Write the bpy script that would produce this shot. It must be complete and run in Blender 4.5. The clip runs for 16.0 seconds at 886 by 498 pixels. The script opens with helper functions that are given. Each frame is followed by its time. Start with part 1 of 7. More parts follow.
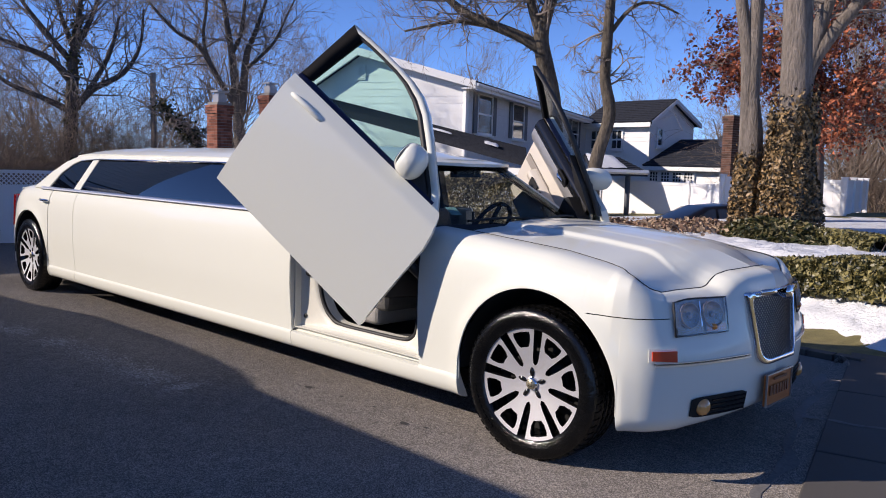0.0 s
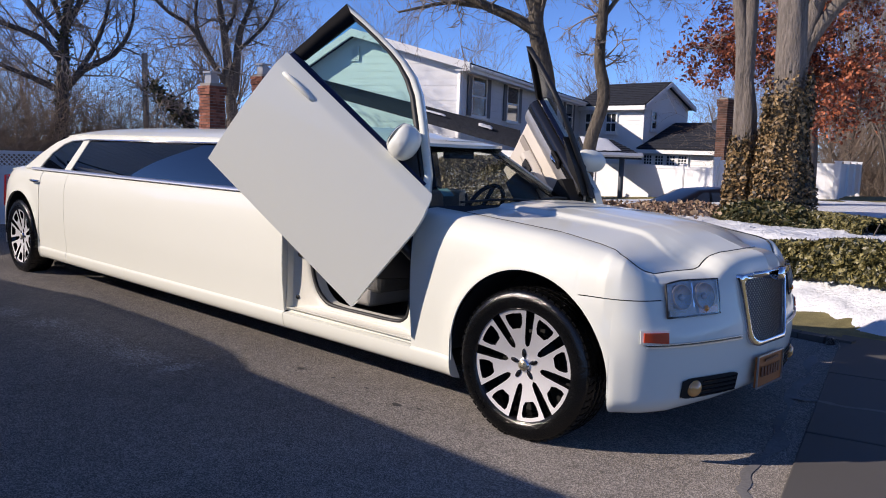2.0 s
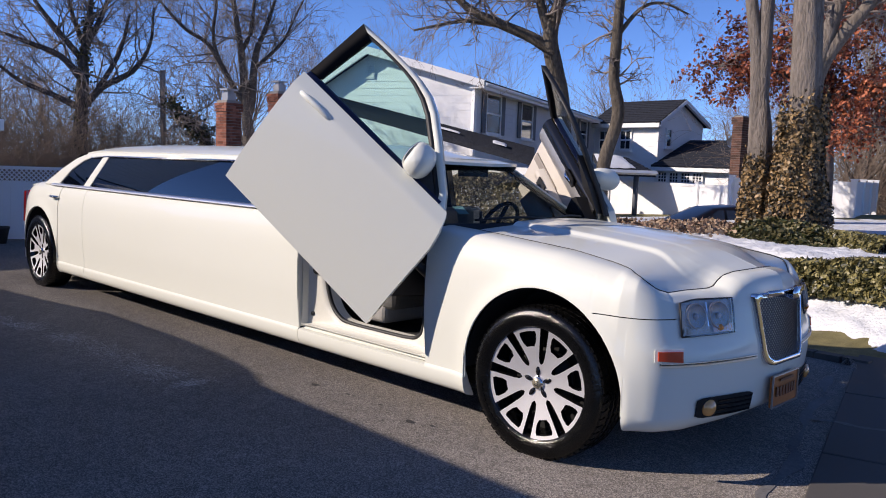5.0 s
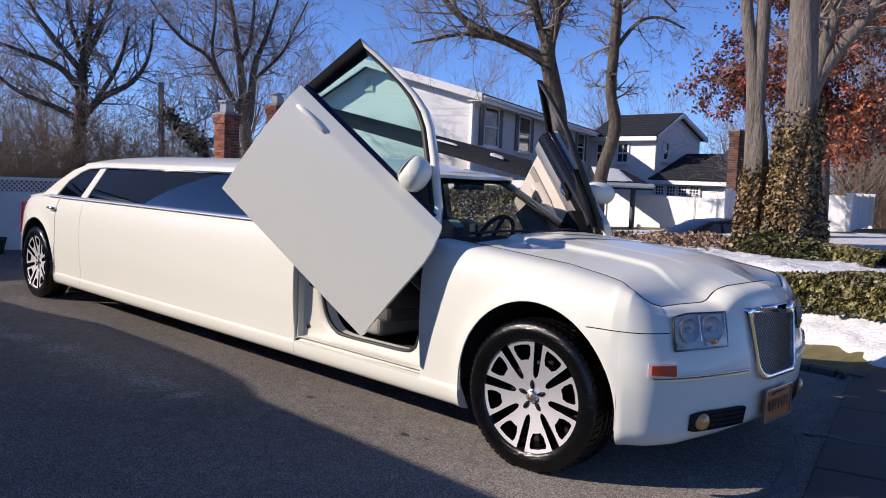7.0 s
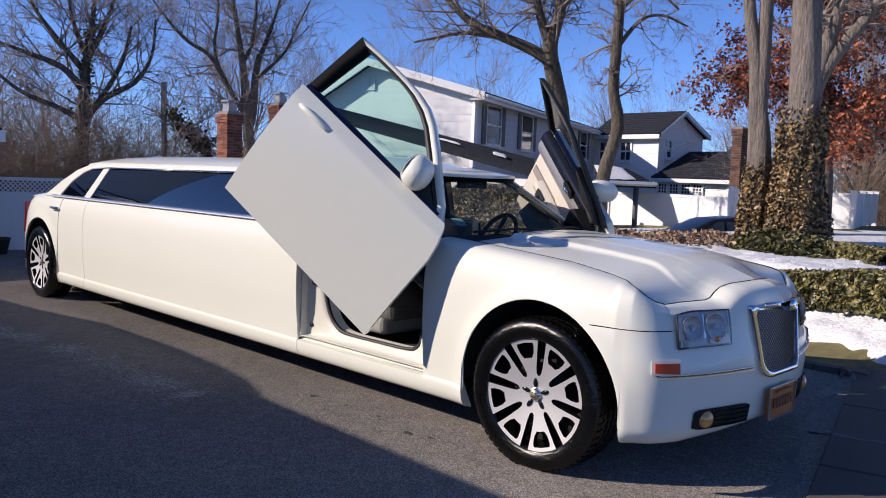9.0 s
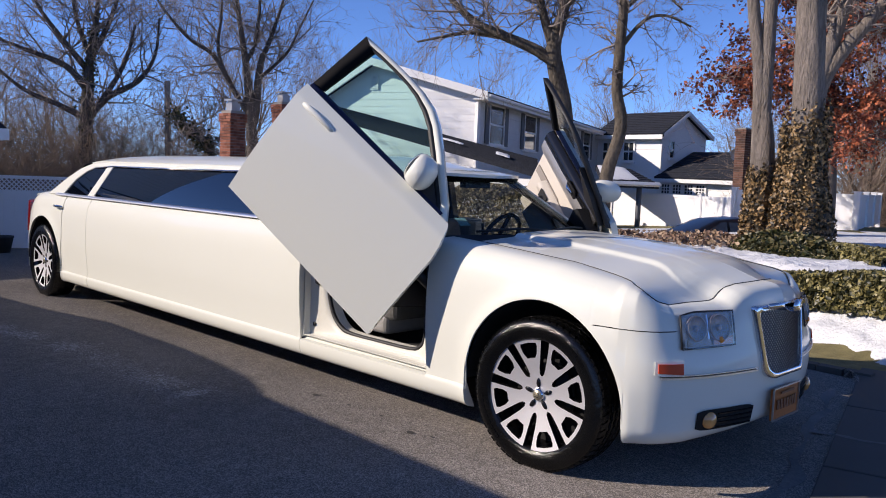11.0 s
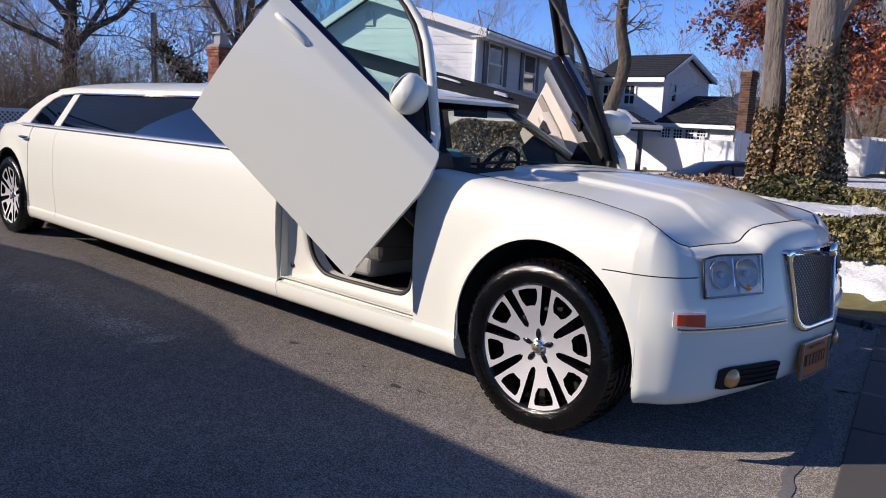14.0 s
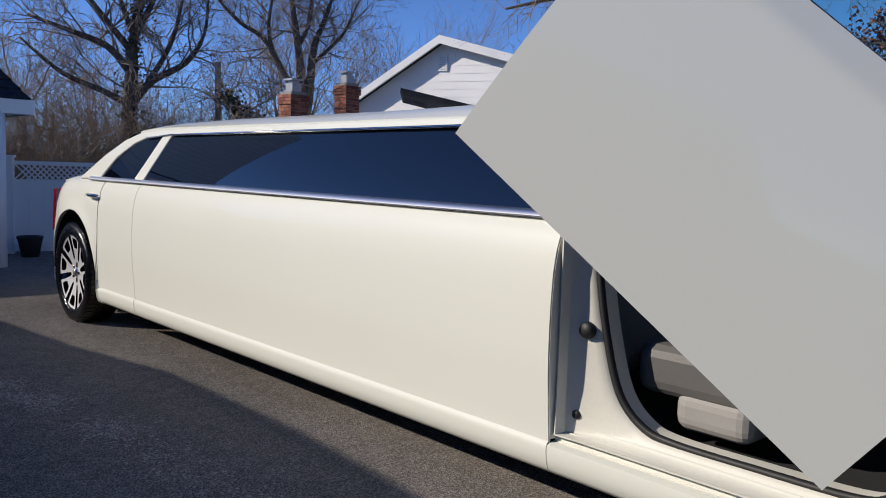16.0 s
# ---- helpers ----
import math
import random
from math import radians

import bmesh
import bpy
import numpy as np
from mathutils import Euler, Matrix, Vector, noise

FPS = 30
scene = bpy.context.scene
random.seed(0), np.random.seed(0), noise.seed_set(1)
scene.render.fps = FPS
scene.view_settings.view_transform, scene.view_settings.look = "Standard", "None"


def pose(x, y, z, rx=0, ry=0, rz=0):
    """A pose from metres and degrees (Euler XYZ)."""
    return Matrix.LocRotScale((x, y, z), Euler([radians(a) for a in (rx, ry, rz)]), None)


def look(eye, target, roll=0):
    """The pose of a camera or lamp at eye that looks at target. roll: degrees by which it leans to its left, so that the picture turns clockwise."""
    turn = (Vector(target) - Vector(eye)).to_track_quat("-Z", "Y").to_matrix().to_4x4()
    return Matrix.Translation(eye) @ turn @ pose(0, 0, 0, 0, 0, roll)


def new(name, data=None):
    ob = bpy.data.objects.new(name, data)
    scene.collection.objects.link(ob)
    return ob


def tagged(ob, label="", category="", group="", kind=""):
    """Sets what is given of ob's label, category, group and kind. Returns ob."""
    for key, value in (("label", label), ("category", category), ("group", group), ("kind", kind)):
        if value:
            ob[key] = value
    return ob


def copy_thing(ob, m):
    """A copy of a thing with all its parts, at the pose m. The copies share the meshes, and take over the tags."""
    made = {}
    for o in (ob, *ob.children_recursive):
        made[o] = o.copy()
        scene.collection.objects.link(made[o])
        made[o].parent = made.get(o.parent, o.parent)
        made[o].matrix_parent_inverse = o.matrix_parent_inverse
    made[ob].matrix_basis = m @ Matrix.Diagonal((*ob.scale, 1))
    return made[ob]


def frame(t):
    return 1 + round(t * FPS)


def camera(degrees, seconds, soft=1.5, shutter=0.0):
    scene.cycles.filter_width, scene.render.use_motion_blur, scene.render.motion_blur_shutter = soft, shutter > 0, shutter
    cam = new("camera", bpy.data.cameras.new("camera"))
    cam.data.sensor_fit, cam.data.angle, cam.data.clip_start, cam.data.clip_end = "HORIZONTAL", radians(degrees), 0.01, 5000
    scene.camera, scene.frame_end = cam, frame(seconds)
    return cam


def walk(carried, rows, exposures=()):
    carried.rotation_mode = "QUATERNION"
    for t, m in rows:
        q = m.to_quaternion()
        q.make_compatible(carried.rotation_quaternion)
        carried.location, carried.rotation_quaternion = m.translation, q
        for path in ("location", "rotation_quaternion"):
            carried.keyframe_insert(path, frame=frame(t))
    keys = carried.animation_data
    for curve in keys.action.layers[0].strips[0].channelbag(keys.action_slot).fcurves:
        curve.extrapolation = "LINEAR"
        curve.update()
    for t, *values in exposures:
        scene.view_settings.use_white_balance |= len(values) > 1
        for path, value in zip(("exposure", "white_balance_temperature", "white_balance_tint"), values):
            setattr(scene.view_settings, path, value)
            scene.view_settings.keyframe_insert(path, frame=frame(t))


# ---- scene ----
cam = camera(56.9, 16.0, 1.0)
PATH = [
    (0, (2.459, -3.208, 1.451), (1.078, -1.775, 1.251), 1.7),
    (0.5, (2.453, -3.202, 1.444), (1.08, -1.762, 1.238), 1.8),
    (1, (2.462, -3.197, 1.443), (1.095, -1.755, 1.223), 1.8),
    (1.5, (2.452, -3.197, 1.442), (1.091, -1.75, 1.207), 1.8),
    (2, (2.456, -3.194, 1.441), (1.09, -1.753, 1.2), 1.9),
    (2.5, (2.46, -3.2, 1.448), (1.093, -1.761, 1.202), 2.3),
    (3, (2.463, -3.211, 1.445), (1.07, -1.795, 1.207), 1.7),
    (3.5, (2.466, -3.217, 1.45), (1.067, -1.806, 1.222), 1.9),
    (4, (2.466, -3.216, 1.448), (1.064, -1.806, 1.226), 1.9),
    (6.5, (2.486, -3.215, 1.457), (1.105, -1.778, 1.285), 2.3),
    (7, (2.492, -3.217, 1.459), (1.099, -1.792, 1.286), 2.3),
    (7.5, (2.494, -3.216, 1.46), (1.102, -1.789, 1.298), 2.1),
    (8, (2.492, -3.221, 1.461), (1.1, -1.794, 1.298), 2.4),
    (8.5, (2.492, -3.217, 1.454), (1.095, -1.796, 1.285), 2.2),
    (9, (2.492, -3.217, 1.457), (1.094, -1.797, 1.281), 2.1),
    (11.5, (2.484, -3.219, 1.455), (1.082, -1.804, 1.278), 2.3),
    (12, (2.481, -3.214, 1.452), (1.085, -1.793, 1.269), 2.3),
    (12.5, (2.477, -3.207, 1.448), (1.088, -1.78, 1.256), 2.3),
    (13, (2.468, -3.204, 1.443), (1.085, -1.773, 1.235), 2.4),
    (13.5, (2.417, -3.133, 1.435), (1.112, -1.638, 1.181), 3.7),
    (14, (2.161, -2.841, 1.358), (0.782, -1.426, 1.047), 3.0),
    (14.5, (1.708, -2.469, 1.314), (0.254, -1.122, 1.051), 3.5),
    (15, (1.06, -2.274, 1.272), (-0.411, -0.949, 0.989), 2.2),
    (15.5, (0.401, -2.124, 1.283), (-1.081, -0.801, 1.05), 1.4),
    (16, (-0.28, -2.145, 1.248), (-1.744, -0.795, 1.058), 1.9),
]
walk(cam, [(t, look(eye, target, roll)) for t, eye, target, roll in PATH], exposures=[(0, 0.12, 6740, 20), (13.2, 0.12, 6740, 20), (14.5, 0.16, 6700, 18), (15.2, -0.08, 6600, 14), (16, -0.15, 6600, 14)])

# ---- world, sun, exposure ----
SUN_DIR = Vector((1.15, 1.5, -1.0)).normalized()   # the way the light travels
world = bpy.data.worlds.new("sky")
scene.world = world
world.use_nodes = True
wn = world.node_tree.nodes
sky = wn.new("ShaderNodeTexSky")
sky.sky_type = "NISHITA"
sky.sun_disc = False
sky.sun_elevation = math.asin(-SUN_DIR.z)
sky.sun_rotation = math.atan2(-SUN_DIR.x, -SUN_DIR.y)
sky.altitude = 600
sky.air_density, sky.dust_density, sky.ozone_density = 0.55, 0.0, 8.0
clear = wn.new("ShaderNodeMix")
clear.data_type, clear.blend_type = "RGBA", "MULTIPLY"
clear.inputs["Factor"].default_value = 1.0
clear.inputs[7].default_value = (0.97, 0.99, 1.03, 1)
world.node_tree.links.new(sky.outputs[0], clear.inputs[6])
world.node_tree.links.new(clear.outputs[2], wn["Background"].inputs[0])
wn["Background"].inputs[1].default_value = 0.172
sun = new("sun", bpy.data.lights.new("sun", "SUN"))
sun.data.energy, sun.data.angle, sun.data.color = 5.0, radians(0.55), (1.0, 0.935, 0.81)
sun.matrix_world = look((-20, -15, 12), Vector((-20, -15, 12)) + SUN_DIR)


# ---- materials ----
def node(tree, kind, **sets):
    n = tree.nodes.new(kind)
    for key, value in sets.items():
        if key in n.inputs:
            n.inputs[key].default_value = value
    return n


def mat(name, col, rough=0.5, metal=0.0, var=0.15, scale=3.0, fine=60.0, bump=0.0, coat=0.0, stretch=(1, 1, 1), col2=None, island=0.0, spec=0.5):
    m = bpy.data.materials.new(name)
    m.use_nodes = True
    t = m.node_tree
    b = t.nodes["Principled BSDF"]
    b.inputs["Roughness"].default_value = rough
    b.inputs["Metallic"].default_value = metal
    b.inputs["Coat Weight"].default_value = coat
    b.inputs["Coat Roughness"].default_value = 0.03
    b.inputs["Specular IOR Level"].default_value = spec
    co = t.nodes.new("ShaderNodeTexCoord")
    mp = t.nodes.new("ShaderNodeMapping")
    mp.inputs["Scale"].default_value = stretch
    t.links.new(co.outputs["Object"], mp.inputs["Vector"])
    n1 = node(t, "ShaderNodeTexNoise", Scale=scale, Detail=5.0, Roughness=0.6)
    n2 = node(t, "ShaderNodeTexNoise", Scale=fine, Detail=4.0, Roughness=0.65)
    for n in (n1, n2):
        t.links.new(mp.outputs["Vector"], n.inputs["Vector"])
    mix = t.nodes.new("ShaderNodeMath")
    mix.operation = "ADD"
    t.links.new(n1.outputs["Fac"], mix.inputs[0])
    t.links.new(n2.outputs["Fac"], mix.inputs[1])
    last = mix.outputs[0]
    if island:
        g = t.nodes.new("ShaderNodeNewGeometry")
        ad = t.nodes.new("ShaderNodeMath")
        ad.operation = "MULTIPLY_ADD"
        ad.inputs[1].default_value = island
        ad.inputs[2].default_value = -island / 2
        t.links.new(g.outputs["Random Per Island"], ad.inputs[0])
        a2 = t.nodes.new("ShaderNodeMath")
        t.links.new(last, a2.inputs[0])
        t.links.new(ad.outputs[0], a2.inputs[1])
        last = a2.outputs[0]
    ramp = t.nodes.new("ShaderNodeValToRGB")
    c2 = col2 or tuple(min(1, c * (1 + var)) for c in col)
    c1 = tuple(c * (1 - var) for c in col)
    ramp.color_ramp.elements[0].position, ramp.color_ramp.elements[1].position = 0.3, 0.75
    ramp.color_ramp.elements[0].color, ramp.color_ramp.elements[1].color = (*c1, 1), (*c2, 1)
    sc = t.nodes.new("ShaderNodeMath")
    sc.operation = "MULTIPLY"
    sc.inputs[1].default_value = 0.5
    t.links.new(last, sc.inputs[0])
    t.links.new(sc.outputs[0], ramp.inputs["Fac"])
    t.links.new(ramp.outputs["Color"], b.inputs["Base Color"])
    if bump:
        bp = node(t, "ShaderNodeBump", Strength=1.0, Distance=bump)
        t.links.new(n2.outputs["Fac"], bp.inputs["Height"])
        t.links.new(bp.outputs["Normal"], b.inputs["Normal"])
    return m


def asphalt_mat():
    m = mat("asphalt", (0.222, 0.203, 0.183), 0.95, spec=0.12, var=0.28, scale=0.7, fine=9.0, bump=0.0)
    t = m.node_tree
    b = t.nodes["Principled BSDF"]
    b.inputs["Diffuse Roughness"].default_value = 1.0
    co = t.nodes.new("ShaderNodeTexCoord")
    v = node(t, "ShaderNodeTexVoronoi", Scale=185.0)
    n = node(t, "ShaderNodeTexNoise", Scale=330.0, Detail=2.0)
    for q in (v, n):
        t.links.new(co.outputs["Object"], q.inputs["Vector"])
    # light chips of stone in the binder
    rp = t.nodes.new("ShaderNodeValToRGB")
    rp.color_ramp.elements[0].position, rp.color_ramp.elements[1].position = 0.30, 0.95
    rp.color_ramp.elements[0].color, rp.color_ramp.elements[1].color = (0.62, 0.615, 0.61, 1), (1.80, 1.76, 1.72, 1)
    sep = t.nodes.new("ShaderNodeSeparateColor")
    t.links.new(v.outputs["Color"], sep.inputs[0])
    t.links.new(sep.outputs[0], rp.inputs["Fac"])
    mx = t.nodes.new("ShaderNodeMix")
    mx.data_type, mx.blend_type = "RGBA", "MULTIPLY"
    mx.inputs["Factor"].default_value = 1.0
    old = b.inputs["Base Color"].links[0].from_socket
    t.links.new(old, mx.inputs[6])
    t.links.new(rp.outputs["Color"], mx.inputs[7])
    t.links.new(mx.outputs[2], b.inputs["Base Color"])
    bp = node(t, "ShaderNodeBump", Strength=0.8, Distance=0.004)
    t.links.new(v.outputs["Distance"], bp.inputs["Height"])
    t.links.new(bp.outputs["Normal"], b.inputs["Normal"])
    return m


def glass_mat(name, tint, gloss=0.6):
    m = bpy.data.materials.new(name)
    m.use_nodes = True
    t = m.node_tree
    t.nodes.remove(t.nodes["Principled BSDF"])
    tr = t.nodes.new("ShaderNodeBsdfTransparent")
    tr.inputs[0].default_value = (*tint, 1)
    gl = t.nodes.new("ShaderNodeBsdfGlossy")
    gl.inputs["Roughness"].default_value = 0.02
    fr = node(t, "ShaderNodeFresnel", IOR=1.5)
    less = t.nodes.new("ShaderNodeMath")
    less.operation = "MULTIPLY"
    less.inputs[1].default_value = gloss
    t.links.new(fr.outputs[0], less.inputs[0])
    mx = t.nodes.new("ShaderNodeMixShader")
    t.links.new(less.outputs[0], mx.inputs[0])
    t.links.new(tr.outputs[0], mx.inputs[1])
    t.links.new(gl.outputs[0], mx.inputs[2])
    t.links.new(mx.outputs[0], t.nodes["Material Output"].inputs[0])
    return m


def brick_mat(name, c1, c2, mortar, scale):
    m = mat(name, c1, 0.85, var=0.3, scale=8, fine=90, bump=0.003, island=0.9, col2=c2)
    return m


M_PAINT = mat("cream_white_paint", (0.708, 0.718, 0.645), 0.40, var=0.012, scale=1.5, fine=300, coat=0.7, spec=0.10)
M_TRIMBRIGHT = mat("bright_trim", (0.85, 0.85, 0.87), 0.32, 1.0, var=0.05)
M_PAINT_IN = mat("dusty_jamb_and_cup_shade_paint", (0.66, 0.65, 0.575), 0.5, var=0.06, scale=5, fine=60)
M_CHROME = mat("chrome", (0.75, 0.75, 0.76), 0.08, 1.0, var=0.03)
M_ALU = mat("machined_aluminium", (0.88, 0.88, 0.92), 0.44, 0.85, var=0.06, scale=9, fine=240)
M_BLACKGLOSS = mat("gloss_black", (0.008, 0.008, 0.009), 0.12, var=0.2, spec=0.6)
M_PILLAR = mat("satin_black_pillar", (0.004, 0.004, 0.005), 0.7, var=0.2, spec=0.1)
M_BLACK = mat("black_plastic", (0.012, 0.012, 0.013), 0.55, var=0.3, bump=0.0004, fine=400)
M_DARK = mat("underbody_black", (0.006, 0.006, 0.006), 0.9, var=0.3)
M_RUBBER = mat("tyre_rubber", (0.004, 0.004, 0.004), 0.17, var=0.5, scale=14, fine=45, bump=0.004)
M_TINT = mat("dark_tinted_glass", (0.002, 0.003, 0.006), 0.02, var=0.1, spec=0.9)
M_GLASS = glass_mat("clear_glass", (0.78, 0.80, 0.77), 0.10)
M_DOORGLASS = glass_mat("green_tinted_glass", (0.74, 0.92, 0.88))
M_CLEARGLASS = glass_mat("clear_door_glass", (0.90, 0.93, 0.92), 0.15)
M_LENS = glass_mat("headlight_lens", (0.84, 0.83, 0.83), 0.10)
M_AMBER = mat("amber_lens", (0.60, 0.055, 0.008), 0.35, var=0.2, fine=300, coat=0.1, spec=0.3)
M_RED = mat("red_lens", (0.45, 0.015, 0.012), 0.12, var=0.15, coat=1.0)
M_ORANGE = mat("orange_plate", (0.36, 0.10, 0.012), 0.45, var=0.1)
M_NAVY = mat("dark_brown_plate", (0.15, 0.045, 0.018), 0.5, var=0.1)
M_BEIGE = mat("beige_trim", (0.55, 0.50, 0.43), 0.6, var=0.06, fine=200, bump=0.0004)
M_SILVERTRIM = mat("satin_grey_trim", (0.42, 0.41, 0.405), 0.34, 0.6, var=0.12)
M_INSERT = mat("taupe_panel", (0.27, 0.235, 0.20), 0.6, var=0.08, fine=200)
M_LEATHER = mat("grey_leather", (0.11, 0.107, 0.102), 0.5, var=0.1, fine=150, bump=0.0006)
M_CARPET = mat("dark_carpet", (0.02, 0.02, 0.022), 0.95, var=0.4, fine=300, bump=0.002)
M_ASPHALT = asphalt_mat()
M_SCUFF = mat("pale_grit", (0.46, 0.44, 0.415), 0.95, var=0.6, scale=14, fine=150, spec=0.12)
M_STAIN = mat("oily_asphalt", (0.045, 0.042, 0.04), 0.8, var=0.5, scale=30, fine=150)
M_CONCRETE = mat("concrete", (0.085, 0.078, 0.070), 0.85, var=0.14, scale=1.2, fine=160, bump=0.0012)
M_SALT = mat("salt_crust", (0.165, 0.157, 0.15), 0.9, var=0.5, scale=3, fine=60)
M_LAWN = mat("winter_lawn", (0.21, 0.18, 0.075), 0.95, var=0.5, scale=6, fine=120, bump=0.012)
M_SNOW = mat("old_snow", (0.70, 0.715, 0.735), 0.6, var=0.10, scale=5, fine=22, bump=0.03)
M_LEAF = mat("ivy_leaf", (0.055, 0.075, 0.022), 0.5, var=0.5, island=1.4, col2=(0.16, 0.13, 0.05))
M_IVYDRY = mat("dry_ivy_leaf", (0.055, 0.042, 0.019), 0.5, var=0.5, island=1.7, col2=(0.34, 0.215, 0.09))
M_SHRUB = mat("olive_shrub_leaf", (0.30, 0.24, 0.12), 0.6, var=0.5, island=1.4, col2=(0.50, 0.41, 0.24))
M_HEDGE = mat("hedge_leaf", (0.05, 0.055, 0.018), 0.45, var=0.5, island=1.5, col2=(0.27, 0.23, 0.085))
M_REDLEAF = mat("red_oak_leaf", (0.28, 0.053, 0.025), 0.6, var=0.5, island=1.3, col2=(0.55, 0.165, 0.07))
M_DRY = mat("dry_ornamental_grass", (0.27, 0.16, 0.11), 0.85, var=0.4, island=1.3, col2=(0.45, 0.33, 0.22))
M_BARK = mat("grey_bark", (0.215, 0.18, 0.15), 0.95, var=0.6, scale=9, fine=30, bump=0.07, stretch=(1, 1, 0.22))
M_BARKBROWN = mat("brown_bark", (0.085, 0.066, 0.050), 0.95, var=0.7, scale=4, fine=16, bump=0.05, stretch=(1, 1, 0.35), col2=(0.19, 0.155, 0.115))
M_BARKDARK = mat("dark_bark", (0.105, 0.088, 0.076), 0.95, var=0.4, scale=6, fine=30, bump=0.01, stretch=(1, 1, 0.3))
M_TWIG = mat("twig", (0.26, 0.215, 0.185), 0.95, var=0.35, scale=2, fine=20)
M_BRUSH = mat("brush_twig", (0.25, 0.19, 0.148), 0.95, var=0.4, scale=0.6, fine=9)
M_SIDING = mat("white_siding", (0.82, 0.82, 0.81), 0.7, var=0.06, scale=0.8, fine=40, bump=0.002, island=0.15)
# white siding darkened: shade put into the colour; also colours the vent slats
M_SIDINGSHADED = mat("shaded_white_siding", (0.58, 0.59, 0.60), 0.7, var=0.07, scale=0.8, fine=40, bump=0.002, island=0.15)
M_DARKSIDING = mat("dark_brown_siding", (0.05, 0.04, 0.034), 0.85, var=0.2, scale=2, fine=40, bump=0.004)
M_TRIM = mat("white_trim", (0.78, 0.78, 0.77), 0.55, var=0.05)
M_SHINGLE = mat("charcoal_shingles", (0.029, 0.032, 0.041), 0.95, spec=0.08, var=0.6, scale=12, fine=34, bump=0.015, island=1.2)
M_SHUTTER = mat("slate_blue_shutter", (0.075, 0.085, 0.10), 0.6, var=0.12)
M_PANE = mat("house_window_glass", (0.03, 0.035, 0.042), 0.06, var=0.3, spec=0.8)
M_BRICK = brick_mat("red_brick", (0.20, 0.062, 0.036), (0.34, 0.13, 0.085), None, 1)
M_BROWNBRICK = brick_mat("brown_brick", (0.085, 0.045, 0.033), (0.17, 0.085, 0.06), None, 1)
M_MORTAR = mat("mortar", (0.28, 0.26, 0.24), 0.95, var=0.15)
M_VINYL = mat("white_vinyl", (0.80, 0.80, 0.80), 0.45, var=0.03, scale=1)
M_POLE = mat("weathered_pole", (0.42, 0.33, 0.25), 0.95, var=0.25, stretch=(1, 1, 0.1))
M_POT = mat("dark_clay_pot", (0.035, 0.03, 0.028), 0.7, var=0.2)
M_CARPAINT = mat("dark_blue_car_paint", (0.006, 0.008, 0.014), 0.3, var=0.1, coat=0.25, spec=0.25)
M_METALGREY = mat("galvanised_metal", (0.35, 0.35, 0.36), 0.4, 0.8, var=0.1)


# ---- mesh helpers ----
def link_mesh(name, verts, faces, material, parent=None, label="", smooth=True):
    me = bpy.data.meshes.new(name)
    me.from_pydata([tuple(v) for v in verts], [], [tuple(f) for f in faces])
    me.materials.append(material)
    if smooth:
        me.shade_smooth()
    me.update()
    ob = new(name, me)
    if parent:
        ob.parent = parent
    if label:
        ob["label"] = label
    return ob


def thing(name, label, category, group="", kind="", at=(0, 0, 0)):
    ob = new(name)
    ob.empty_display_size = 0.1
    ob.location = at
    return tagged(ob, label, category, group, kind)


def grid(rows, closed=False):
    """Vertices and faces of a sheet through rows of points."""
    n = len(rows[0])
    verts = [p for row in rows for p in row]
    faces = []
    for i in range(len(rows) - 1):
        for j in range(n - 1 + (1 if closed else 0)):
            k = (j + 1) % n
            faces.append((i * n + j, i * n + k, (i + 1) * n + k, (i + 1) * n + j))
    return verts, faces


def flip(vf):
    return vf[0], [tuple(reversed(f)) for f in vf[1]]


def join(*parts):
    verts, faces = [], []
    for v, f in parts:
        o = len(verts)
        verts += list(v)
        faces += [tuple(i + o for i in q) for q in f]
    return verts, faces


def box(x0, x1, y0, y1, z0, z1):
    v = [(x, y, z) for x in (x0, x1) for y in (y0, y1) for z in (z0, z1)]
    return v, [(0, 1, 3, 2), (4, 6, 7, 5), (0, 4, 5, 1), (2, 3, 7, 6), (0, 2, 6, 4), (1, 5, 7, 3)]


def moved(vf, m):
    return [tuple(m @ Vector(v)) for v in vf[0]], vf[1]


def tube(points, radii, sides=6, caps=True):
    pts = [Vector(p) for p in points]
    verts, faces = [], []
    up = Vector((0.31, 0.2, 0.93))
    for i, p in enumerate(pts):
        d = (pts[min(i + 1, len(pts) - 1)] - pts[max(i - 1, 0)]).normalized()
        a = d.cross(up)
        if a.length < 0.05:
            a = d.cross(Vector((1, 0, 0)))
        a.normalize()
        b = d.cross(a)
        r = radii[i] if isinstance(radii, (list, tuple)) else radii
        for k in range(sides):
            w = 2 * math.pi * k / sides
            verts.append(tuple(p + a * (r * math.cos(w)) + b * (r * math.sin(w))))
    for i in range(len(pts) - 1):
        for k in range(sides):
            q = (k + 1) % sides
            faces.append((i * sides + k, (i + 1) * sides + k, (i + 1) * sides + q, i * sides + q))
    if caps:
        faces.append(tuple(range(sides)))
        faces.append(tuple(reversed(range((len(pts) - 1) * sides, len(pts) * sides))))
    return verts, faces


def lathe(profile, steps=48, axis="y"):
    """A turned body: profile of (radius, along)."""
    rows = []
    for k in range(steps):
        w = 2 * math.pi * k / steps
        rows.append([(r * math.cos(w), a, r * math.sin(w)) for r, a in profile])
    rows.append(rows[0])
    return grid(rows)


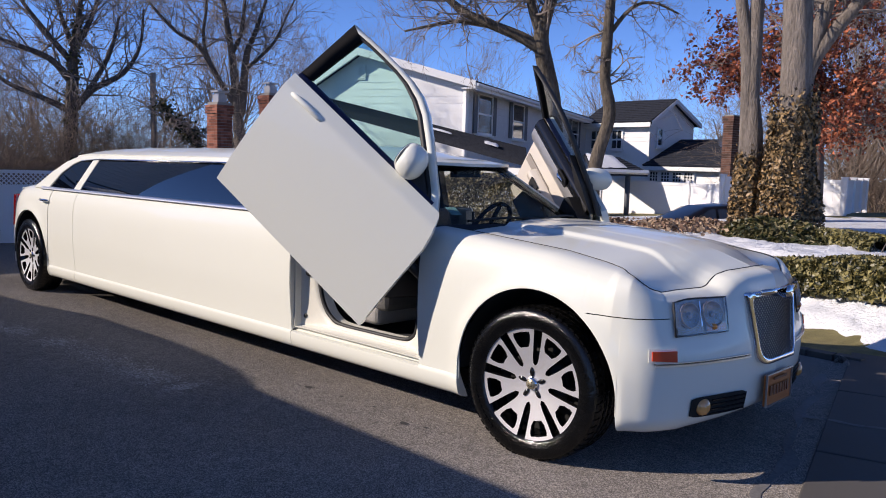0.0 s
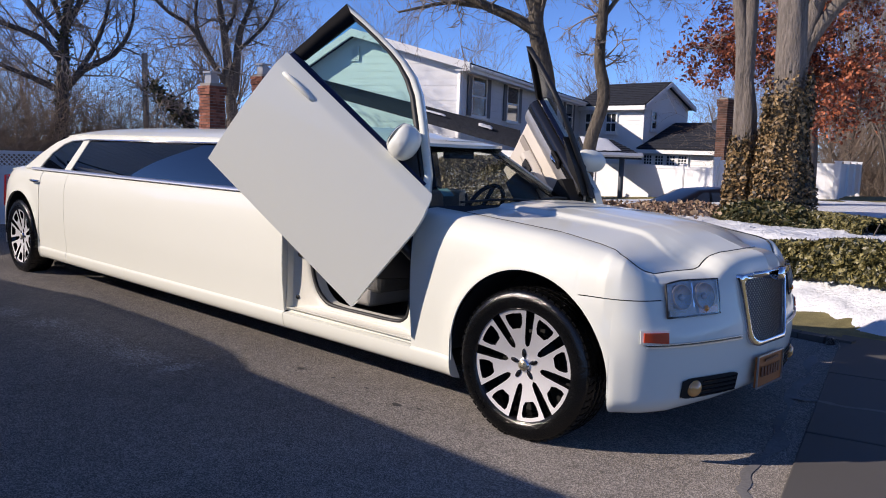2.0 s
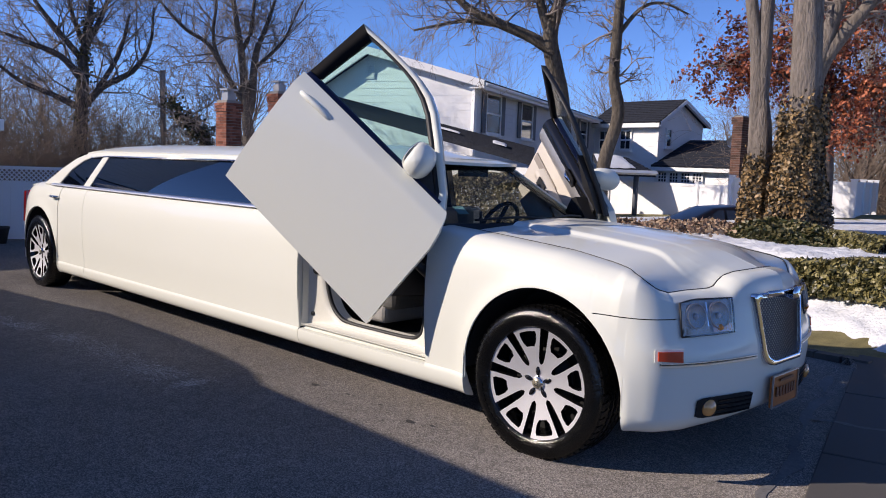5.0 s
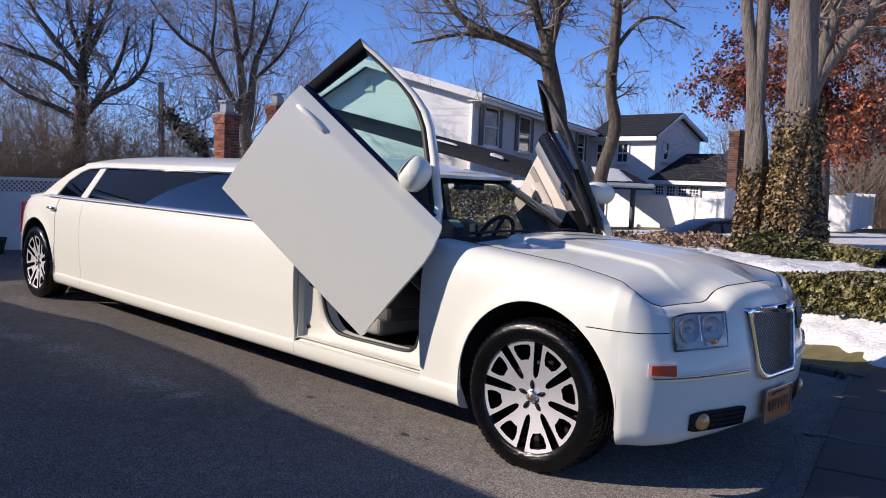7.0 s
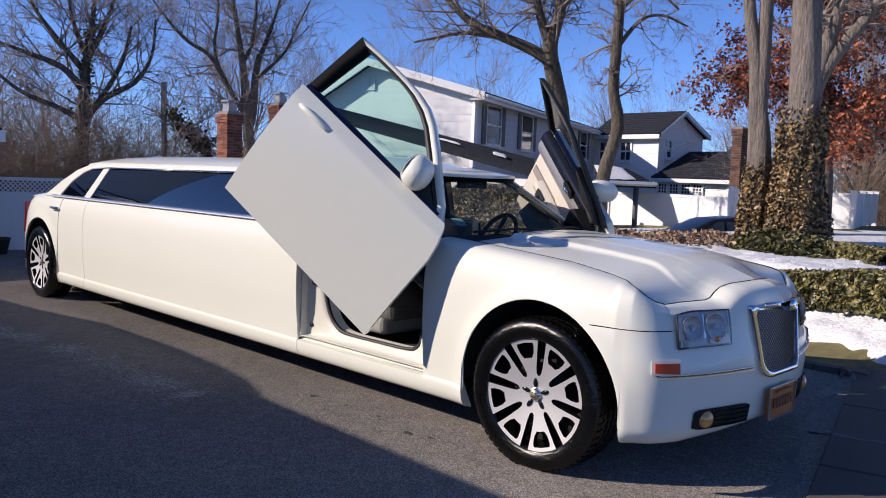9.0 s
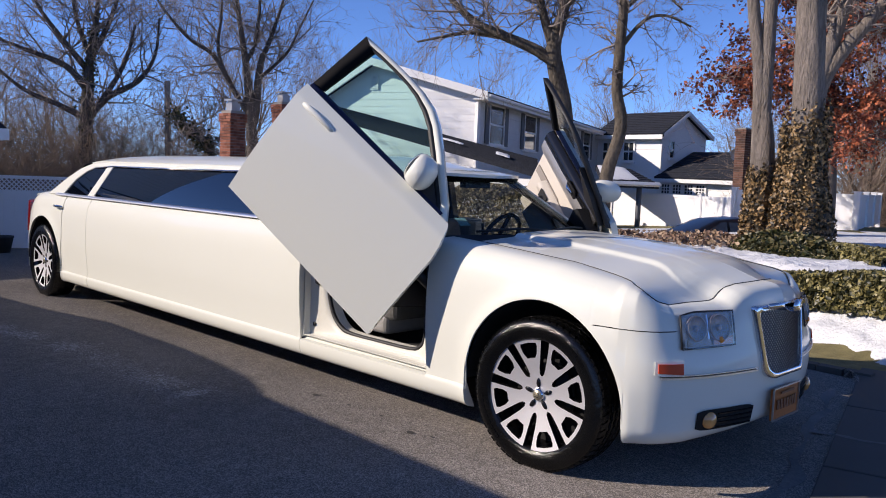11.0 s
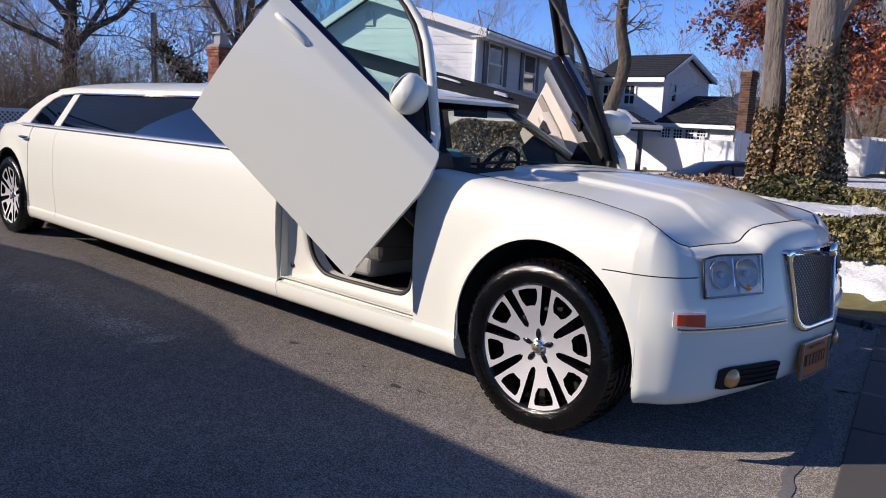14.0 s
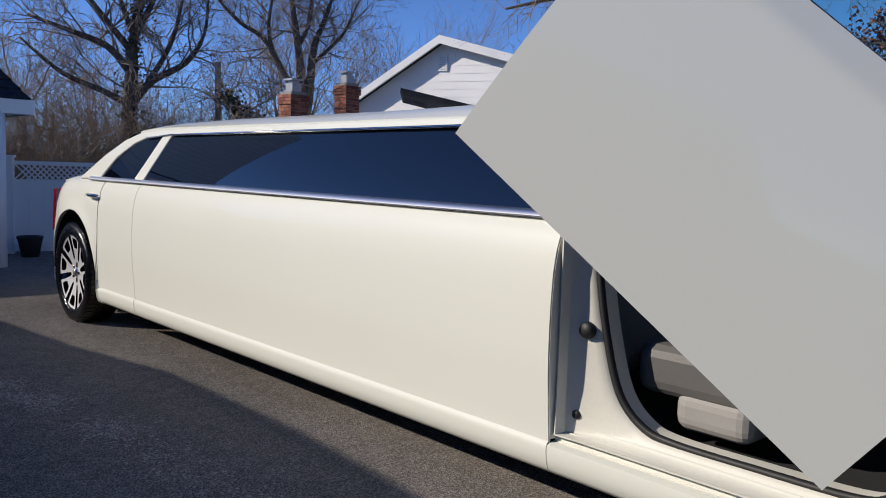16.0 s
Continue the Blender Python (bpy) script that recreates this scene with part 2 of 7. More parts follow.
def slab(outline, thick, place):
    """A flat plate: outline of (a, b), thick; place(a, b, depth) gives the point."""
    n = len(outline)
    verts = [place(a, b, 0) for a, b in outline] + [place(a, b, thick) for a, b in outline]
    faces = [tuple(range(n)), tuple(reversed(range(n, 2 * n)))]
    faces += [(i, i + n, (i + 1) % n + n, (i + 1) % n) for i in range(n)]
    return verts, faces


def ring(outer, inner, thick, place):
    """A flat closed band between two outlines with as many points each."""
    n = len(outer)
    verts = []
    for d in (0, thick):
        verts += [place(a, b, d) for a, b in outer] + [place(a, b, d) for a, b in inner]
    faces = []
    for i in range(n):
        j = (i + 1) % n
        faces += [(i, j, n + j, n + i), (2 * n + i, 3 * n + i, 3 * n + j, 2 * n + j), (i, 2 * n + i, 2 * n + j, j), (n + i, n + j, 3 * n + j, 3 * n + i)]
    return verts, faces


def bevel(ob, width, segments=2, angle=35):
    b = ob.modifiers.new("bevel", "BEVEL")
    b.width, b.segments, b.limit_method, b.angle_limit = width, segments, "ANGLE", radians(angle)
    return ob


def solid(ob, thick, offset=-1):
    """Gives a sheet its thickness, with crisp borders."""
    me = ob.data
    n = len(me.vertices)
    outer = [v.co.copy() for v in me.vertices]
    inner = [v.co + v.normal * (thick * offset) for v in me.vertices]
    faces = [tuple(q.vertices) for q in me.polygons]
    count = {}
    for f in faces:
        for a, b in zip(f, f[1:] + f[:1]):
            count[(a, b)] = 1
    rim = [(b, a, a + n, b + n) for a, b in count if (b, a) not in count]
    turned = [tuple(i + n for i in reversed(f)) for f in faces]
    if offset > 0:
        rim = [tuple(reversed(q)) for q in rim]
        faces, turned = [tuple(reversed(f)) for f in faces], [tuple(reversed(f)) for f in turned]
    made = bpy.data.meshes.new(me.name)
    made.from_pydata([tuple(v) for v in outer + inner], [], faces + turned + rim)
    for m in me.materials:
        made.materials.append(m)
    made.shade_smooth()
    made.set_sharp_from_angle(angle=radians(45))
    ob.data = made
    return ob


def table(x, rows):
    return float(np.interp(x, [r[0] for r in rows], [r[1] for r in rows]))


def smoothed(points, steps):
    """A dense smooth curve through points (Catmull-Rom)."""
    p = [Vector(q) for q in points]
    p = [2 * p[0] - p[1]] + p + [2 * p[-1] - p[-2]]
    out = []
    for i in range(1, len(p) - 2):
        for k in range(steps):
            t = k / steps
            a, b, c, d = p[i - 1], p[i], p[i + 1], p[i + 2]
            out.append(0.5 * ((2 * b) + (c - a) * t + (2 * a - 5 * b + 4 * c - d) * t * t + (3 * b - a - 3 * c + d) * t ** 3))
    out.append(p[-2])
    return out


# ---- ground ----
def bank_foot(x):
    """Where the planted bank begins to rise behind the strip of lawn."""
    return table(x, [(-8.0, 6.2), (-2.0, 6.0), (-0.8, 5.35), (0.36, 4.36), (1.2, 3.9), (6.0, 3.7)]) + 0.1 * math.sin(x * 2.3)


def ground_height(x, y):
    """Level drive, a planted bank beside it, ground that falls away to the back."""
    s = min(1.0, max(0.0, (y - bank_foot(x)) / 1.2))
    h = 0.50 * s * s * (3 - 2 * s) + 0.012 * min(14.0, max(0.0, y - 8.7))
    h -= min(1.5, 0.055 * max(0.0, -4 - x) * min(1.0, max(0.0, (y - 5) / 4.0)))
    if x < -14:
        h -= 0.8 * min(1.0, (-14 - x) / 8.0)
    if y > 20:
        h -= min(1.0, (y - 20) / 10.0)
    fall = min(1.0, max(0.0, (abs(x) - 60) / 200))
    return h - 0.03 - 1.0 * fall


def axis_steps(lo, hi, near_lo, near_hi, step):
    far = [1.6 ** k for k in range(1, 20)]
    a = [near_lo - 2 * f for f in reversed(far) if near_lo - 2 * f > lo]
    b = [near_hi + 2 * f for f in far if near_hi + 2 * f < hi]
    n = int((near_hi - near_lo) / step)
    return [lo] + a + [near_lo + i * (near_hi - near_lo) / n for i in range(n + 1)] + b + [hi]


gx, gy = axis_steps(-1500, 1500, -26, 12, 0.5), axis_steps(-1500, 1500, -10, 34, 0.5)
ground = link_mesh("ground", *grid([[(x, y, ground_height(x, y) + 0.012 * noise.noise((x * 1.7, y * 1.7, 0))) for y in gy] for x in gx]), M_LAWN)
tagged(ground, "brown and green winter lawn in patchy sun", "ground", kind="structure")

# the drive runs along x; a concrete walk crosses its mouth
WALK_A, WALK_B = Vector((1.30, -0.20, 0)), Vector((0.40, 3.36, 0))
walk_dir = (WALK_B - WALK_A).normalized()
walk_out = Vector((walk_dir.y, -walk_dir.x, 0))


def drive_sheet():
    rows = []
    for i in range(90):
        x = -13.5 + i * 0.18
        row = []
        for j in range(60):
            y = -6.2 + j * (9.90 / 59)
            edge = WALK_A + walk_dir * ((y - WALK_A.y) / walk_dir.y)
            xx = min(x, edge.x + 0.012 * noise.noise((0, y * 6, 3)))
            yy = y + (0.06 * noise.noise((x * 1.3, 0, 7)) if j == 59 else 0)
            row.append((xx, yy, 0.0 + 0.0012 * noise.noise((x * 0.8, y * 0.8, 1)) - (0.02 if j == 59 else 0)))
        rows.append(row)
    return grid(rows)


drive = link_mesh("driveway", *flip(drive_sheet()), M_ASPHALT)
tagged(solid(drive, 0.06, -1), "dark coarse asphalt driveway with worn patches", "driveway", kind="structure")


def walk_slabs():
    top = thing("pavement", "pale concrete pavement slabs across the drive mouth", "pavement", kind="structure")
    for k in range(-5, 7):
        a = WALK_A + walk_dir * (k * 1.45 + 0.02)
        pts = []
        for u, v in ((0.035, 0), (1.5, 0), (1.5, 1.43), (0.035, 1.43)):
            q = a + walk_out * u + walk_dir * v
            q -= walk_dir * (max(0.0, q.y - 4.12) / walk_dir.y)
            pts.append((q.x, q.y))
        if a.y > 4.0:
            continue
        s = link_mesh("paving_slab", *slab(pts, -0.09, lambda p, q, d: (p, q, 0.012 + d)), M_CONCRETE, top, smooth=False)
        bevel(s, 0.008)
    return top


walk_slabs()


def salt_line(branch):
    rows = []
    for i in range(90):
        if branch:
            q = WALK_A + walk_dir * 2.1 + walk_out * (i * 0.016 - 0.1) + walk_dir * (0.05 * noise.noise((i * 0.08, 4, 0)))
            a, b = walk_dir, 0.02 + 0.02 * noise.noise((i * 0.2, 1, 0))
            rows.append([tuple(q - a * b + Vector((0, 0, 0.0145))), tuple(q + a * b + Vector((0, 0, 0.0145)))])
            continue
        q = WALK_A + walk_dir * (-1.6 + i * 0.056)
        off = 0.10 + 0.09 * noise.noise((i * 0.11, 2, 0)) + 0.03 * noise.noise((i * 0.5, 5, 0))
        w = max(0.006, 0.026 + 0.04 * noise.noise((i * 0.17, 8, 0)))
        rows.append([tuple(q - walk_out * (off + w) + Vector((0, 0, 0.0032))), tuple(q - walk_out * off + Vector((0, 0, 0.0036))), tuple(q - walk_out * (off - w) + Vector((0, 0, 0.0032)))])
    return grid(rows)


for k in (0, 1):
    tagged(link_mesh("salt_stain", *salt_line(k), M_SALT), "whitish salt crust along the joint of drive and walk", "stain", kind="structure")


def edging():
    top = thing("kerb_edging", "single course of worn grey pavers along the lawn", "edging", kind="structure")
    me = None
    for k in range(40):
        x = 0.34 - k * 0.215
        y = 3.755 + 0.01 * noise.noise((k * 1.7, 0, 0))
        if me is None:
            ob = link_mesh("paver", *box(-0.1, 0.1, -0.055, 0.055, -0.05, 0.03), M_CONCRETE, top, smooth=False)
            me = ob.data
        else:
            ob = new("paver", me)
            ob.parent = top
        ob.location = (x, y, 0.004 * noise.noise((k * 3.1, 1, 0)))
        ob.rotation_euler = (0, 0, 0.03 * noise.noise((k * 2.3, 5, 0)))
    return top


edging()


def oil_stains():
    rng = random.Random(8)
    for cx, cy, r in ((-0.80, -0.10, 0.026), (-1.75, -0.06, 0.022), (-1.45, -0.03, 0.012), (-1.15, -0.02, 0.012), (-0.66, -0.06, 0.012)):
        ring_pts = [(cx + r * 1.6 * (0.7 + 0.5 * rng.random()) * math.cos(k * 0.52), cy + r * (0.6 + 0.6 * rng.random()) * math.sin(k * 0.52), 0.0032) for k in range(12)]
        tagged(link_mesh("oil_stain", ring_pts, [tuple(range(12))], M_STAIN, smooth=False), "small dark oil stain on the asphalt", "stain", kind="structure")


oil_stains()


def tyre_streak():
    """A broken pale streak of grit that curves across the asphalt."""
    line = smoothed([(x, y, 0) for x, y in [(-5.35, -1.01), (-4.95, -0.92), (-3.93, -0.75), (-2.92, -0.72), (-2.47, -0.67), (-2.21, -0.66)]], 10)
    rng = random.Random(14)
    vs, fs = [], []
    for k in range(12000):
        f = rng.random() * (len(line) - 1.001)
        i = int(f)
        p = line[i].lerp(line[i + 1], f - i)
        if noise.noise((p.x * 3.1, 4.0, 0)) + 0.35 < rng.random() * 0.9:
            continue
        x, y = p.x + rng.gauss(0, 0.02), p.y + rng.gauss(0, 0.08)
        r, turn = 0.002 + 0.006 * rng.random() ** 2, rng.random() * 6.28
        o = len(vs)
        vs.extend((x + r * (0.7 + 0.6 * rng.random()) * math.cos(turn + 1.2566 * j), y + r * (0.7 + 0.6 * rng.random()) * math.sin(turn + 1.2566 * j), 0.003) for j in range(5))
        vs.append((x, y, 0.003 + r * 0.5))
        fs.extend((o + j, o + (j + 1) % 5, o + 5) for j in range(5))
    tagged(link_mesh("grit_streak", vs, fs, M_SCUFF), "broken pale streak of grit curving over the asphalt", "stain", kind="stuff")


tyre_streak()


# ---- the limousine ----
YC = 0.93            # its middle plane; the side towards the camera lies at y = 0
HUB_F, HUB_R, HUB_Z = 0.0, -6.80, 0.378
ARCH_R = 0.495
limo = thing("limousine", "cream-white stretched limousine with upswung front doors, parked", "car")


def far(vf):
    """The mirror image on the other side of the car."""
    return [(x, 2 * YC - y, z) for x, y, z in vf[0]], [tuple(reversed(f)) for f in vf[1]]


def both(name, vf, material, parent=limo, label="", smooth=True, thick=0.0, bev=0.0):
    out = []
    for q in (vf, far(vf)):
        ob = link_mesh(name, *q, material, parent, label, smooth)
        if thick:
            solid(ob, thick)
        if bev:
            bevel(ob, bev)
        out.append(ob)
    return out


INSET = [(0.19, 0.10), (0.205, 0.045), (0.225, 0.024), (0.26, 0.014), (0.295, 0.010), (0.312, 0.012), (0.322, 0.022), (0.345, 0.021), (0.46, 0.009), (0.62, 0.0), (0.80, 0.0), (0.92, 0.007), (1.0, 0.022), (1.05, 0.040), (1.08, 0.058), (1.10, 0.078)]
ZROWS = [0.19, 0.205, 0.225, 0.26, 0.295, 0.312, 0.322, 0.345, 0.40, 0.46, 0.54, 0.62, 0.70, 0.80, 0.87, 0.92, 0.96, 1.0, 1.03, 1.05, 1.07, 1.085, 1.10]


def arch_z(x, hub):
    d = abs(x - hub)
    return HUB_Z - 0.01 + math.sqrt(max(0, ARCH_R ** 2 - d * d)) if d < ARCH_R else 0.0


INSET_NOSE = [(0.36, 0.0), (0.92, 0.0), (1.0, 0.003), (1.05, 0.008), (1.08, 0.014), (1.10, 0.024)]


SEAM_Z, SEAM_K = 0.79, 13


def side_row(x, hub, ztop, bottom=0.19, crown=(), fl=1.0, nose_part=0.0, seamed=False):
    """One upright line of the car's flank: inset from the flank plane and height."""
    zb = max(bottom, arch_z(x, hub))
    out = []
    z_arch = zb if zb > bottom + 1e-6 else HUB_Z - 0.01

    def height(k):
        return z_arch + (ZROWS[k] - 0.19) / 0.91 * (ztop - z_arch)
    for k in range(len(ZROWS)):
        z = height(k)
        if zb <= bottom + 1e-6 and k < 8:
            z = bottom + (ZROWS[k] - 0.19) / 0.155 * (0.345 - bottom)
        elif seamed:
            zk, low = height(SEAM_K), z_arch if zb > bottom + 1e-6 else height(8)
            z = low + (z - low) * (SEAM_Z - low) / (zk - low) if k <= SEAM_K else SEAM_Z + (z - zk) * (ztop - SEAM_Z) / (ztop - zk)
        zi = z if z < 0.6 else 0.6 + (z - 0.6) * (0.5 / max(0.05, ztop - 0.6))
        curl = table(z - bottom, [(0.0, 0.05), (0.012, 0.022), (0.03, 0.007), (0.06, 0.0)])
        ins = table(zi, INSET) * (1 - nose_part) + (table(zi, INSET_NOSE) + curl) * nose_part
        near_arch = abs(math.hypot(x - hub, z - HUB_Z + 0.01) - ARCH_R)
        ins -= fl * 0.018 * math.exp(-(near_arch / 0.055) ** 2)
        if zb > bottom + 1e-6 and z < 0.62:
            ins = min(ins, 0.012)
        out.append((ins, z))
    for di, dz in crown:
        out.append((out[len(ZROWS) - 1][0] + di, ztop + dz))
    return out


def arch_stations(hub, lo, hi, step=0.06):
    xs = [lo + i * (hi - lo) / int((hi - lo) / step) for i in range(int((hi - lo) / step) + 1)]
    for k in range(37):
        xs.append(hub + ARCH_R * math.cos(math.pi * k / 36) * 0.9999)
    xs += [hub - ARCH_R - 0.0005, hub + ARCH_R + 0.0005]
    xs = sorted(x for x in xs if lo <= x <= hi)
    return [x for i, x in enumerate(xs) if i == 0 or x - xs[i - 1] > 1e-4]


def strip(xs, hub, ztop, **kw):
    rows = []
    for x in xs:
        zt = ztop(x) if callable(ztop) else ztop
        rows.append([(x, ins, z) for ins, z in side_row(x, hub, zt, **kw)])
    return rows


# straight stretch, rear door, quarter
GAP = 0.003
CROWN = ((0.02, 0.006),)
both("stretch_panel", flip(grid(strip([-5.659 + GAP + i * (3.605 - 2 * GAP) / 24 for i in range(25)], HUB_R, 1.10))), M_PAINT, thick=0.012)
both("rear_door", flip(grid(strip([x for x in arch_stations(HUB_R, HUB_R + 0.02, -5.659 - GAP) if x >= -6.298], HUB_R, 1.10))), M_PAINT, thick=0.012)

REAR_PLAN = smoothed([(-6.298, 0, 0), (-6.768, 0, 0), (-7.097, 0.005, 0), (-7.379, 0.04, 0), (-7.595, 0.14, 0), (-7.708, 0.32, 0), (-7.764, 0.6, 0), (-7.779, YC, 0)], 10)
FRONT_PLAN = smoothed([(-0.82, 0, 0), (-0.45, 0, 0), (0.0, -0.004, 0), (0.33, 0.0, 0), (0.48, 0.010, 0), (0.565, 0.035, 0), (0.632, 0.088, 0), (0.69, 0.18, 0), (0.745, 0.315, 0), (0.79, 0.48, 0), (0.83, 0.68, 0), (0.855, YC, 0)], 12)


def plan_points(plan, hub):
    """The plan curve, with the wheel arch's own stations put in."""
    pts = list(plan)
    for x in arch_stations(hub, hub - ARCH_R - 0.01, hub + ARCH_R + 0.01, 0.5):
        for a, b in zip(plan, plan[1:]):
            if min(a.x, b.x) < x < max(a.x, b.x) and a.y < 0.05:
                pts.append(a.lerp(b, (x - a.x) / (b.x - a.x)))
    return sorted(pts, key=lambda p: p.y * 3 + abs(p.x - plan[0].x))


def sweep(plan, hub, ztop, sense, bottom, crown, lean=None):
    pts = plan_points(plan, hub)
    rows = []
    for i, p in enumerate(pts):
        lo, hi = max(i - 1, 0), min(i + 1, len(pts) - 1)
        while lo > 0 and (pts[lo] - p).length < 0.03:
            lo -= 1
        while hi < len(pts) - 1 and (pts[hi] - p).length < 0.03:
            hi += 1
        d = (pts[hi] - pts[lo]).normalized()
        nrm = Vector((-d.y, d.x, 0)) * sense
        if i == len(pts) - 1:
            nrm = Vector((-sense, 0, 0))
        zt = ztop(p)
        shrink = table(p.x, [(0.30, 1.0), (0.57, 0.40), (0.69, 0.28), (0.82, 0.75)]) if sense > 0 else 1.0
        prof = side_row(p.x if p.y < 0.06 else 99, hub, zt, bottom(p), [(a * shrink, b) for a, b in crown], nose_part=min(1, max(0, (p.x - 0.40) / 0.12)) if sense > 0 else 0.0, seamed=sense > 0 and p.x > 0.30)
        row = []
        for ins, z in prof:
            if lean:
                ins += lean(p, z)
            row.append(tuple(p + nrm * ins + Vector((0, 0, z))))
        rows.append(row)
    return rows


def front_top(p):
    if p.y < 0.17 and p.x < 0.68:
        return table(p.x, [(-0.818, 1.085), (-0.592, 1.072), (0.06, 1.022), (0.41, 0.966), (0.52, 0.938), (0.60, 0.907), (0.66, 0.882), (0.69, 0.872)])
    return table(p.y, [(0.17, 0.872), (0.49, 0.876), (0.53, 0.886), (0.56, 0.908), (0.61, 0.934), (0.69, 0.950), (0.93, 0.962)])


def front_lean(p, z):
    """How far the nose leans back above the bumper, most at its corners."""
    if p.x < 0.45:
        return 0.0
    s = min(1, (p.x - 0.45) / 0.30)
    w = table(p.y, [(0.3, 1.0), (0.65, 0.55), (0.93, 0.3)])
    return s * (table(z, [(0.24, 0.05), (0.32, 0.02), (0.45, 0.0), (0.60, 0.0)]) + w * table(z, [(0.60, 0.0), (0.66, 0.010), (0.69, 0.03), (0.80, 0.055), (0.9, 0.085), (0.95, 0.10)]))


FRONT_CROWN = ((0.022, 0.012), (0.055, 0.020), (0.095, 0.024), (0.13, 0.025))
front_rows = sweep(FRONT_PLAN, HUB_F, front_top, 1, lambda p: table(p.x, [(0.5, 0.25), (0.56, 0.25), (0.72, 0.242), (0.80, 0.262), (0.855, 0.29)]) if p.x > 0.42 else 0.19, FRONT_CROWN, front_lean)
nrow = len(front_rows[0])
s0 = next(i for i, r in enumerate(front_rows) if r[9][0] > 0.31)
s1 = next(i for i, r in enumerate(front_rows) if r[9][0] > 0.685)


def front_cells(upper):
    verts = [p for r in front_rows for p in r]
    faces = []
    for i in range(len(front_rows) - 1):
        for k in range(nrow - 1):
            wing = i < s0 or (i < s1 and k >= SEAM_K)
            if wing == upper:
                a = i * nrow + k
                b = a + nrow
                faces.append((a + 1, a, b, b + 1))
    used = sorted({q for f in faces for q in f})
    to = {q: n for n, q in enumerate(used)}
    out = []
    for q in used:
        x, y, z = verts[q]
        if not upper and abs(z - SEAM_Z) < 1e-6 and x < 0.70:
            z -= 0.005
        out.append((x, y, z))
    return out, [tuple(reversed([to[q] for q in f])) for f in faces]


both("fender", flip(front_cells(True)), M_PAINT, thick=0.010)
both("front_bumper", flip(front_cells(False)), M_PAINT, thick=0.010)


def rear_top(p):
    return table(p.x, [(-7.802, 1.02), (-7.52, 1.05), (-7.05, 1.09), (-6.298, 1.10)])


REAR_CROWN = ((0.03, 0.018), (0.09, 0.034), (0.2, 0.045))
rear_rows = sweep(REAR_PLAN, HUB_R, rear_top, -1, lambda p: 0.19 if p.x > -7.285 else 0.26, REAR_CROWN, lambda p, z: 0 if p.x > -7.144 else min(1, (-7.144 - p.x) / 0.5) * table(z, [(0.3, 0.0), (0.6, 0.0), (0.75, 0.03), (1.1, 0.08)]))
both("quarter_panel", grid(rear_rows), M_PAINT, thick=0.010)
deck = []
for x in [-6.204 - 0.152 * i for i in range(10)]:
    deck.append([(x, y, table(x, [(-7.6, 1.055), (-7.144, 1.11), (-6.204, 1.13)]) + 0.02 * math.sin(math.pi * (y - 0.2) / 1.46)) for y in [0.2 + 1.46 * j / 12 for j in range(13)]])
solid(link_mesh("trunk_lid", *flip(grid(deck)), M_PAINT, limo), 0.01)

# rocker under the open door, one piece with a stepped sill
sill = []
for i in range(9):
    x = -2.053 + i * 1.234 / 8
    sill.append([(x, ins, z) for z, ins in [(0.19, 0.10), (0.205, 0.045), (0.225, 0.024), (0.26, 0.014), (0.295, 0.010), (0.312, 0.012), (0.318, 0.03), (0.322, 0.055), (0.345, 0.062), (0.35, 0.085), (0.352, 0.10), (0.375, 0.105), (0.385, 0.125), (0.39, 0.17)]])
both("door_sill", flip(grid(sill)), M_PAINT, thick=0.01)

for yy, zz in ((0.048, 0.323), (0.078, 0.3515), (0.098, 0.355)):
    both("sill_strip", tube([(-2.03, yy, zz), (-0.83, yy, zz)], 0.0035, 5), M_PAINT_IN)

# the open doorway: a pressed surround and its rubber seal
HOLE = smoothed([(-1.974, 1.09, 0), (-1.96, 0.92, 0), (-1.922, 0.72, 0), (-1.857, 0.52, 0), (-1.758, 0.425, 0), (-1.636, 0.40, 0), (-1.363, 0.398, 0), (-1.09, 0.402, 0), (-0.996, 0.43, 0), (-0.959, 0.50, 0), (-0.949, 0.72, 0), (-0.94, 1.09, 0)], 5)


def surround():
    rows = []
    n = len(HOLE)
    for i, h in enumerate(HOLE):
        t = i / (n - 1)
        if h.x < -1.636:
            ox, oz = -2.044, min(1.09, max(0.345, 0.345 + (h.y - 0.40) * 1.08))
        elif h.x > -1.053:
            ox, oz = -0.823, min(1.09, max(0.345, 0.345 + (h.y - 0.40) * 1.08))
        else:
            ox, oz = -2.044 + (h.x + 1.636) / 0.583 * 1.222, 0.347
        row = []
        for s, y in ((0.0, 0.035), (0.03, 0.085), (0.35, 0.11), (0.72, 0.118), (0.86, 0.125), (0.96, 0.14), (1.0, 0.17), (1.0, 0.22)):
            row.append((ox + (h.x - ox) * s, y, oz + (h.y - oz) * s))
        rows.append(row)
    return grid(rows)


both("door_surround", surround(), M_PAINT_IN, thick=0.006, label="dusty cream door jamb")
both("jamb_return", grid([[(-2.053, table(z, INSET) + 0.004, z), (-2.046, table(z, INSET) + 0.05, z), (-2.040, 0.105, z)] for z in [0.33 + 0.77 * k / 16 for k in range(17)]]), M_PAINT_IN, thick=0.004)
both("door_seal", tube([(p.x + 0.004, 0.135, p.y + 0.004) for p in HOLE], 0.014, 6), M_BLACK)
for jx, jz, jr in ((-1.997, 0.42, 0.018), (-1.974, 0.72, 0.03)):
    both("jamb_plug", moved(lathe([(0.0, -0.012), (jr * 0.8, -0.012), (jr, 0.0), (jr, 0.02)], 16), Matrix.Translation((jx, 0.100, jz))), M_BLACK)

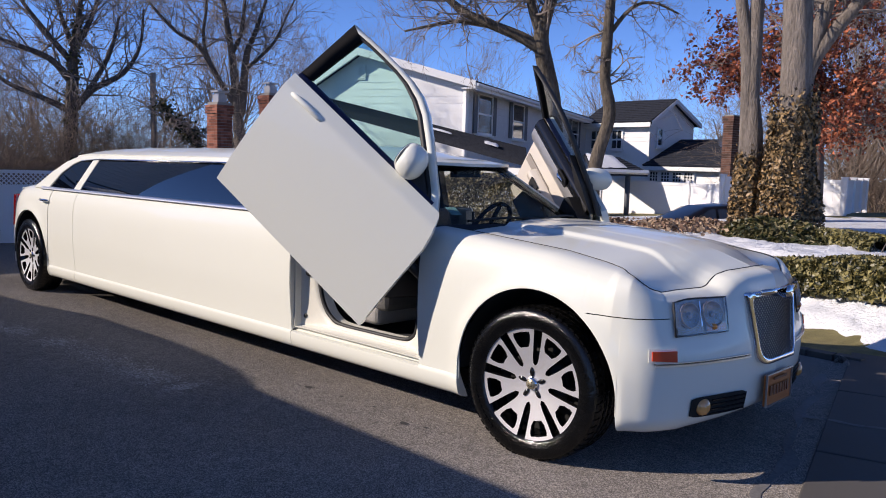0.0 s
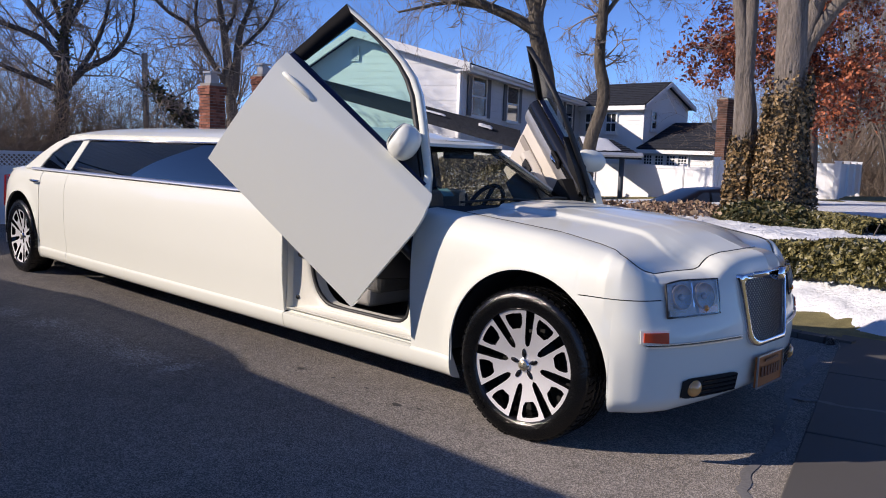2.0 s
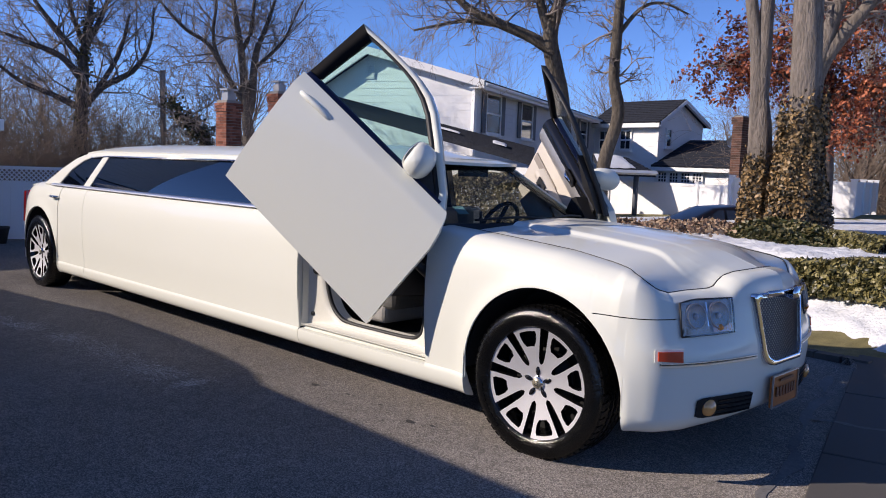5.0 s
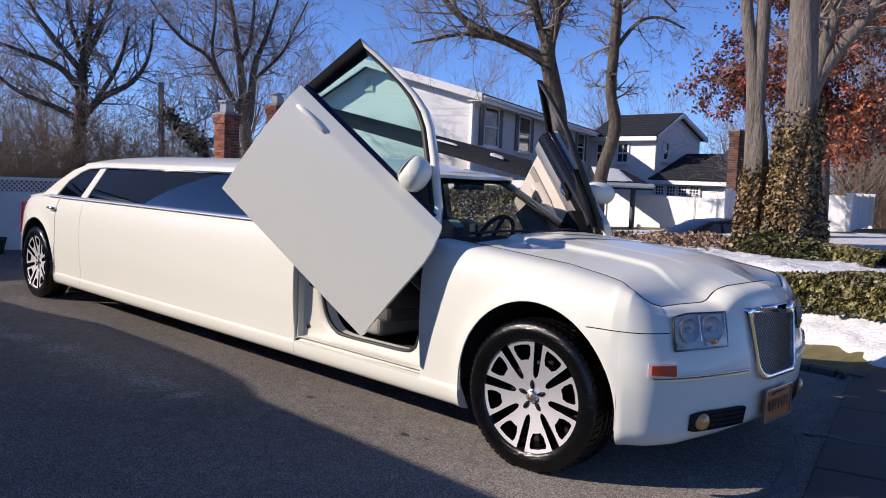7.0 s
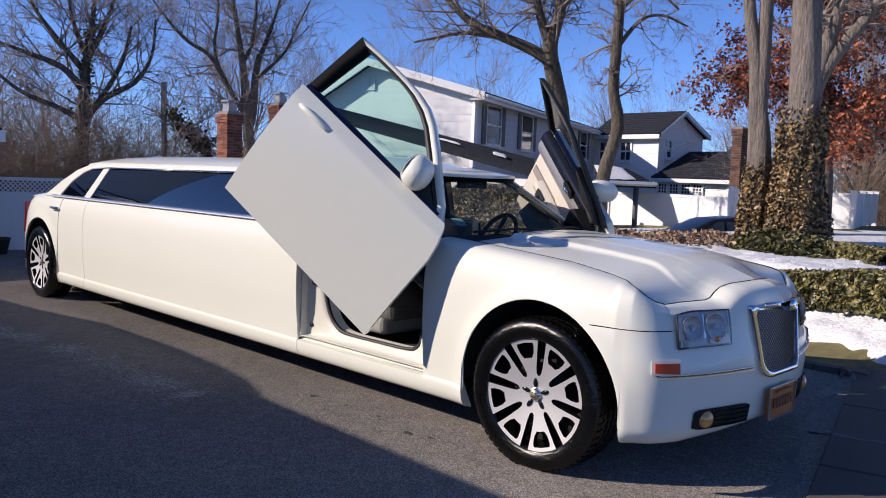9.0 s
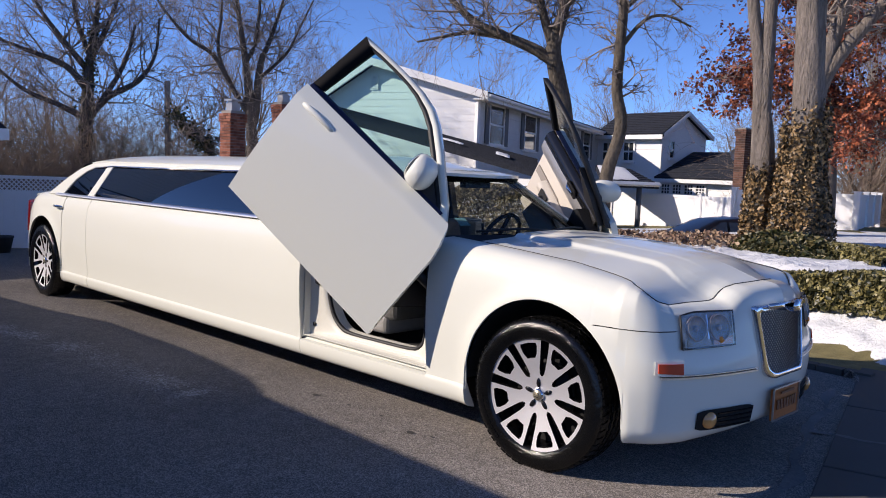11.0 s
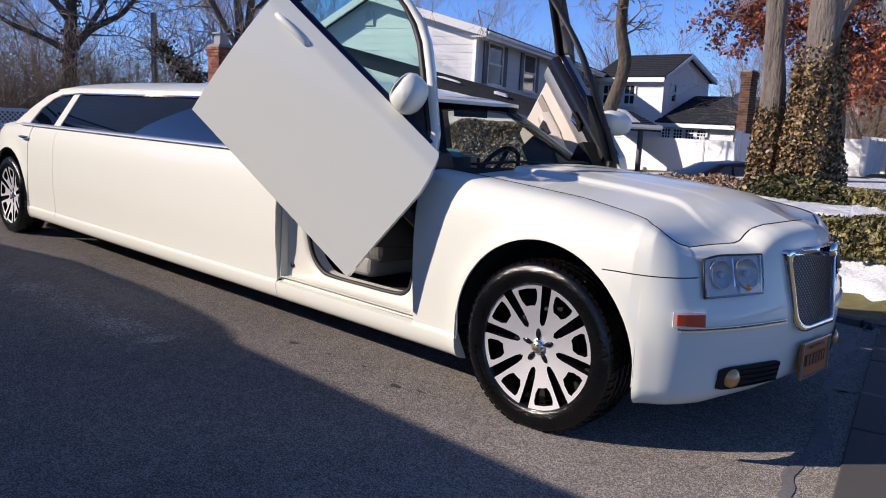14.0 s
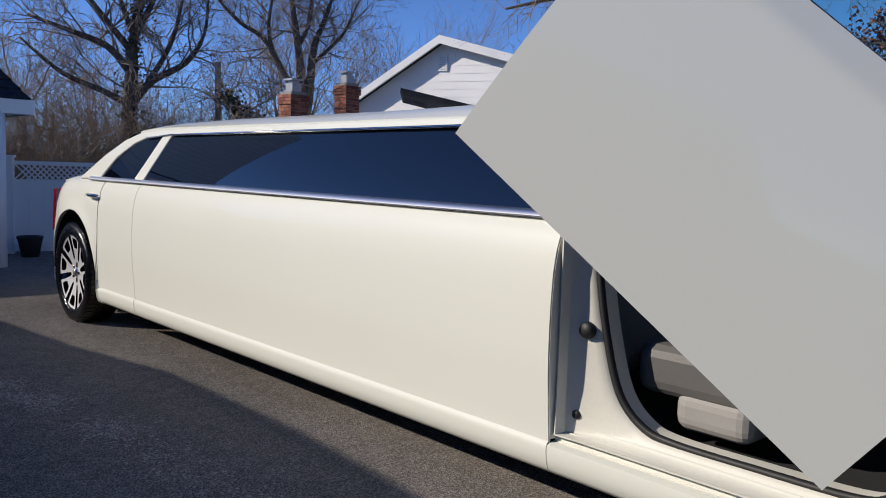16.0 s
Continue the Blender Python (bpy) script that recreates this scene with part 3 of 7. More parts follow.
# the door's hinges on the front jamb
for hz0, hz1, hx in ((0.385, 0.475, -0.868), (0.74, 0.92, -0.885)):
    hb = far(box(hx, -0.832, 0.068, 0.125, hz0, hz1)), box(hx, -0.832, 0.068, 0.125, hz0, hz1)
    for vf in hb:
        bevel(link_mesh("hinge_block", *vf, M_BLACK, limo, smooth=False), 0.010, 2)
    both("hinge_bolt", moved(lathe([(0.0, -0.008), (0.010, -0.007), (0.013, 0.0), (0.013, 0.02)], 12), Matrix.Translation((hx + 0.02, 0.068, hz0 + 0.045))), M_METALGREY)

# hood: a crowned sheet between the fenders' inner edges and the nose, two creases on either half
SPINE = [(-0.62, 1.142), (-0.2, 1.128), (0.3, 1.088), (0.55, 1.045), (0.70, 1.005), (0.78, 0.985)]
HOOD_SIDE = [r[-1] for r in front_rows if r[-1][0] > -0.64][: next(k for k, r in enumerate([q for q in front_rows if q[-1][0] > -0.64]) if r[9][0] > 0.685)]
HOOD_NOSE = [r[-1] for r in front_rows if r[9][0] > 0.685]


def hood_half():
    rows = []
    corner = HOOD_NOSE[0]
    x0 = -0.62
    nz = [(p[1], p[2]) for p in HOOD_NOSE]
    nx = [(p[1], p[0]) for p in HOOD_NOSE]
    ye, ze = [(p[0], p[1]) for p in HOOD_SIDE] + [(corner[0], corner[1])], [(p[0], p[2]) for p in HOOD_SIDE] + [(corner[0], corner[2])]

    def field(x, v):
        top = table(x, SPINE)
        low = table(x, ze)
        g = 1 - (1 - v) ** 1.6
        lift = 0.020 / (1 + math.exp(-(v - 0.44) * 110)) + 0.003 / (1 + math.exp(-(v - 0.72) * 110))
        return low + (top - low) * g + lift - 0.018 * v
    for i in range(41):
        u = i / 40
        row = []
        for k in range(97):
            v = k / 96
            yf = corner[1] + 0.006 + (YC - corner[1] - 0.006) * v
            xf = table(yf, nx) - 0.006
            x = x0 + (xf - x0) * u
            e = table(x, ye) + 0.006
            y = e + (YC - e) * v
            z = field(x, v)
            w = min(1, max(0, (x - xf + 0.30) / 0.30))
            z += (table(yf, nz) - field(xf, v)) * w * w * (3 - 2 * w)
            row.append((x, y, z - (0.004 if k == 0 or i == 40 else 0)))
        rows.append(row)
    return grid(rows)


both("hood", flip(hood_half()), M_PAINT, thick=0.02)
# added black tube stands in for the dark shut gap round the hood
both("hood_gap_line", tube([(p[0], p[1] + 0.003, p[2] + 0.0005) for p in HOOD_SIDE[::3]] + [(p[0] - 0.003, p[1], p[2] + 0.0005) for p in HOOD_NOSE[::2]], 0.0032, 5), M_BLACK)
link_mesh("engine_bay", *box(-0.808, 0.50, 0.30, 1.56, 0.35, 0.82), M_DARK, limo, smooth=False)

# front lamps, grille, plate: pieces set on the nose
def nose(y, z, proud=0.0):
    """A point on the nose at that height, proud of it."""
    pts = FRONT_PLAN
    yy = min(y, 2 * YC - y)
    i = next(k for k in range(len(pts)) if pts[k].y >= yy - 1e-6 and pts[k].x > 0.3)
    a, b = pts[i - 1], pts[i]
    p = a.lerp(b, (yy - a.y) / max(1e-6, b.y - a.y))
    d = (b - a).normalized()
    nrm = Vector((-d.y, d.x, 0))
    q = p + nrm * (front_lean(p, z) - proud)
    return (q.x, q.y if y <= YC else 2 * YC - q.y, z)


def nose_patch(outline, proud, depth, cells=8):
    """A curved plate on the nose; outline: y from, y to, lower and upper edge as functions of 0..1."""
    y0, y1, lo, hi = outline
    rows = []
    for i in range(cells + 1):
        s = i / cells
        rows.append([nose(y0 + (y1 - y0) * s, lo(s) + (hi(s) - lo(s)) * j / cells, proud) for j in range(cells + 1)])
    return grid(rows)


M_LAMPBODY = mat("lamp_reflector_silver", (0.30, 0.265, 0.245), 0.28, 0.65, var=0.5, scale=16, fine=40, bump=0.002)


M_TURN = mat("rosy_amber_lens", (0.62, 0.26, 0.17), 0.12, var=0.3, scale=40, coat=1.0)
M_BULB = mat("orange_bulb_glass", (0.95, 0.30, 0.04), 0.2, var=0.1, coat=1.0)
M_FOG = mat("amber_fog_glass", (0.70, 0.33, 0.10), 0.1, var=0.1, coat=1.0)
M_REFLECT = mat("frosted_reflector", (0.42, 0.36, 0.33), 0.45, 0.6, var=0.3, scale=30, fine=60)


def headlight(side):
    def m(vf):
        return vf if side == 0 else far(vf)
    Y0, Y1 = 0.184, 0.503
    lo, hi = (lambda s: 0.709 + 0.006 * s), (lambda s: 0.862 + 0.012 * min(1, s * 4))

    def span(s):
        return Y0 + (Y1 - Y0) * s
    body = link_mesh("headlight", *m(nose_patch((Y0, Y1, lo, hi), 0.003, 0.02, 10)), M_LAMPBODY, limo, "clear headlight with amber turn lamp")
    # two round bowls side by side, their rings and bulbs, above a fluted lower strip
    for k, (sc, r) in enumerate(((0.27, 0.056), (0.70, 0.060))):
        y = span(sc)
        c, q = Vector(nose(y, 0.80, 0.017)), Vector(nose(y + 0.01, 0.80, 0.017))
        turn = math.atan2(q.y - c.y, q.x - c.x)
        at = Matrix.Translation(c) @ Matrix.Rotation(turn, 4, "Z") @ Matrix.Rotation(radians(-14), 4, "X")
        link_mesh("reflector", *m(moved(lathe([(0.012, 0.011), (r * 0.55, 0.009), (r * 0.85, 0.003), (r, -0.003)], 28), at)), M_LAMPBODY, body)
        link_mesh("reflector_ring", *m(moved(lathe([(r * 0.98, 0.004), (r * 0.98, -0.004), (r * 1.06, -0.005), (r * 1.08, 0.010)], 28), at)), M_REFLECT, body)
        link_mesh("bulb", *m(moved(lathe([(0.0, -0.004), (0.010, -0.003), (0.015, 0.003), (0.016, 0.011)], 14), at)), M_REFLECT, body)
    for k in range(9):
        a0, a1 = span(0.05 + 0.055 * k), span(0.05 + 0.055 * k + 0.035)
        link_mesh("flute", *m(nose_patch((a0, a1, lambda s: 0.719, lambda s: 0.741), 0.010, 0.01, 2)), M_LAMPBODY, body)
    link_mesh("turn_lamp", *m(nose_patch((span(0.57), span(0.95), lambda s: 0.722, lambda s: 0.758), 0.015, 0.01, 5)), M_TURN, body, "pale amber turn lamp")
    link_mesh("turn_bulb", *m(moved(lathe([(0.0, -0.014), (0.010, -0.011), (0.016, 0.0)], 14), Matrix.Translation(nose(span(0.70), 0.742, 0.018)) @ Matrix.Rotation(radians(65), 4, "Z"))), M_BULB, body, "bright amber bulb")
    link_mesh("divider", *m(nose_patch((span(0.475), span(0.50), lambda s: 0.75, lambda s: 0.86), 0.014, 0.01, 4)), M_CHROME, body)
    link_mesh("side_facet", *m(nose_patch((span(0.0), span(0.10), lambda s: 0.75, lambda s: 0.85), 0.012, 0.01, 3)), M_REFLECT, body)
    lens = link_mesh("lens", *m(nose_patch((Y0 + 0.002, Y1 - 0.002, lo, hi), 0.022, 0.01, 10)), M_LENS, body)
    lens.visible_shadow = False
    edge_pts = [nose(span(k / 10), lo(k / 10), 0.012) for k in range(11)] + [nose(Y1, lo(1) + (hi(1) - lo(1)) * k / 6, 0.012) for k in range(1, 7)] + [nose(span(1 - k / 10), hi(1 - k / 10), 0.012) for k in range(1, 11)]
    link_mesh("lamp_seal", *m(tube(edge_pts + edge_pts[:1], [0.0045] * (len(edge_pts) + 1), 6)), M_BLACK, body)
    return body


for k in (0, 1):
    headlight(k)

both("marker_bezel", nose_patch((0.069, 0.190, lambda s: 0.595 - 0.008 * s, lambda s: 0.655), 0.002, 0.01, 6), M_PAINT, thick=0.006)
both("marker_lamp", nose_patch((0.079, 0.180, lambda s: 0.604 - 0.008 * s, lambda s: 0.646), 0.006, 0.01, 6), M_AMBER, label="amber side marker lamp", thick=0.01)
both("bumper_strip", nose_patch((0.09, 0.655, lambda s: 0.576, lambda s: 0.584), 0.006, 0.01, 14), M_TRIMBRIGHT, thick=0.008)
both("bumper_strip", nose_patch((0.09, 0.655, lambda s: 0.590, lambda s: 0.594), 0.005, 0.01, 14), M_TRIMBRIGHT, thick=0.008)
both("bumper_step", nose_patch((0.088, 0.655, lambda s: 0.584, lambda s: 0.590), 0.003, 0.01, 14), M_BLACK)
both("fog_lamp_housing", nose_patch((0.277, 0.658, lambda s: 0.316 + 0.012 * abs(2 * s - 1) ** 8, lambda s: 0.418 - 0.004 * s - 0.012 * abs(2 * s - 1) ** 8), 0.004, 0.01, 14), M_DARK, thick=0.004)
for k in range(4):
    both("vent_slat", nose_patch((0.40, 0.645, lambda s: 0.322 + 0.023 * k, lambda s: 0.328 + 0.023 * k), 0.010, 0.01, 6), M_BLACKGLOSS, thick=0.006)
fog = moved(lathe([(0.0, -0.022), (0.022, -0.019), (0.036, -0.010), (0.042, 0.0), (0.042, 0.02)], 24), Matrix.Translation(nose(0.352, 0.366, 0.010)) @ Matrix.Rotation(radians(66), 4, "Z"))
both("fog_lamp", fog, M_FOG, label="round amber fog lamp")

# grille: chrome surround, black backing, woven mesh, winged badge
GY0, GY1, GZ0, GZ1 = 0.675, 2 * YC - 0.675, 0.553, 0.862


def grille_outline(grow):
    pts = []
    w = (GY1 - GY0) / 2 + grow
    top, bot = GZ1 + grow, GZ0 - grow
    corners = [(-w, top, 0.03), (w, top, 0.03), (w * 0.79, bot, 0.07), (-w * 0.79, bot, 0.07)]
    for i, (cx, cz, r) in enumerate(corners):
        px, pz, _ = corners[i - 1]
        qx, qz, _ = corners[(i + 1) % 4]
        a = Vector((px - cx, pz - cz, 0)).normalized() * r
        b = Vector((qx - cx, qz - cz, 0)).normalized() * r
        for k in range(6):
            t = k / 5
            pts.append(((1 - t) ** 2 * (cx + a.x) + 2 * t * (1 - t) * cx + t * t * (cx + b.x), (1 - t) ** 2 * (cz + a.y) + 2 * t * (1 - t) * cz + t * t * (cz + b.y)))
    return pts


def grille_place(a, z, d):
    return (0.870 - 0.09 * (z - GZ0) - 0.80 * a * a - d, YC + a, z)


grille = link_mesh("grille", *slab(grille_outline(-0.004), 0.02, lambda a, b, d: grille_place(a, b, d + 0.012)), M_DARK, limo, "black woven mesh grille in chrome surround", smooth=False)
surr = link_mesh("grille_surround", *ring(grille_outline(0.025), grille_outline(-0.002), 0.06, lambda a, b, d: grille_place(a, b, d - 0.028)), M_CHROME, grille)
bevel(surr, 0.008, 3)


def grille_mesh():
    vf = ([], [])
    n = 30
    w = (GY1 - GY0) / 2 - 0.004
    for i in range(-2 * n, 2 * n):
        for sgn in (-1, 1):
            c = i * 0.019
            run = []
            for k in range(13):
                z = GZ0 + (GZ1 - GZ0) * k / 12
                a = c + sgn * (z - GZ0) * 0.85
                lim = w * (0.79 + 0.21 * k / 12) - 0.004
                if abs(a) < lim:
                    run.append(grille_place(a, z, -0.004 + 0.002 * sgn))
            if len(run) > 1:
                vf = join(vf, tube(run, 0.0030, 4))
    return vf


M_MESHMETAL = mat("dark_chrome_mesh", (0.27, 0.27, 0.29), 0.30, 0.9, var=0.1)
link_mesh("mesh", *grille_mesh(), M_MESHMETAL, grille)
wing = []
for s in (-1, 1):
    wing.append(slab([(0.005 * s, 0.850), (0.215 * s, 0.878), (0.210 * s, 0.900), (0.005 * s, 0.902)][:: s], 0.014, lambda a, b, d: grille_place(a, b, d - 0.046)))
badge = link_mesh("badge", *join(*wing, moved(lathe([(0.0, -0.018), (0.02, -0.016), (0.034, -0.008), (0.036, 0.0)], 24), Matrix.Translation(grille_place(0, 0.878, -0.05)) @ Matrix.Rotation(radians(90), 4, "Z"))), M_CHROME, grille, "chrome winged badge")

plate = link_mesh("number_plate", *slab([(-0.155, 0.312), (0.155, 0.312), (0.155, 0.467), (-0.155, 0.467)], 0.012, lambda a, z, d: (0.880 - 0.35 * a * a - d, YC + a, z)), M_ORANGE, limo, "orange number plate in chrome holder", smooth=False)
holder = link_mesh("holder", *ring([(-0.158, 0.306), (0.158, 0.306), (0.158, 0.473), (-0.158, 0.473)], [(-0.153, 0.312), (0.153, 0.312), (0.153, 0.467), (-0.153, 0.467)], 0.008, lambda a, z, d: (0.888 - 0.35 * a * a - d, YC + a, z)), M_METALGREY, plate, smooth=False)
for k in range(7):
    a0 = -0.115 + k * 0.034
    link_mesh("bar", *slab([(a0, 0.362), (a0 + 0.02, 0.362), (a0 + 0.02, 0.412), (a0, 0.412)], 0.004, lambda a, z, d: (0.8845 - 0.35 * a * a - d, YC + a, z)), M_NAVY, plate, smooth=False)
link_mesh("bar", *slab([(-0.08, 0.437), (0.08, 0.437), (0.08, 0.449), (-0.08, 0.449)], 0.004, lambda a, z, d: (0.8845 - 0.35 * a * a - d, YC + a, z)), M_NAVY, plate, smooth=False)

# greenhouse
def glass_y(z):
    d = z - 1.11
    return 0.085 + 0.27 * d + 0.30 * d * abs(d)


def pane_xz(outline, out, thick):
    return slab(outline, thick, lambda x, z, d: (x, glass_y(z) - out + d, z))


RAIL_Z = 1.462
def side_glass(x1):
    rows = []
    for i in range(25):
        u = i / 24
        row = []
        for k in range(15):
            v = k / 14
            x0 = -5.663 + 0.211 * v
            x = x0 + (x1 - x0) * u
            z = 1.116 + (1.424 + 0.014 * u - 1.116) * v
            row.append((x, glass_y(z) + 0.0015 * noise.noise((x * 0.8, z * 2, 5)), z))
        rows.append(row)
    return grid(rows)


solid(link_mesh("side_window", *flip(side_glass(-2.059)), M_TINT, limo, "long dark tinted side window"), 0.006)
solid(link_mesh("side_window", *far(flip(side_glass(-2.33))), M_TINT, limo, "long dark tinted side window"), 0.006)
both("door_window", pane_xz([(-6.448, 1.122), (-5.828, 1.116), (-5.593, 1.414), (-5.866, 1.402), (-6.016, 1.362), (-6.223, 1.27)], 0.0, 0.006), M_TINT, smooth=False)
both("window_divider", pane_xz([(-5.828, 1.105), (-5.673, 1.105), (-5.452, 1.43), (-5.588, 1.425)], 0.012, 0.03), M_PAINT, smooth=False, bev=0.006)
both("roof_pillar", pane_xz([(-6.862, 1.10), (-6.448, 1.108), (-6.223, 1.272), (-6.016, 1.366), (-5.866, 1.405), (-5.584, 1.418), (-5.452, 1.426), (-5.452, 1.462), (-5.734, 1.462), (-5.978, 1.446), (-6.204, 1.395), (-6.486, 1.28)], 0.012, 0.04), M_PAINT, smooth=False, bev=0.01)
both("roof_rail", pane_xz([(-5.471, 1.425), (-2.059, 1.438), (-1.617, 1.432), (-1.617, 1.47), (-2.068, 1.475), (-5.471, 1.463)], 0.012, 0.04), M_PAINT, smooth=False, bev=0.008)
both("window_trim", tube([(-5.847, glass_y(1.41) - 0.016, 1.405), (-5.471, glass_y(1.428) - 0.016, 1.424), (-2.068, glass_y(1.44) - 0.016, 1.437)], 0.007, 6), M_CHROME)
both("belt_trim", grid([[(x, y, z) for y, z in ((0.056, 1.098), (0.053, 1.102), (0.058, 1.109), (0.070, 1.118), (0.088, 1.120))] for x in [-6.599 + 4.55 * i / 20 for i in range(21)]]), M_TRIMBRIGHT, thick=0.004)
link_mesh("door_pillar", *pane_xz([(-2.059, 1.10), (-1.936, 1.10), (-1.861, 1.44), (-2.059, 1.44)], 0.004, 0.06), M_BLACKGLOSS, limo, smooth=False)
link_mesh("door_pillar", *far(pane_xz([(-2.36, 1.10), (-2.29, 1.10), (-2.25, 1.44), (-2.36, 1.44)], 0.004, 0.06)), M_BLACKGLOSS, limo, smooth=False)
both("pillar_base", box(-2.059, -1.985, 0.125, 0.20, 0.95, 1.10), M_PAINT_IN, smooth=False)

# door handle of the rear door
hnd = tube([(-6.467, 0.02, 0.985), (-6.448, -0.014, 0.99), (-6.373, -0.024, 0.99), (-6.298, -0.014, 0.988), (-6.279, 0.02, 0.985)], [0.010, 0.013, 0.014, 0.013, 0.010], 8)
both("door_handle", hnd, M_CHROME)

roof = []
for i in range(46):
    t = i / 45
    row = []
    for j in range(25):
        s = -1 + 2 * j / 24
        xf = -1.19 - 0.38 * abs(s) ** 2.2
        xr = -6.223 + 0.18 * abs(s) ** 2
        x = xf + (xr - xf) * t
        half = YC - glass_y(RAIL_Z) - 0.004
        edge = 1.476 - 0.045 * max(0, (x + 6.223) < 0.55) * ((0.55 - min(0.55, x + 6.223)) / 0.55) ** 2
        edge -= 0.05 * min(1, max(0, (x + 2.0) / 0.43))
        crown = table(x, [(-6.251, 0.025), (-5.734, 0.07), (-5.17, 0.085), (-3.5, 0.09), (-2.4, 0.112), (-1.85, 0.115), (-1.5, 0.10), (-1.3, 0.07), (-1.19, 0.05)])
        row.append((x, YC + half * s, edge + crown * (1 - abs(s) ** 2.4) ** 0.8))
    roof.append(row)
solid(link_mesh("roof", *grid(roof), M_PAINT, limo), 0.02)

# rear window and its dark glass
back = []
for i in range(9):
    t = i / 8
    back.append([(-6.185 - 0.03 * (1 - abs(s) ** 2) - t * (0.80 + 0.05 * (1 - abs(s) ** 2)), YC + s * (0.70 + 0.06 * t), 1.44 + 0.045 * (1 - abs(s) ** 2) * (1 - t) - t * 0.315) for s in [-1 + j / 6 for j in range(13)]])
solid(link_mesh("rear_window", *grid(back), M_TINT, limo), 0.006)

# windshield
def shield(t, s, lift=0.0):
    xb, xt = -0.62 - 0.33 * abs(s) ** 2.2, -1.307 - 0.25 * abs(s) ** 2.2
    half = 0.775 - 0.145 * t
    return (xb + (xt - xb) * t, YC + s * half, 1.085 + 0.045 * (1 - s * s) * (1 - t) * 0.3 + t * (0.37 + 0.05 * (1 - abs(s) ** 2)) + lift)


ws = link_mesh("windshield", *grid([[shield(i / 14, -1 + j / 12) for j in range(25)] for i in range(15)]), M_GLASS, limo)
solid(ws, 0.005)
ws.visible_shadow = False
for nm, t0, t1, lf in (("cowl", -0.06, 0.05, 0.004), ("visor_band", 0.84, 1.0, -0.008)):
    link_mesh(nm, *grid([[shield(t0 + (t1 - t0) * i / 3, -1 + j / 12, lf) for j in range(25)] for i in range(4)]), M_BLACK, limo)
link_mesh("windshield_pillar", *tube([shield(i / 8, -1.0) for i in range(9)], 0.034, 8), M_PAINT, limo)
link_mesh("windshield_pillar", *far(tube([shield(i / 8, -1.0) for i in range(9)], 0.019, 8)), M_PAINT, limo)
PILLAR_TRIM = [tuple(Vector(shield(i / 8, -0.955)) + Vector((-0.02, 0, -0.03))) for i in range(9)]
link_mesh("pillar_trim", *tube(PILLAR_TRIM, 0.03, 6), M_BLACK, limo)
link_mesh("pillar_trim", *far(tube(PILLAR_TRIM, 0.012, 6)), M_BLACK, limo)
for s0, s1, tt in ((-0.705, -0.02, 0.06), (0.02, 0.72, 0.06)):
    link_mesh("wiper", *tube([shield(tt + 0.03 * math.sin(3.1 * k / 8), s0 + (s1 - s0) * k / 8, 0.02) for k in range(9)], 0.008, 5), M_BLACK, limo)
link_mesh("rear_view_mirror", *moved(box(-0.03, 0.03, -0.12, 0.12, -0.035, 0.035), Matrix.Translation((-1.335, YC, 1.42))), M_BLACK, limo, smooth=False)

# inside
cabin = link_mesh("cabin_floor", *box(-7.52, -0.658, 0.16, 2 * YC - 0.16, 0.30, 0.36), M_CARPET, limo, smooth=False)
link_mesh("bulkhead", *box(-2.80, -2.72, 0.26, 2 * YC - 0.26, 0.36, 1.38), M_CARPET, limo, smooth=False)
link_mesh("firewall", *box(-0.752, -0.677, 0.16, 2 * YC - 0.16, 0.30, 0.95), M_DARK, limo, smooth=False)
dash = []
for s in [-1 + k / 8 for k in range(17)]:
    y = YC + 0.74 * s
    x0 = -0.752 - 0.25 * abs(s) ** 2
    dash.append([(x0, y, 1.03), (x0 - 0.22, y, 1.055), (x0 - 0.40, y, 1.04), (x0 - 0.47, y, 0.98), (x0 - 0.45, y, 0.80), (x0 - 0.35, y, 0.62)])
solid(link_mesh("dashboard", *flip(grid(dash)), M_BLACK, limo), 0.02)


M_SEATTRIM = mat("pale_grey_seat_trim", (0.30, 0.29, 0.275), 0.6, var=0.08)


def front_seat(yc):
    seat = link_mesh("front_seat", *moved(box(-0.26, 0.26, -0.25, 0.25, -0.09, 0.09), Matrix.Translation((-1.617, yc, 0.60))), M_LEATHER, limo, smooth=False)
    bevel(seat, 0.05, 3)
    b = link_mesh("backrest", *moved(box(-0.07, 0.07, -0.24, 0.24, -0.30, 0.30), Matrix.Translation((-2.07, yc, 0.83)) @ Matrix.Rotation(radians(-20), 4, "Y")), M_LEATHER, seat, smooth=False)
    bevel(b, 0.05, 3)
    h = link_mesh("headrest", *moved(box(-0.05, 0.05, -0.13, 0.13, -0.09, 0.09), Matrix.Translation((-2.27, yc, 1.19)) @ Matrix.Rotation(radians(-10), 4, "Y")), M_LEATHER, seat, smooth=False)
    bevel(h, 0.03, 3)
    base = link_mesh("seat_base", *moved(box(-0.12, 0.16, -0.25, 0.25, -0.06, 0.08), Matrix.Translation((-1.60, yc, 0.47))), M_SEATTRIM, seat, "pale grey seat side trim", smooth=False)
    bevel(base, 0.05, 4)
    return seat


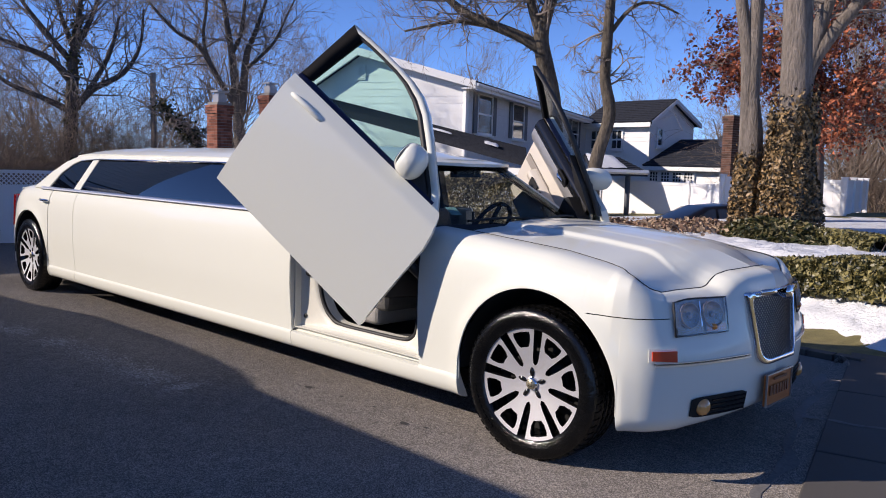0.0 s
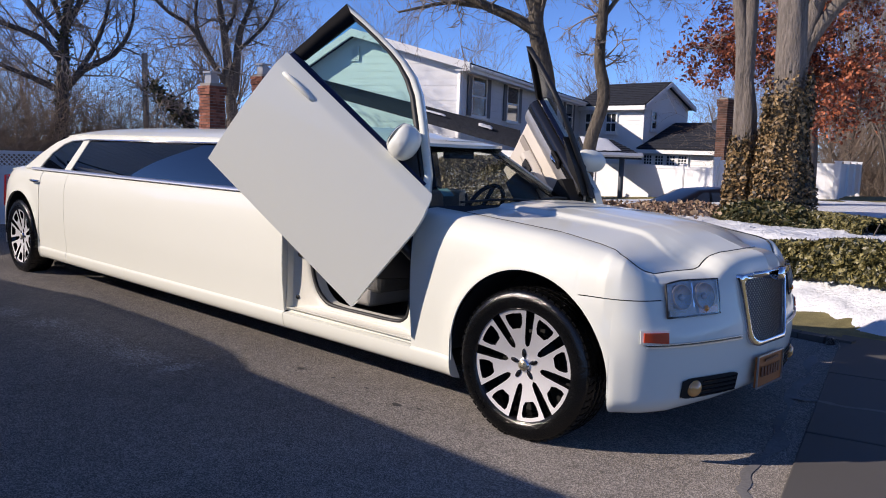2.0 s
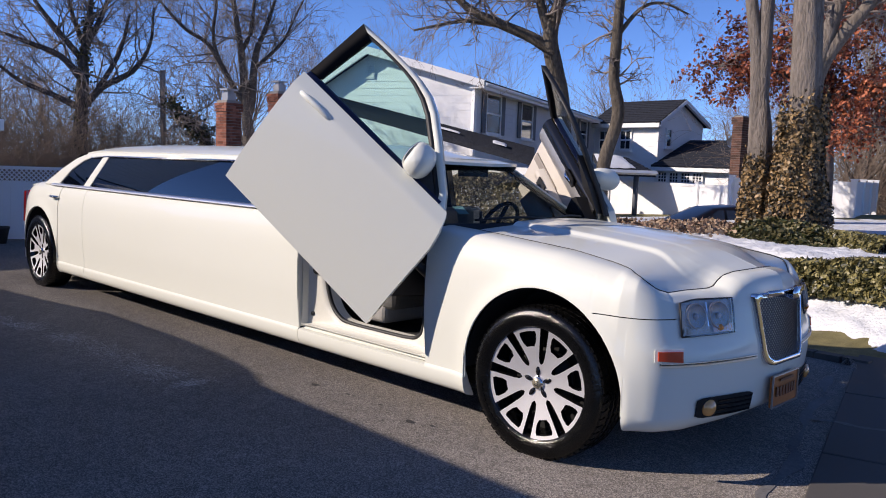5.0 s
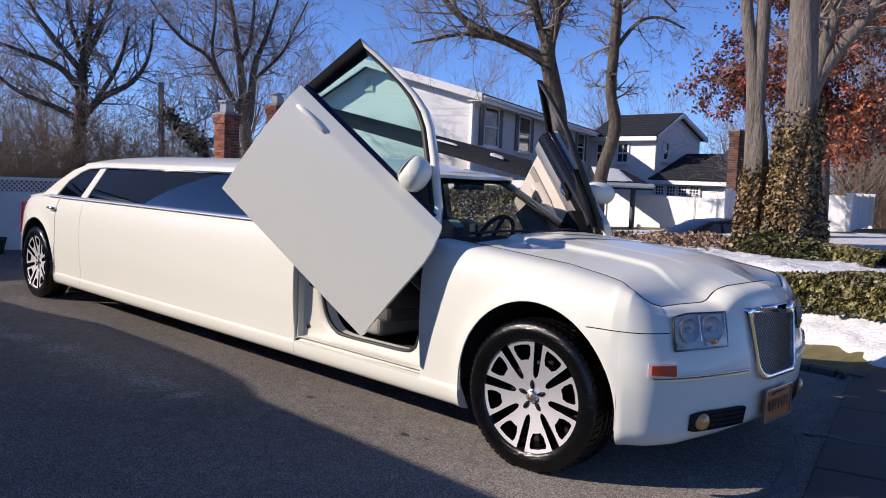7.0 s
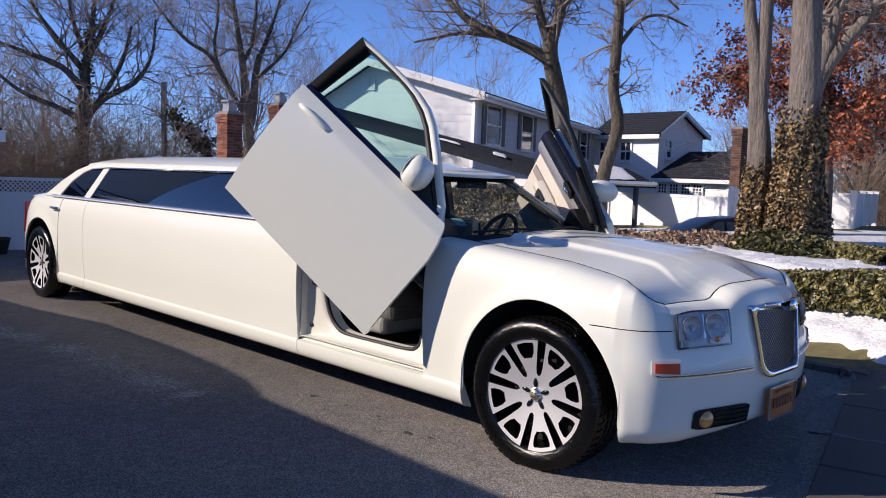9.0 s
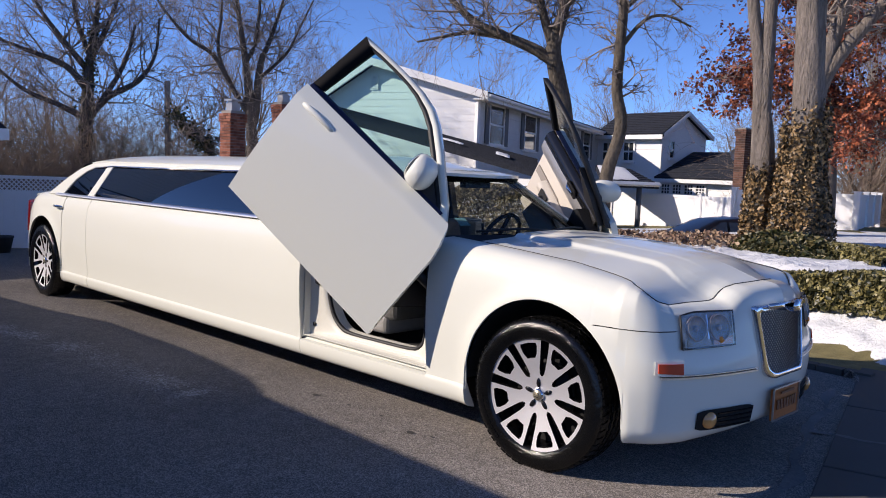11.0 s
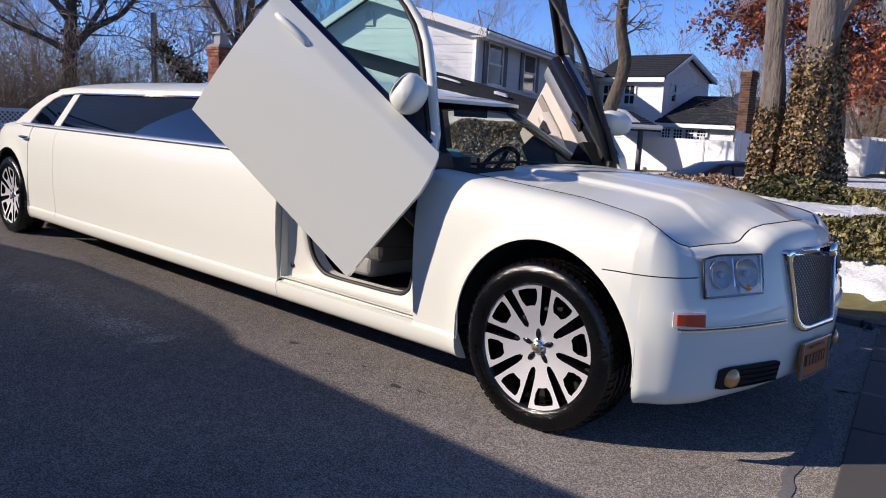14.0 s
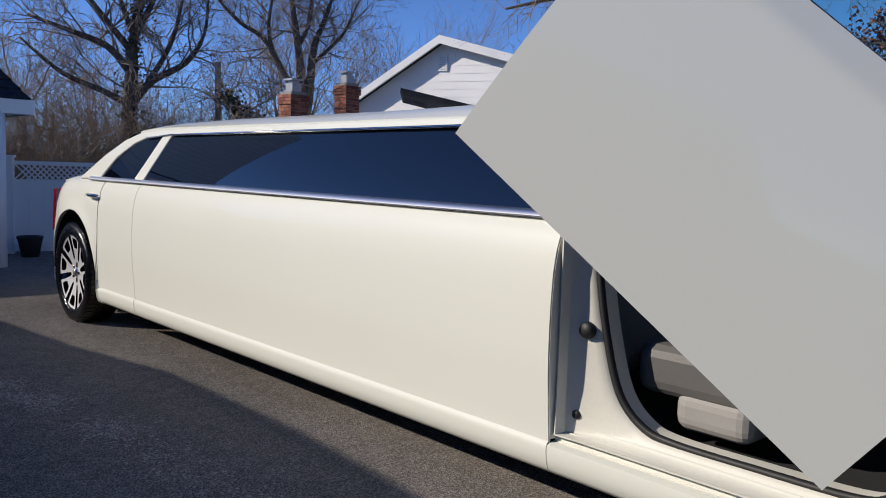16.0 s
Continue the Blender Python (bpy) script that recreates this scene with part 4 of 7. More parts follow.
front_seat(0.50)
front_seat(1.36)
wheel_c = Matrix.Translation((-1.43, 1.33, 1.03)) @ Matrix.Rotation(radians(-64), 4, "Y")
rimpts = [(0.185 * math.cos(2 * math.pi * k / 28), 0.185 * math.sin(2 * math.pi * k / 28), 0) for k in range(29)]
spokes = [tube([(0, 0, 0.02), (0.18 * math.cos(a), 0.18 * math.sin(a), 0)], 0.016, 6) for a in (0, 1.6, 3.14, 4.7)]
link_mesh("steering_wheel", *moved(join(tube(rimpts, 0.015, 8), *spokes), wheel_c), M_DARK, limo)
link_mesh("inspection_sticker", *slab([(0, 0), (0.10, 0), (0.10, 0.05), (0, 0.05)], 0.002, lambda a, b, d: tuple(Vector(shield(0.20 + b * 2.2, -0.74 + a * 0.75)) + Vector((-0.012, 0, -0.006)))), mat("blue_sticker", (0.22, 0.46, 0.52), 0.5), limo, smooth=False)
link_mesh("underbody", *box(-7.426, 0.2, 0.20, 2 * YC - 0.20, 0.215, 0.31), M_DARK, limo, smooth=False)
link_mesh("exhaust_pipe", *tube([(-7.708, 1.4, 0.2), (-6.204, 1.4, 0.17), (-5.546, 1.38, 0.16), (-1.88, 1.2, 0.2)], 0.035, 8), M_METALGREY, limo)
link_mesh("step_bracket", *box(-6.063, -5.499, 0.75, 0.83, 0.06, 0.075), M_METALGREY, limo, smooth=False)

# wheel houses
for hub in (HUB_F, HUB_R):
    rows = []
    for k in range(25):
        a = math.pi * k / 24
        rows.append([(hub + (ARCH_R + 0.004) * math.cos(a), y, HUB_Z - 0.01 + (ARCH_R + 0.004) * math.sin(a)) for y in (0.015, 0.06, 0.42)])
    both("wheel_house", grid(rows), M_DARK, thick=0.01)
    both("wheel_house_back", slab([(hub - 0.5, 0.2), (hub + 0.5, 0.2), (hub + 0.5, 0.45)] + [(hub + 0.5 * math.cos(math.pi * k / 12), HUB_Z + 0.5 * math.sin(math.pi * k / 12)) for k in range(13)], 0.01, lambda x, z, d: (x, 0.42 + d, z)), M_DARK, smooth=False)

# tail lamps
both("tail_lamp", grid([[tuple(Vector((p.x, p.y, 0)) + Vector((-0.012 + 0.06 * (z - 0.62), -0.006 + 0.02 * (z - 0.6), z))) for z in (0.66, 0.78, 0.90, 1.0)] for p in REAR_PLAN if -7.652 < p.x < -7.388]), M_RED, label="red tail lamp", thick=0.02)


# ---- wheels ----
RIM_R, TYRE_R = 0.292, 0.388


def rim_face():
    n, rs = 8, [0.030, 0.052, 0.078, 0.098, 0.110, 0.140, 0.187, 0.212, 0.250, 0.266, 0.280, 0.288]
    verts, faces, walls, index = [], [], [], {}

    def depth(r):
        return 0.030 - 0.03 * (r / 0.29) ** 1.5

    def ang(r, k, sec):
        s = table(r, [(0.06, 0.002), (0.098, 0.003), (0.11, 0.013), (0.14, 0.018), (0.20, 0.0215), (0.28, 0.025)]) / r
        hw = table(r, [(0.06, 0.008), (0.14, 0.014), (0.185, 0.022), (0.212, 0.040), (0.250, 0.051), (0.264, 0.048), (0.29, 0.049)]) / r
        full = 2 * math.pi / n
        return sec * full + (0, s, full / 2 - hw, full / 2, full / 2 + hw, full - s, full)[k]

    def vert(i, k, sec, back):
        if k == 6:
            k, sec = 0, (sec + 1) % n
        key = (i, k, sec % n, back)
        if key not in index:
            index[key] = len(verts)
            a = ang(rs[i], k, sec % n)
            verts.append((rs[i] * math.cos(a), depth(rs[i]) + (0.034 if back else 0), rs[i] * math.sin(a)))
        return index[key]

    cells = {}
    for sec in range(n):
        for i in range(len(rs) - 1):
            for k in range(6):
                r = (rs[i] + rs[i + 1]) / 2
                solid_cell = True
                if k in (0, 5) and r > 0.098:
                    solid_cell = False
                if k in (2, 3) and 0.187 < r < 0.266:
                    solid_cell = False
                cells[(i, k, sec)] = solid_cell
    for (i, k, sec), on in cells.items():
        if not on:
            continue
        q = [vert(i, k, sec, 0), vert(i, k + 1, sec, 0), vert(i + 1, k + 1, sec, 0), vert(i + 1, k, sec, 0)]
        w = [vert(i, k, sec, 1), vert(i, k + 1, sec, 1), vert(i + 1, k + 1, sec, 1), vert(i + 1, k, sec, 1)]
        faces.append(tuple(reversed(q)))
        around = [((i - 1, k, sec), 0, 1), ((i, k + 1, sec) if k < 5 else (i, 0, (sec + 1) % n), 1, 2), ((i + 1, k, sec), 2, 3), ((i, k - 1, sec) if k > 0 else (i, 5, (sec - 1) % n), 3, 0)]
        for key, a, b in around:
            if not cells.get(key, False):
                walls.append((q[a], q[b], w[b], w[a]))
    return verts, faces, walls


M_CAPFACE = mat("pale_bronze_badge", (0.42, 0.38, 0.28), 0.35, 0.7, var=0.2, scale=60, fine=120)


def wheel(name, group):
    w = link_mesh(name, *lathe([(0.291, -0.004), (0.284, 0.004), (0.276, 0.03), (0.262, 0.10), (0.258, 0.20)], 64), M_BLACKGLOSS, None, "wheel with machined alloy rim and dressed tyre")
    tyre_prof = [(0.284, 0.002), (0.292, -0.008), (0.300, -0.010), (0.315, -0.016), (0.345, -0.018), (0.366, -0.010), (0.374, -0.004), (0.380, 0.006), (0.388, 0.018)]
    for g in range(4):
        y = 0.045 + g * 0.045
        tyre_prof += [(0.390, y), (0.380, y + 0.003), (0.380, y + 0.010), (0.390, y + 0.013)]
    tyre_prof += [(0.388, 0.215), (0.374, 0.235), (0.345, 0.25), (0.30, 0.245), (0.284, 0.235)]
    tyre = link_mesh("tyre", *lathe(tyre_prof, 72), M_RUBBER, w, "shiny dressed black tyre")
    # rows of slanted tread blocks over the shoulder
    vf = ([], [])
    for k in range(60):
        a = 2 * math.pi * k / 60
        for y0, y1, sl in ((0.004, 0.040, 0.03), (0.062, 0.086, -0.02), (0.107, 0.131, 0.02), (0.152, 0.176, -0.02), (0.198, 0.222, 0.03)):
            pts = []
            for r in (0.384, 0.3945):
                for aa, yy in ((a, y0), (a + 0.072, y0), (a + 0.072 + sl, y1), (a + sl, y1)):
                    rr = r - (0.006 if yy < 0.01 or yy > 0.22 else 0)
                    pts.append((rr * math.cos(aa), yy, rr * math.sin(aa)))
            vf = join(vf, (pts, [(4, 5, 6, 7), (0, 4, 7, 3), (1, 2, 6, 5), (0, 1, 5, 4), (3, 7, 6, 2)]))
    link_mesh("tread", *vf, M_RUBBER, w, smooth=False)["kind"] = "stuff"
    # raised lettering reads as small bars on the sidewall
    vf = ([], [])
    for start in (0.35, 3.45):
        for k in range(9):
            a = start + k * 0.085
            pts = []
            for d in (-0.021, -0.014):
                for r, aa in ((0.325, a), (0.325, a + 0.05), (0.343, a + 0.05), (0.343, a)):
                    pts.append((r * math.cos(aa), d, r * math.sin(aa)))
            vf = join(vf, (pts, [(0, 1, 2, 3), (0, 4, 5, 1), (1, 5, 6, 2), (2, 6, 7, 3), (3, 7, 4, 0)]))
    link_mesh("sidewall_bar", *vf, M_RUBBER, w, smooth=False)["kind"] = "stuff"
    rv, rf, rw = rim_face()
    rim = link_mesh("rim", rv, rf + rw, M_ALU, w, "machined silver alloy rim with black pockets", smooth=False)
    rim.data.materials.append(M_BLACKGLOSS)
    for q in rim.data.polygons[len(rf):]:
        q.material_index = 1
    link_mesh("rim_lip", *lathe([(0.2935, 0.002), (0.2935, -0.006), (0.288, -0.008), (0.284, 0.000)], 72), M_BLACKGLOSS, w)
    link_mesh("brake_disc", *lathe([(0.03, 0.085), (0.17, 0.085), (0.17, 0.105), (0.03, 0.105)], 40), mat("brake_steel", (0.012, 0.012, 0.012), 0.6, 0.3), w)
    link_mesh("rim_back", *lathe([(0.0, 0.12), (0.26, 0.12)], 40), M_DARK, w)
    cap = link_mesh("hub_cap", *lathe([(0.0, 0.008), (0.022, 0.010), (0.029, 0.014), (0.034, 0.022), (0.036, 0.03), (0.036, 0.05)], 28), M_CHROME, w)
    link_mesh("cap_face", *lathe([(0.0, 0.006), (0.024, 0.0085), (0.026, 0.012)], 24), M_CAPFACE, w)
    for k in range(3):
        link_mesh("cap_bar", *moved(box(-0.012, 0.012, 0.004, 0.012, -0.003, 0.003), Matrix.Translation((0, 0.003, 0.010 - 0.010 * k))), M_BLACK, w, smooth=False)
    nut = lathe([(0.0, 0.016), (0.008, 0.016), (0.010, 0.022), (0.010, 0.05)], 6)
    hole = [(x * 1.7, y, z * 0.8) for x, y, z in lathe([(0.0, 0.0215), (0.0135, 0.0215), (0.0145, 0.026), (0.0145, 0.06)], 14)[0]], lathe([(0.0, 0.0215), (0.0135, 0.0215), (0.0145, 0.026), (0.0145, 0.06)], 14)[1]
    for k in range(5):
        a = 2 * math.pi * k / 5 + 0.5
        p = (0.060 * math.cos(a), 0, 0.060 * math.sin(a))
        link_mesh("lug_well", *moved(hole, Matrix.Translation(p) @ Matrix.Rotation(-a, 4, "Y")), M_BLACKGLOSS, w)
    return w


front_wheel = wheel("wheel", "limousine wheels")
front_wheel.matrix_basis = pose(HUB_F, -0.004, HUB_Z, 0, 8, 4.5)
front_wheel.parent = limo
for m in (pose(HUB_R, -0.004, HUB_Z, 0, 31, 0), pose(HUB_F, 2 * YC + 0.004, HUB_Z, 0, 20, 184.5), pose(HUB_R, 2 * YC + 0.004, HUB_Z, 0, 50, 180)):
    copy_thing(front_wheel, m)


# ---- upswung doors ----
# each door: hind lower corner, direction along it, up it, outward, lean of the window frame
DOOR_NEAR = (Vector((-1.861, -0.635, 1.35)), Vector((0.683, 0.335, -0.648)), Vector((0.484, 0.290, 0.776)), Vector((0.482, -0.873, 0.057)), 0.40, 1.14)
DOOR_FAR = (Vector((-1.909, 2.164, 1.285)), Vector((0.650, -0.274, -0.603)), Vector((0.566, -0.209, 0.705)), Vector((0.369, 0.929, -0.023)), 0.863, 1.42)


def door_placer(door):
    a0, along, up, out, lean, tall = door

    def place(a, u, d):
        """Along the door from its hind lower corner, up it, and into it."""
        bulge = 0.028 * math.sin(math.pi * max(0, min(1, u / 0.86))) - 0.30 * max(0, u - 0.715) * min(1, max(0, (u - 0.70) / 0.02)) * (1 if u < 0.84 else 0) - (0.0375 if u >= 0.84 else 0) - lean * max(0, u - 0.84)
        v = u if u < 0.84 else 0.84 + (u - 0.84) * tall
        return tuple(a0 + along * a + up * v + out * (bulge - d))
    return place


def door_skin(belt):
    rows = []
    for u in [0.66 * i / 10 for i in range(11)] + [0.685, 0.70, 0.71, 0.72, 0.73, 0.75, 0.77, belt]:
        a0 = 0.002 + 0.028 * (u / 0.83) ** 1.2
        a1 = table(u, [(0.0, 1.222), (0.2, 1.232), (0.45, 1.246), (0.60, 1.252), (0.69, 1.238), (0.775, 1.205), (0.80, 1.18), (0.826, 1.15)])
        rows.append([(a0 + (a1 - a0) * j / 16, u - 0.008 * j / 16 * (1 - u)) for j in range(17)])
    return rows


def scissor_door(door, mirror):
    door_point = door_placer(door)
    D_A, D_AB, D_U, D_N = door[:4]

    def m(vf):
        return flip(vf) if mirror else vf
    drop = 0.0 if mirror else 0.038   # the belt line sits lower on the near door
    cells = door_skin(0.826 - drop)
    dr = link_mesh("door", *m(flip(grid([[door_point(a, u, 0) for a, u in row] for row in cells]))), M_PAINT, limo, "front door swung up on its hinge")
    skin = dr
    solid(skin, 0.045)
    fo = [(0.03, 0.828 - drop), (0.048, 1.0), (0.066, 1.188), (0.20, 1.19), (0.33, 1.19), (0.45, 1.187), (0.55, 1.18), (0.665, 1.158), (0.76, 1.115), (0.885, 1.03), (1.0, 0.942), (1.11, 0.86), (1.175, 0.80 - drop * 0.5)]
    fi = [(0.105, 0.865 - drop), (0.135, 1.0), (0.165, 1.150), (0.24, 1.154), (0.34, 1.153), (0.45, 1.148), (0.535, 1.135), (0.63, 1.105), (0.715, 1.065), (0.84, 0.978), (0.955, 0.892), (1.055, 0.822), (1.085, 0.80 - drop)]
    if mirror:
        fi = [fi[k] if k < 2 else (p[0] * 0.45 + q[0] * 0.55, p[1] * 0.45 + q[1] * 0.55) for k, (p, q) in enumerate(zip(fo, fi))]
    n = len(fo)
    # painted outer frame along the top, gloss black upright behind
    def band(lo, hi, o, i2, d0, d1):
        rows = []
        for k in range(lo, hi):
            rows.append([door_point(*o[k], d0 + 0.012), door_point(*o[k], d0), door_point(*i2[k], d0 + 0.004), door_point(*i2[k], d1), door_point(*o[k], d1), door_point(*o[k], d0 + 0.012)])
        return grid(rows)
    mid = [((a[0] * 0.45 + b[0] * 0.55), (a[1] * 0.45 + b[1] * 0.55)) for a, b in zip(fo, fi)]
    link_mesh("window_frame", *m(band(2, n, fo, mid, 0.0, 0.045)), M_BLACK if mirror else M_PAINT, dr)
    link_mesh("window_rubber", *m(band(2, n, mid, fi, 0.006, 0.04)), M_BLACK, dr)
    link_mesh("pillar_cover", *m(band(0, 3, fo, fi, 0.002, 0.045)), M_PILLAR, dr, "black pillar cover")
    gl = link_mesh("door_glass", *m(slab([(0.09, 0.83 - drop)] + fi + [(1.03, 0.81 - drop)], 0.004, lambda a, u, d: door_point(a, u, 0.02 + d))), M_CLEARGLASS if mirror else M_DOORGLASS, dr, "clear door glass" if mirror else "green tinted door glass", smooth=False)
    gl.visible_shadow = False
    M_BELT = mat("blue_black_belt_seal", (0.012, 0.016, 0.05), 0.5, var=0.1, spec=0.3)
    link_mesh("belt_seal", *m(grid([[door_point(0.035 + 1.09 * k / 10, 0.820 - drop + 0.042 * w - 0.010 * k / 10, dd) for w, dd in ((0, 0.004), (0.05, -0.010), (0.5, -0.014), (1, -0.008), (1, 0.04))] for k in range(11)])), M_BELT, dr)
    link_mesh("sail_panel", *m(slab([(0.86, 0.80), (1.14, 0.79), (1.0, 0.93), (0.84, 1.02)] if mirror else [(0.80, 0.795), (1.09, 0.79), (1.055, 0.825), (0.955, 0.895), (0.86, 0.96)], 0.09 if mirror else 0.02, lambda a, u, d: door_point(a, u, 0.0 + d))), M_BLACK, dr, smooth=False)
    # pull handle
    hp = [(0.100, 0.706, 0.0), (0.105, 0.708, -0.035), (0.16, 0.713, -0.048), (0.24, 0.716, -0.05), (0.31, 0.715, -0.044), (0.345, 0.713, -0.03), (0.35, 0.711, 0.0)]
    link_mesh("handle", *m(tube([door_point(*p) for p in hp], [0.012, 0.016, 0.018, 0.018, 0.018, 0.016, 0.012], 10)), M_PAINT, dr)
    # flat disc in the duller jamb cream paints the shade of the grip hollow
    link_mesh("handle_cup_shade", *m(slab([(0.205 + 0.060 * math.cos(2 * math.pi * k / 20), 0.678 + 0.038 * math.sin(2 * math.pi * k / 20)) for k in range(20)], 0.004, lambda a, u, d: door_point(a, u, d - 0.005))), M_PAINT_IN, dr, "shadowed grip hollow", smooth=False)
    # mirror
    shell = []
    c = Vector(door_point(0.893, 0.898, -0.085))
    size = 0.80 if mirror else 0.95
    ax, ay, az = D_AB, D_U, D_N
    for i in range(13):
        th = math.pi * i / 12
        ring_pts = []
        for j in range(20):
            ph = 2 * math.pi * j / 20
            sx, sy, sz = math.sin(th) * math.cos(ph), math.sin(th) * math.sin(ph), math.cos(th)
            px = 0.092 * size * math.copysign(abs(sx) ** 0.85, sx)
            if sx < -0.2:
                px = max(px, -0.054 * size)
            ring_pts.append(tuple(c + ax * px + ay * (0.108 * size * math.copysign(abs(sy) ** 0.85, sy)) + az * (0.138 * size * math.copysign(abs(sz) ** 0.8, sz)) + ax * 0.02 * sz))
        shell.append(ring_pts)
    mir = link_mesh("wing_mirror", *m(grid(shell, True)), M_PAINT, dr)
    link_mesh("mirror_glass", *m(slab([(0.090 * size * math.cos(2 * math.pi * k / 20), 0.116 * size * math.sin(2 * math.pi * k / 20)) for k in range(20)], 0.004, lambda a, b, d: tuple(c - ax * (0.0575 * size - d) + ay * a + az * b))), M_CHROME, dr)
    link_mesh("mirror_foot", *m(tube([door_point(0.93, 0.875, 0.01), door_point(0.90, 0.885, -0.02), door_point(0.87, 0.895, -0.05)], [0.04, 0.034, 0.03], 10)), M_BLACK, dr)
    # inner trim
    inner = [[(0.03 + (1.16 - 0.10 * max(0, i - 5) / 3) * j / 12, 0.03 + 0.77 * i / 8) for j in range(13)] for i in range(9)]
    tr = link_mesh("inner_panel", *m(grid([[door_point(a, u, 0.06 + 0.02 * math.sin(math.pi * i / 8)) for a, u in row] for i, row in enumerate(inner)])), M_BEIGE, dr, "beige inner door panel")
    solid(tr, 0.02, 1 if not mirror else 1)
    up = link_mesh("inner_cap", *m(grid([[door_point(0.03 + (1.15 - 0.12 * max(0, u - 0.6) / 0.23) * j / 12, u, d) for u, d in ((0.58, 0.078), (0.60, 0.100), (0.64, 0.120), (0.68, 0.121), (0.70, 0.118), (0.72, 0.113))] for j in range(13)])), M_SILVERTRIM, dr, "satin grey upper door trim")
    link_mesh("belt_cover", *m(grid([[door_point(0.03 + (1.15 - 0.12 * max(0, u - 0.6) / 0.23) * j / 12, u, d) for u, d in ((0.718, 0.112), (0.724, 0.118), (0.76, 0.104), (0.80 - drop, 0.075), (0.825 - drop, 0.03))] for j in range(13)])), M_BLACKGLOSS, dr, "glossy black belt cover")
    link_mesh("armrest", *m(grid([[door_point(0.25 + 0.75 * j / 8, u, d) for u, d in ((0.36, 0.08), (0.37, 0.14), (0.41, 0.155), (0.44, 0.14), (0.46, 0.09))] for j in range(9)])), M_BEIGE, dr)
    link_mesh("inner_handle", *m(slab([(0.60, 0.69), (0.74, 0.69), (0.755, 0.73), (0.74, 0.77), (0.60, 0.77), (0.585, 0.73)], 0.012, lambda a, u, d: door_point(a, u, 0.115 + d))), M_BLACK, dr, smooth=False)
    link_mesh("inner_lever", *m(tube([door_point(0.60, 0.73, 0.13), door_point(0.66, 0.735, 0.15), door_point(0.725, 0.735, 0.145)], [0.010, 0.014, 0.012], 8)), M_CHROME, dr, "chrome lever")
    link_mesh("panel_insert", *m(slab([(0.06, 0.40), (0.06, 0.47), (0.50, 0.47), (0.58, 0.43), (0.50, 0.40)], 0.01, lambda a, u, d: door_point(a, u, 0.082 + d))), M_INSERT, dr, "taupe panel insert", smooth=False)
    link_mesh("speaker_cover", *m(slab([(0.95 + 0.09 * math.cos(2 * math.pi * k / 20), 0.20 + 0.09 * math.sin(2 * math.pi * k / 20)) for k in range(20)], 0.012, lambda a, u, d: door_point(a, u, 0.085 + d))), M_BLACK, dr, smooth=False)
    # added dark slab: keeps the lower panel dark as seen through the windshield
    link_mesh("door_pocket", *m(slab([(0.22, 0.05), (1.14, 0.05), (1.15, 0.24), (0.90, 0.32), (0.30, 0.32)], 0.03, lambda a, u, d: door_point(a, u, 0.088 + d))), M_CARPET, dr, "dark door pocket", smooth=False)
    for aa in (0.34, 0.52):
        link_mesh("switch_plate", *m(slab([(aa, 0.37), (aa + 0.13, 0.37), (aa + 0.13, 0.44), (aa, 0.44)], 0.012, lambda a, u, d: door_point(a, u, 0.150 + d))), M_BLACK, dr, smooth=False)
    link_mesh("hinge_cover", *m(slab([(0.88, 0.56), (1.10, 0.56), (1.16, 0.64), (1.14, 0.74), (0.95, 0.78), (0.88, 0.70)], 0.10, lambda a, u, d: door_point(a, u, 0.085 + d))), M_BLACK, dr, "black corner cover", smooth=False)
    # hinge arm back to the body
    ys = 2 * YC - 0.10 if mirror else 0.10
    hinge = tube([door_point(1.14, 0.45, 0.05), (-0.87, ys, 0.80), (-0.85, ys + (-0.08 if mirror else 0.08), 0.72)], 0.028, 8)
    link_mesh("hinge_arm", *m(hinge), M_BLACK, dr)
    return dr


scissor_door(DOOR_NEAR, False)
scissor_door(DOOR_FAR, True)


# ---- houses behind the drive ----
def wall_boards(a, b, z0, z1, lift=0.115, proud=0.016):
    """Lapped boards on an upright wall from a to b (plan points); outward is to the right of a-b."""
    a, b = Vector((*a, 0)), Vector((*b, 0))
    d = (b - a).normalized()
    o = Vector((d.y, -d.x, 0))
    n = max(1, int((z1 - z0) / lift))
    out = []
    for k in range(n):
        lo, hi = z0 + (z1 - z0) * k / n, z0 + (z1 - z0) * (k + 1) / n
        p = [a + o * proud, b + o * proud, b + o * 0.002, a + o * 0.002]
        v = [(p[0].x, p[0].y, lo), (p[1].x, p[1].y, lo), (p[2].x, p[2].y, hi + 0.004), (p[3].x, p[3].y, hi + 0.004), (a.x, a.y, lo), (b.x, b.y, lo)]
        out.append((v, [(0, 1, 2, 3), (4, 5, 1, 0)]))
    return out


def clapboards(parent, a, b, z0, z1, lift):
    for vf in wall_boards(a, b, z0, z1, lift):
        link_mesh("clapboard", *vf, M_SIDING, parent, smooth=False)


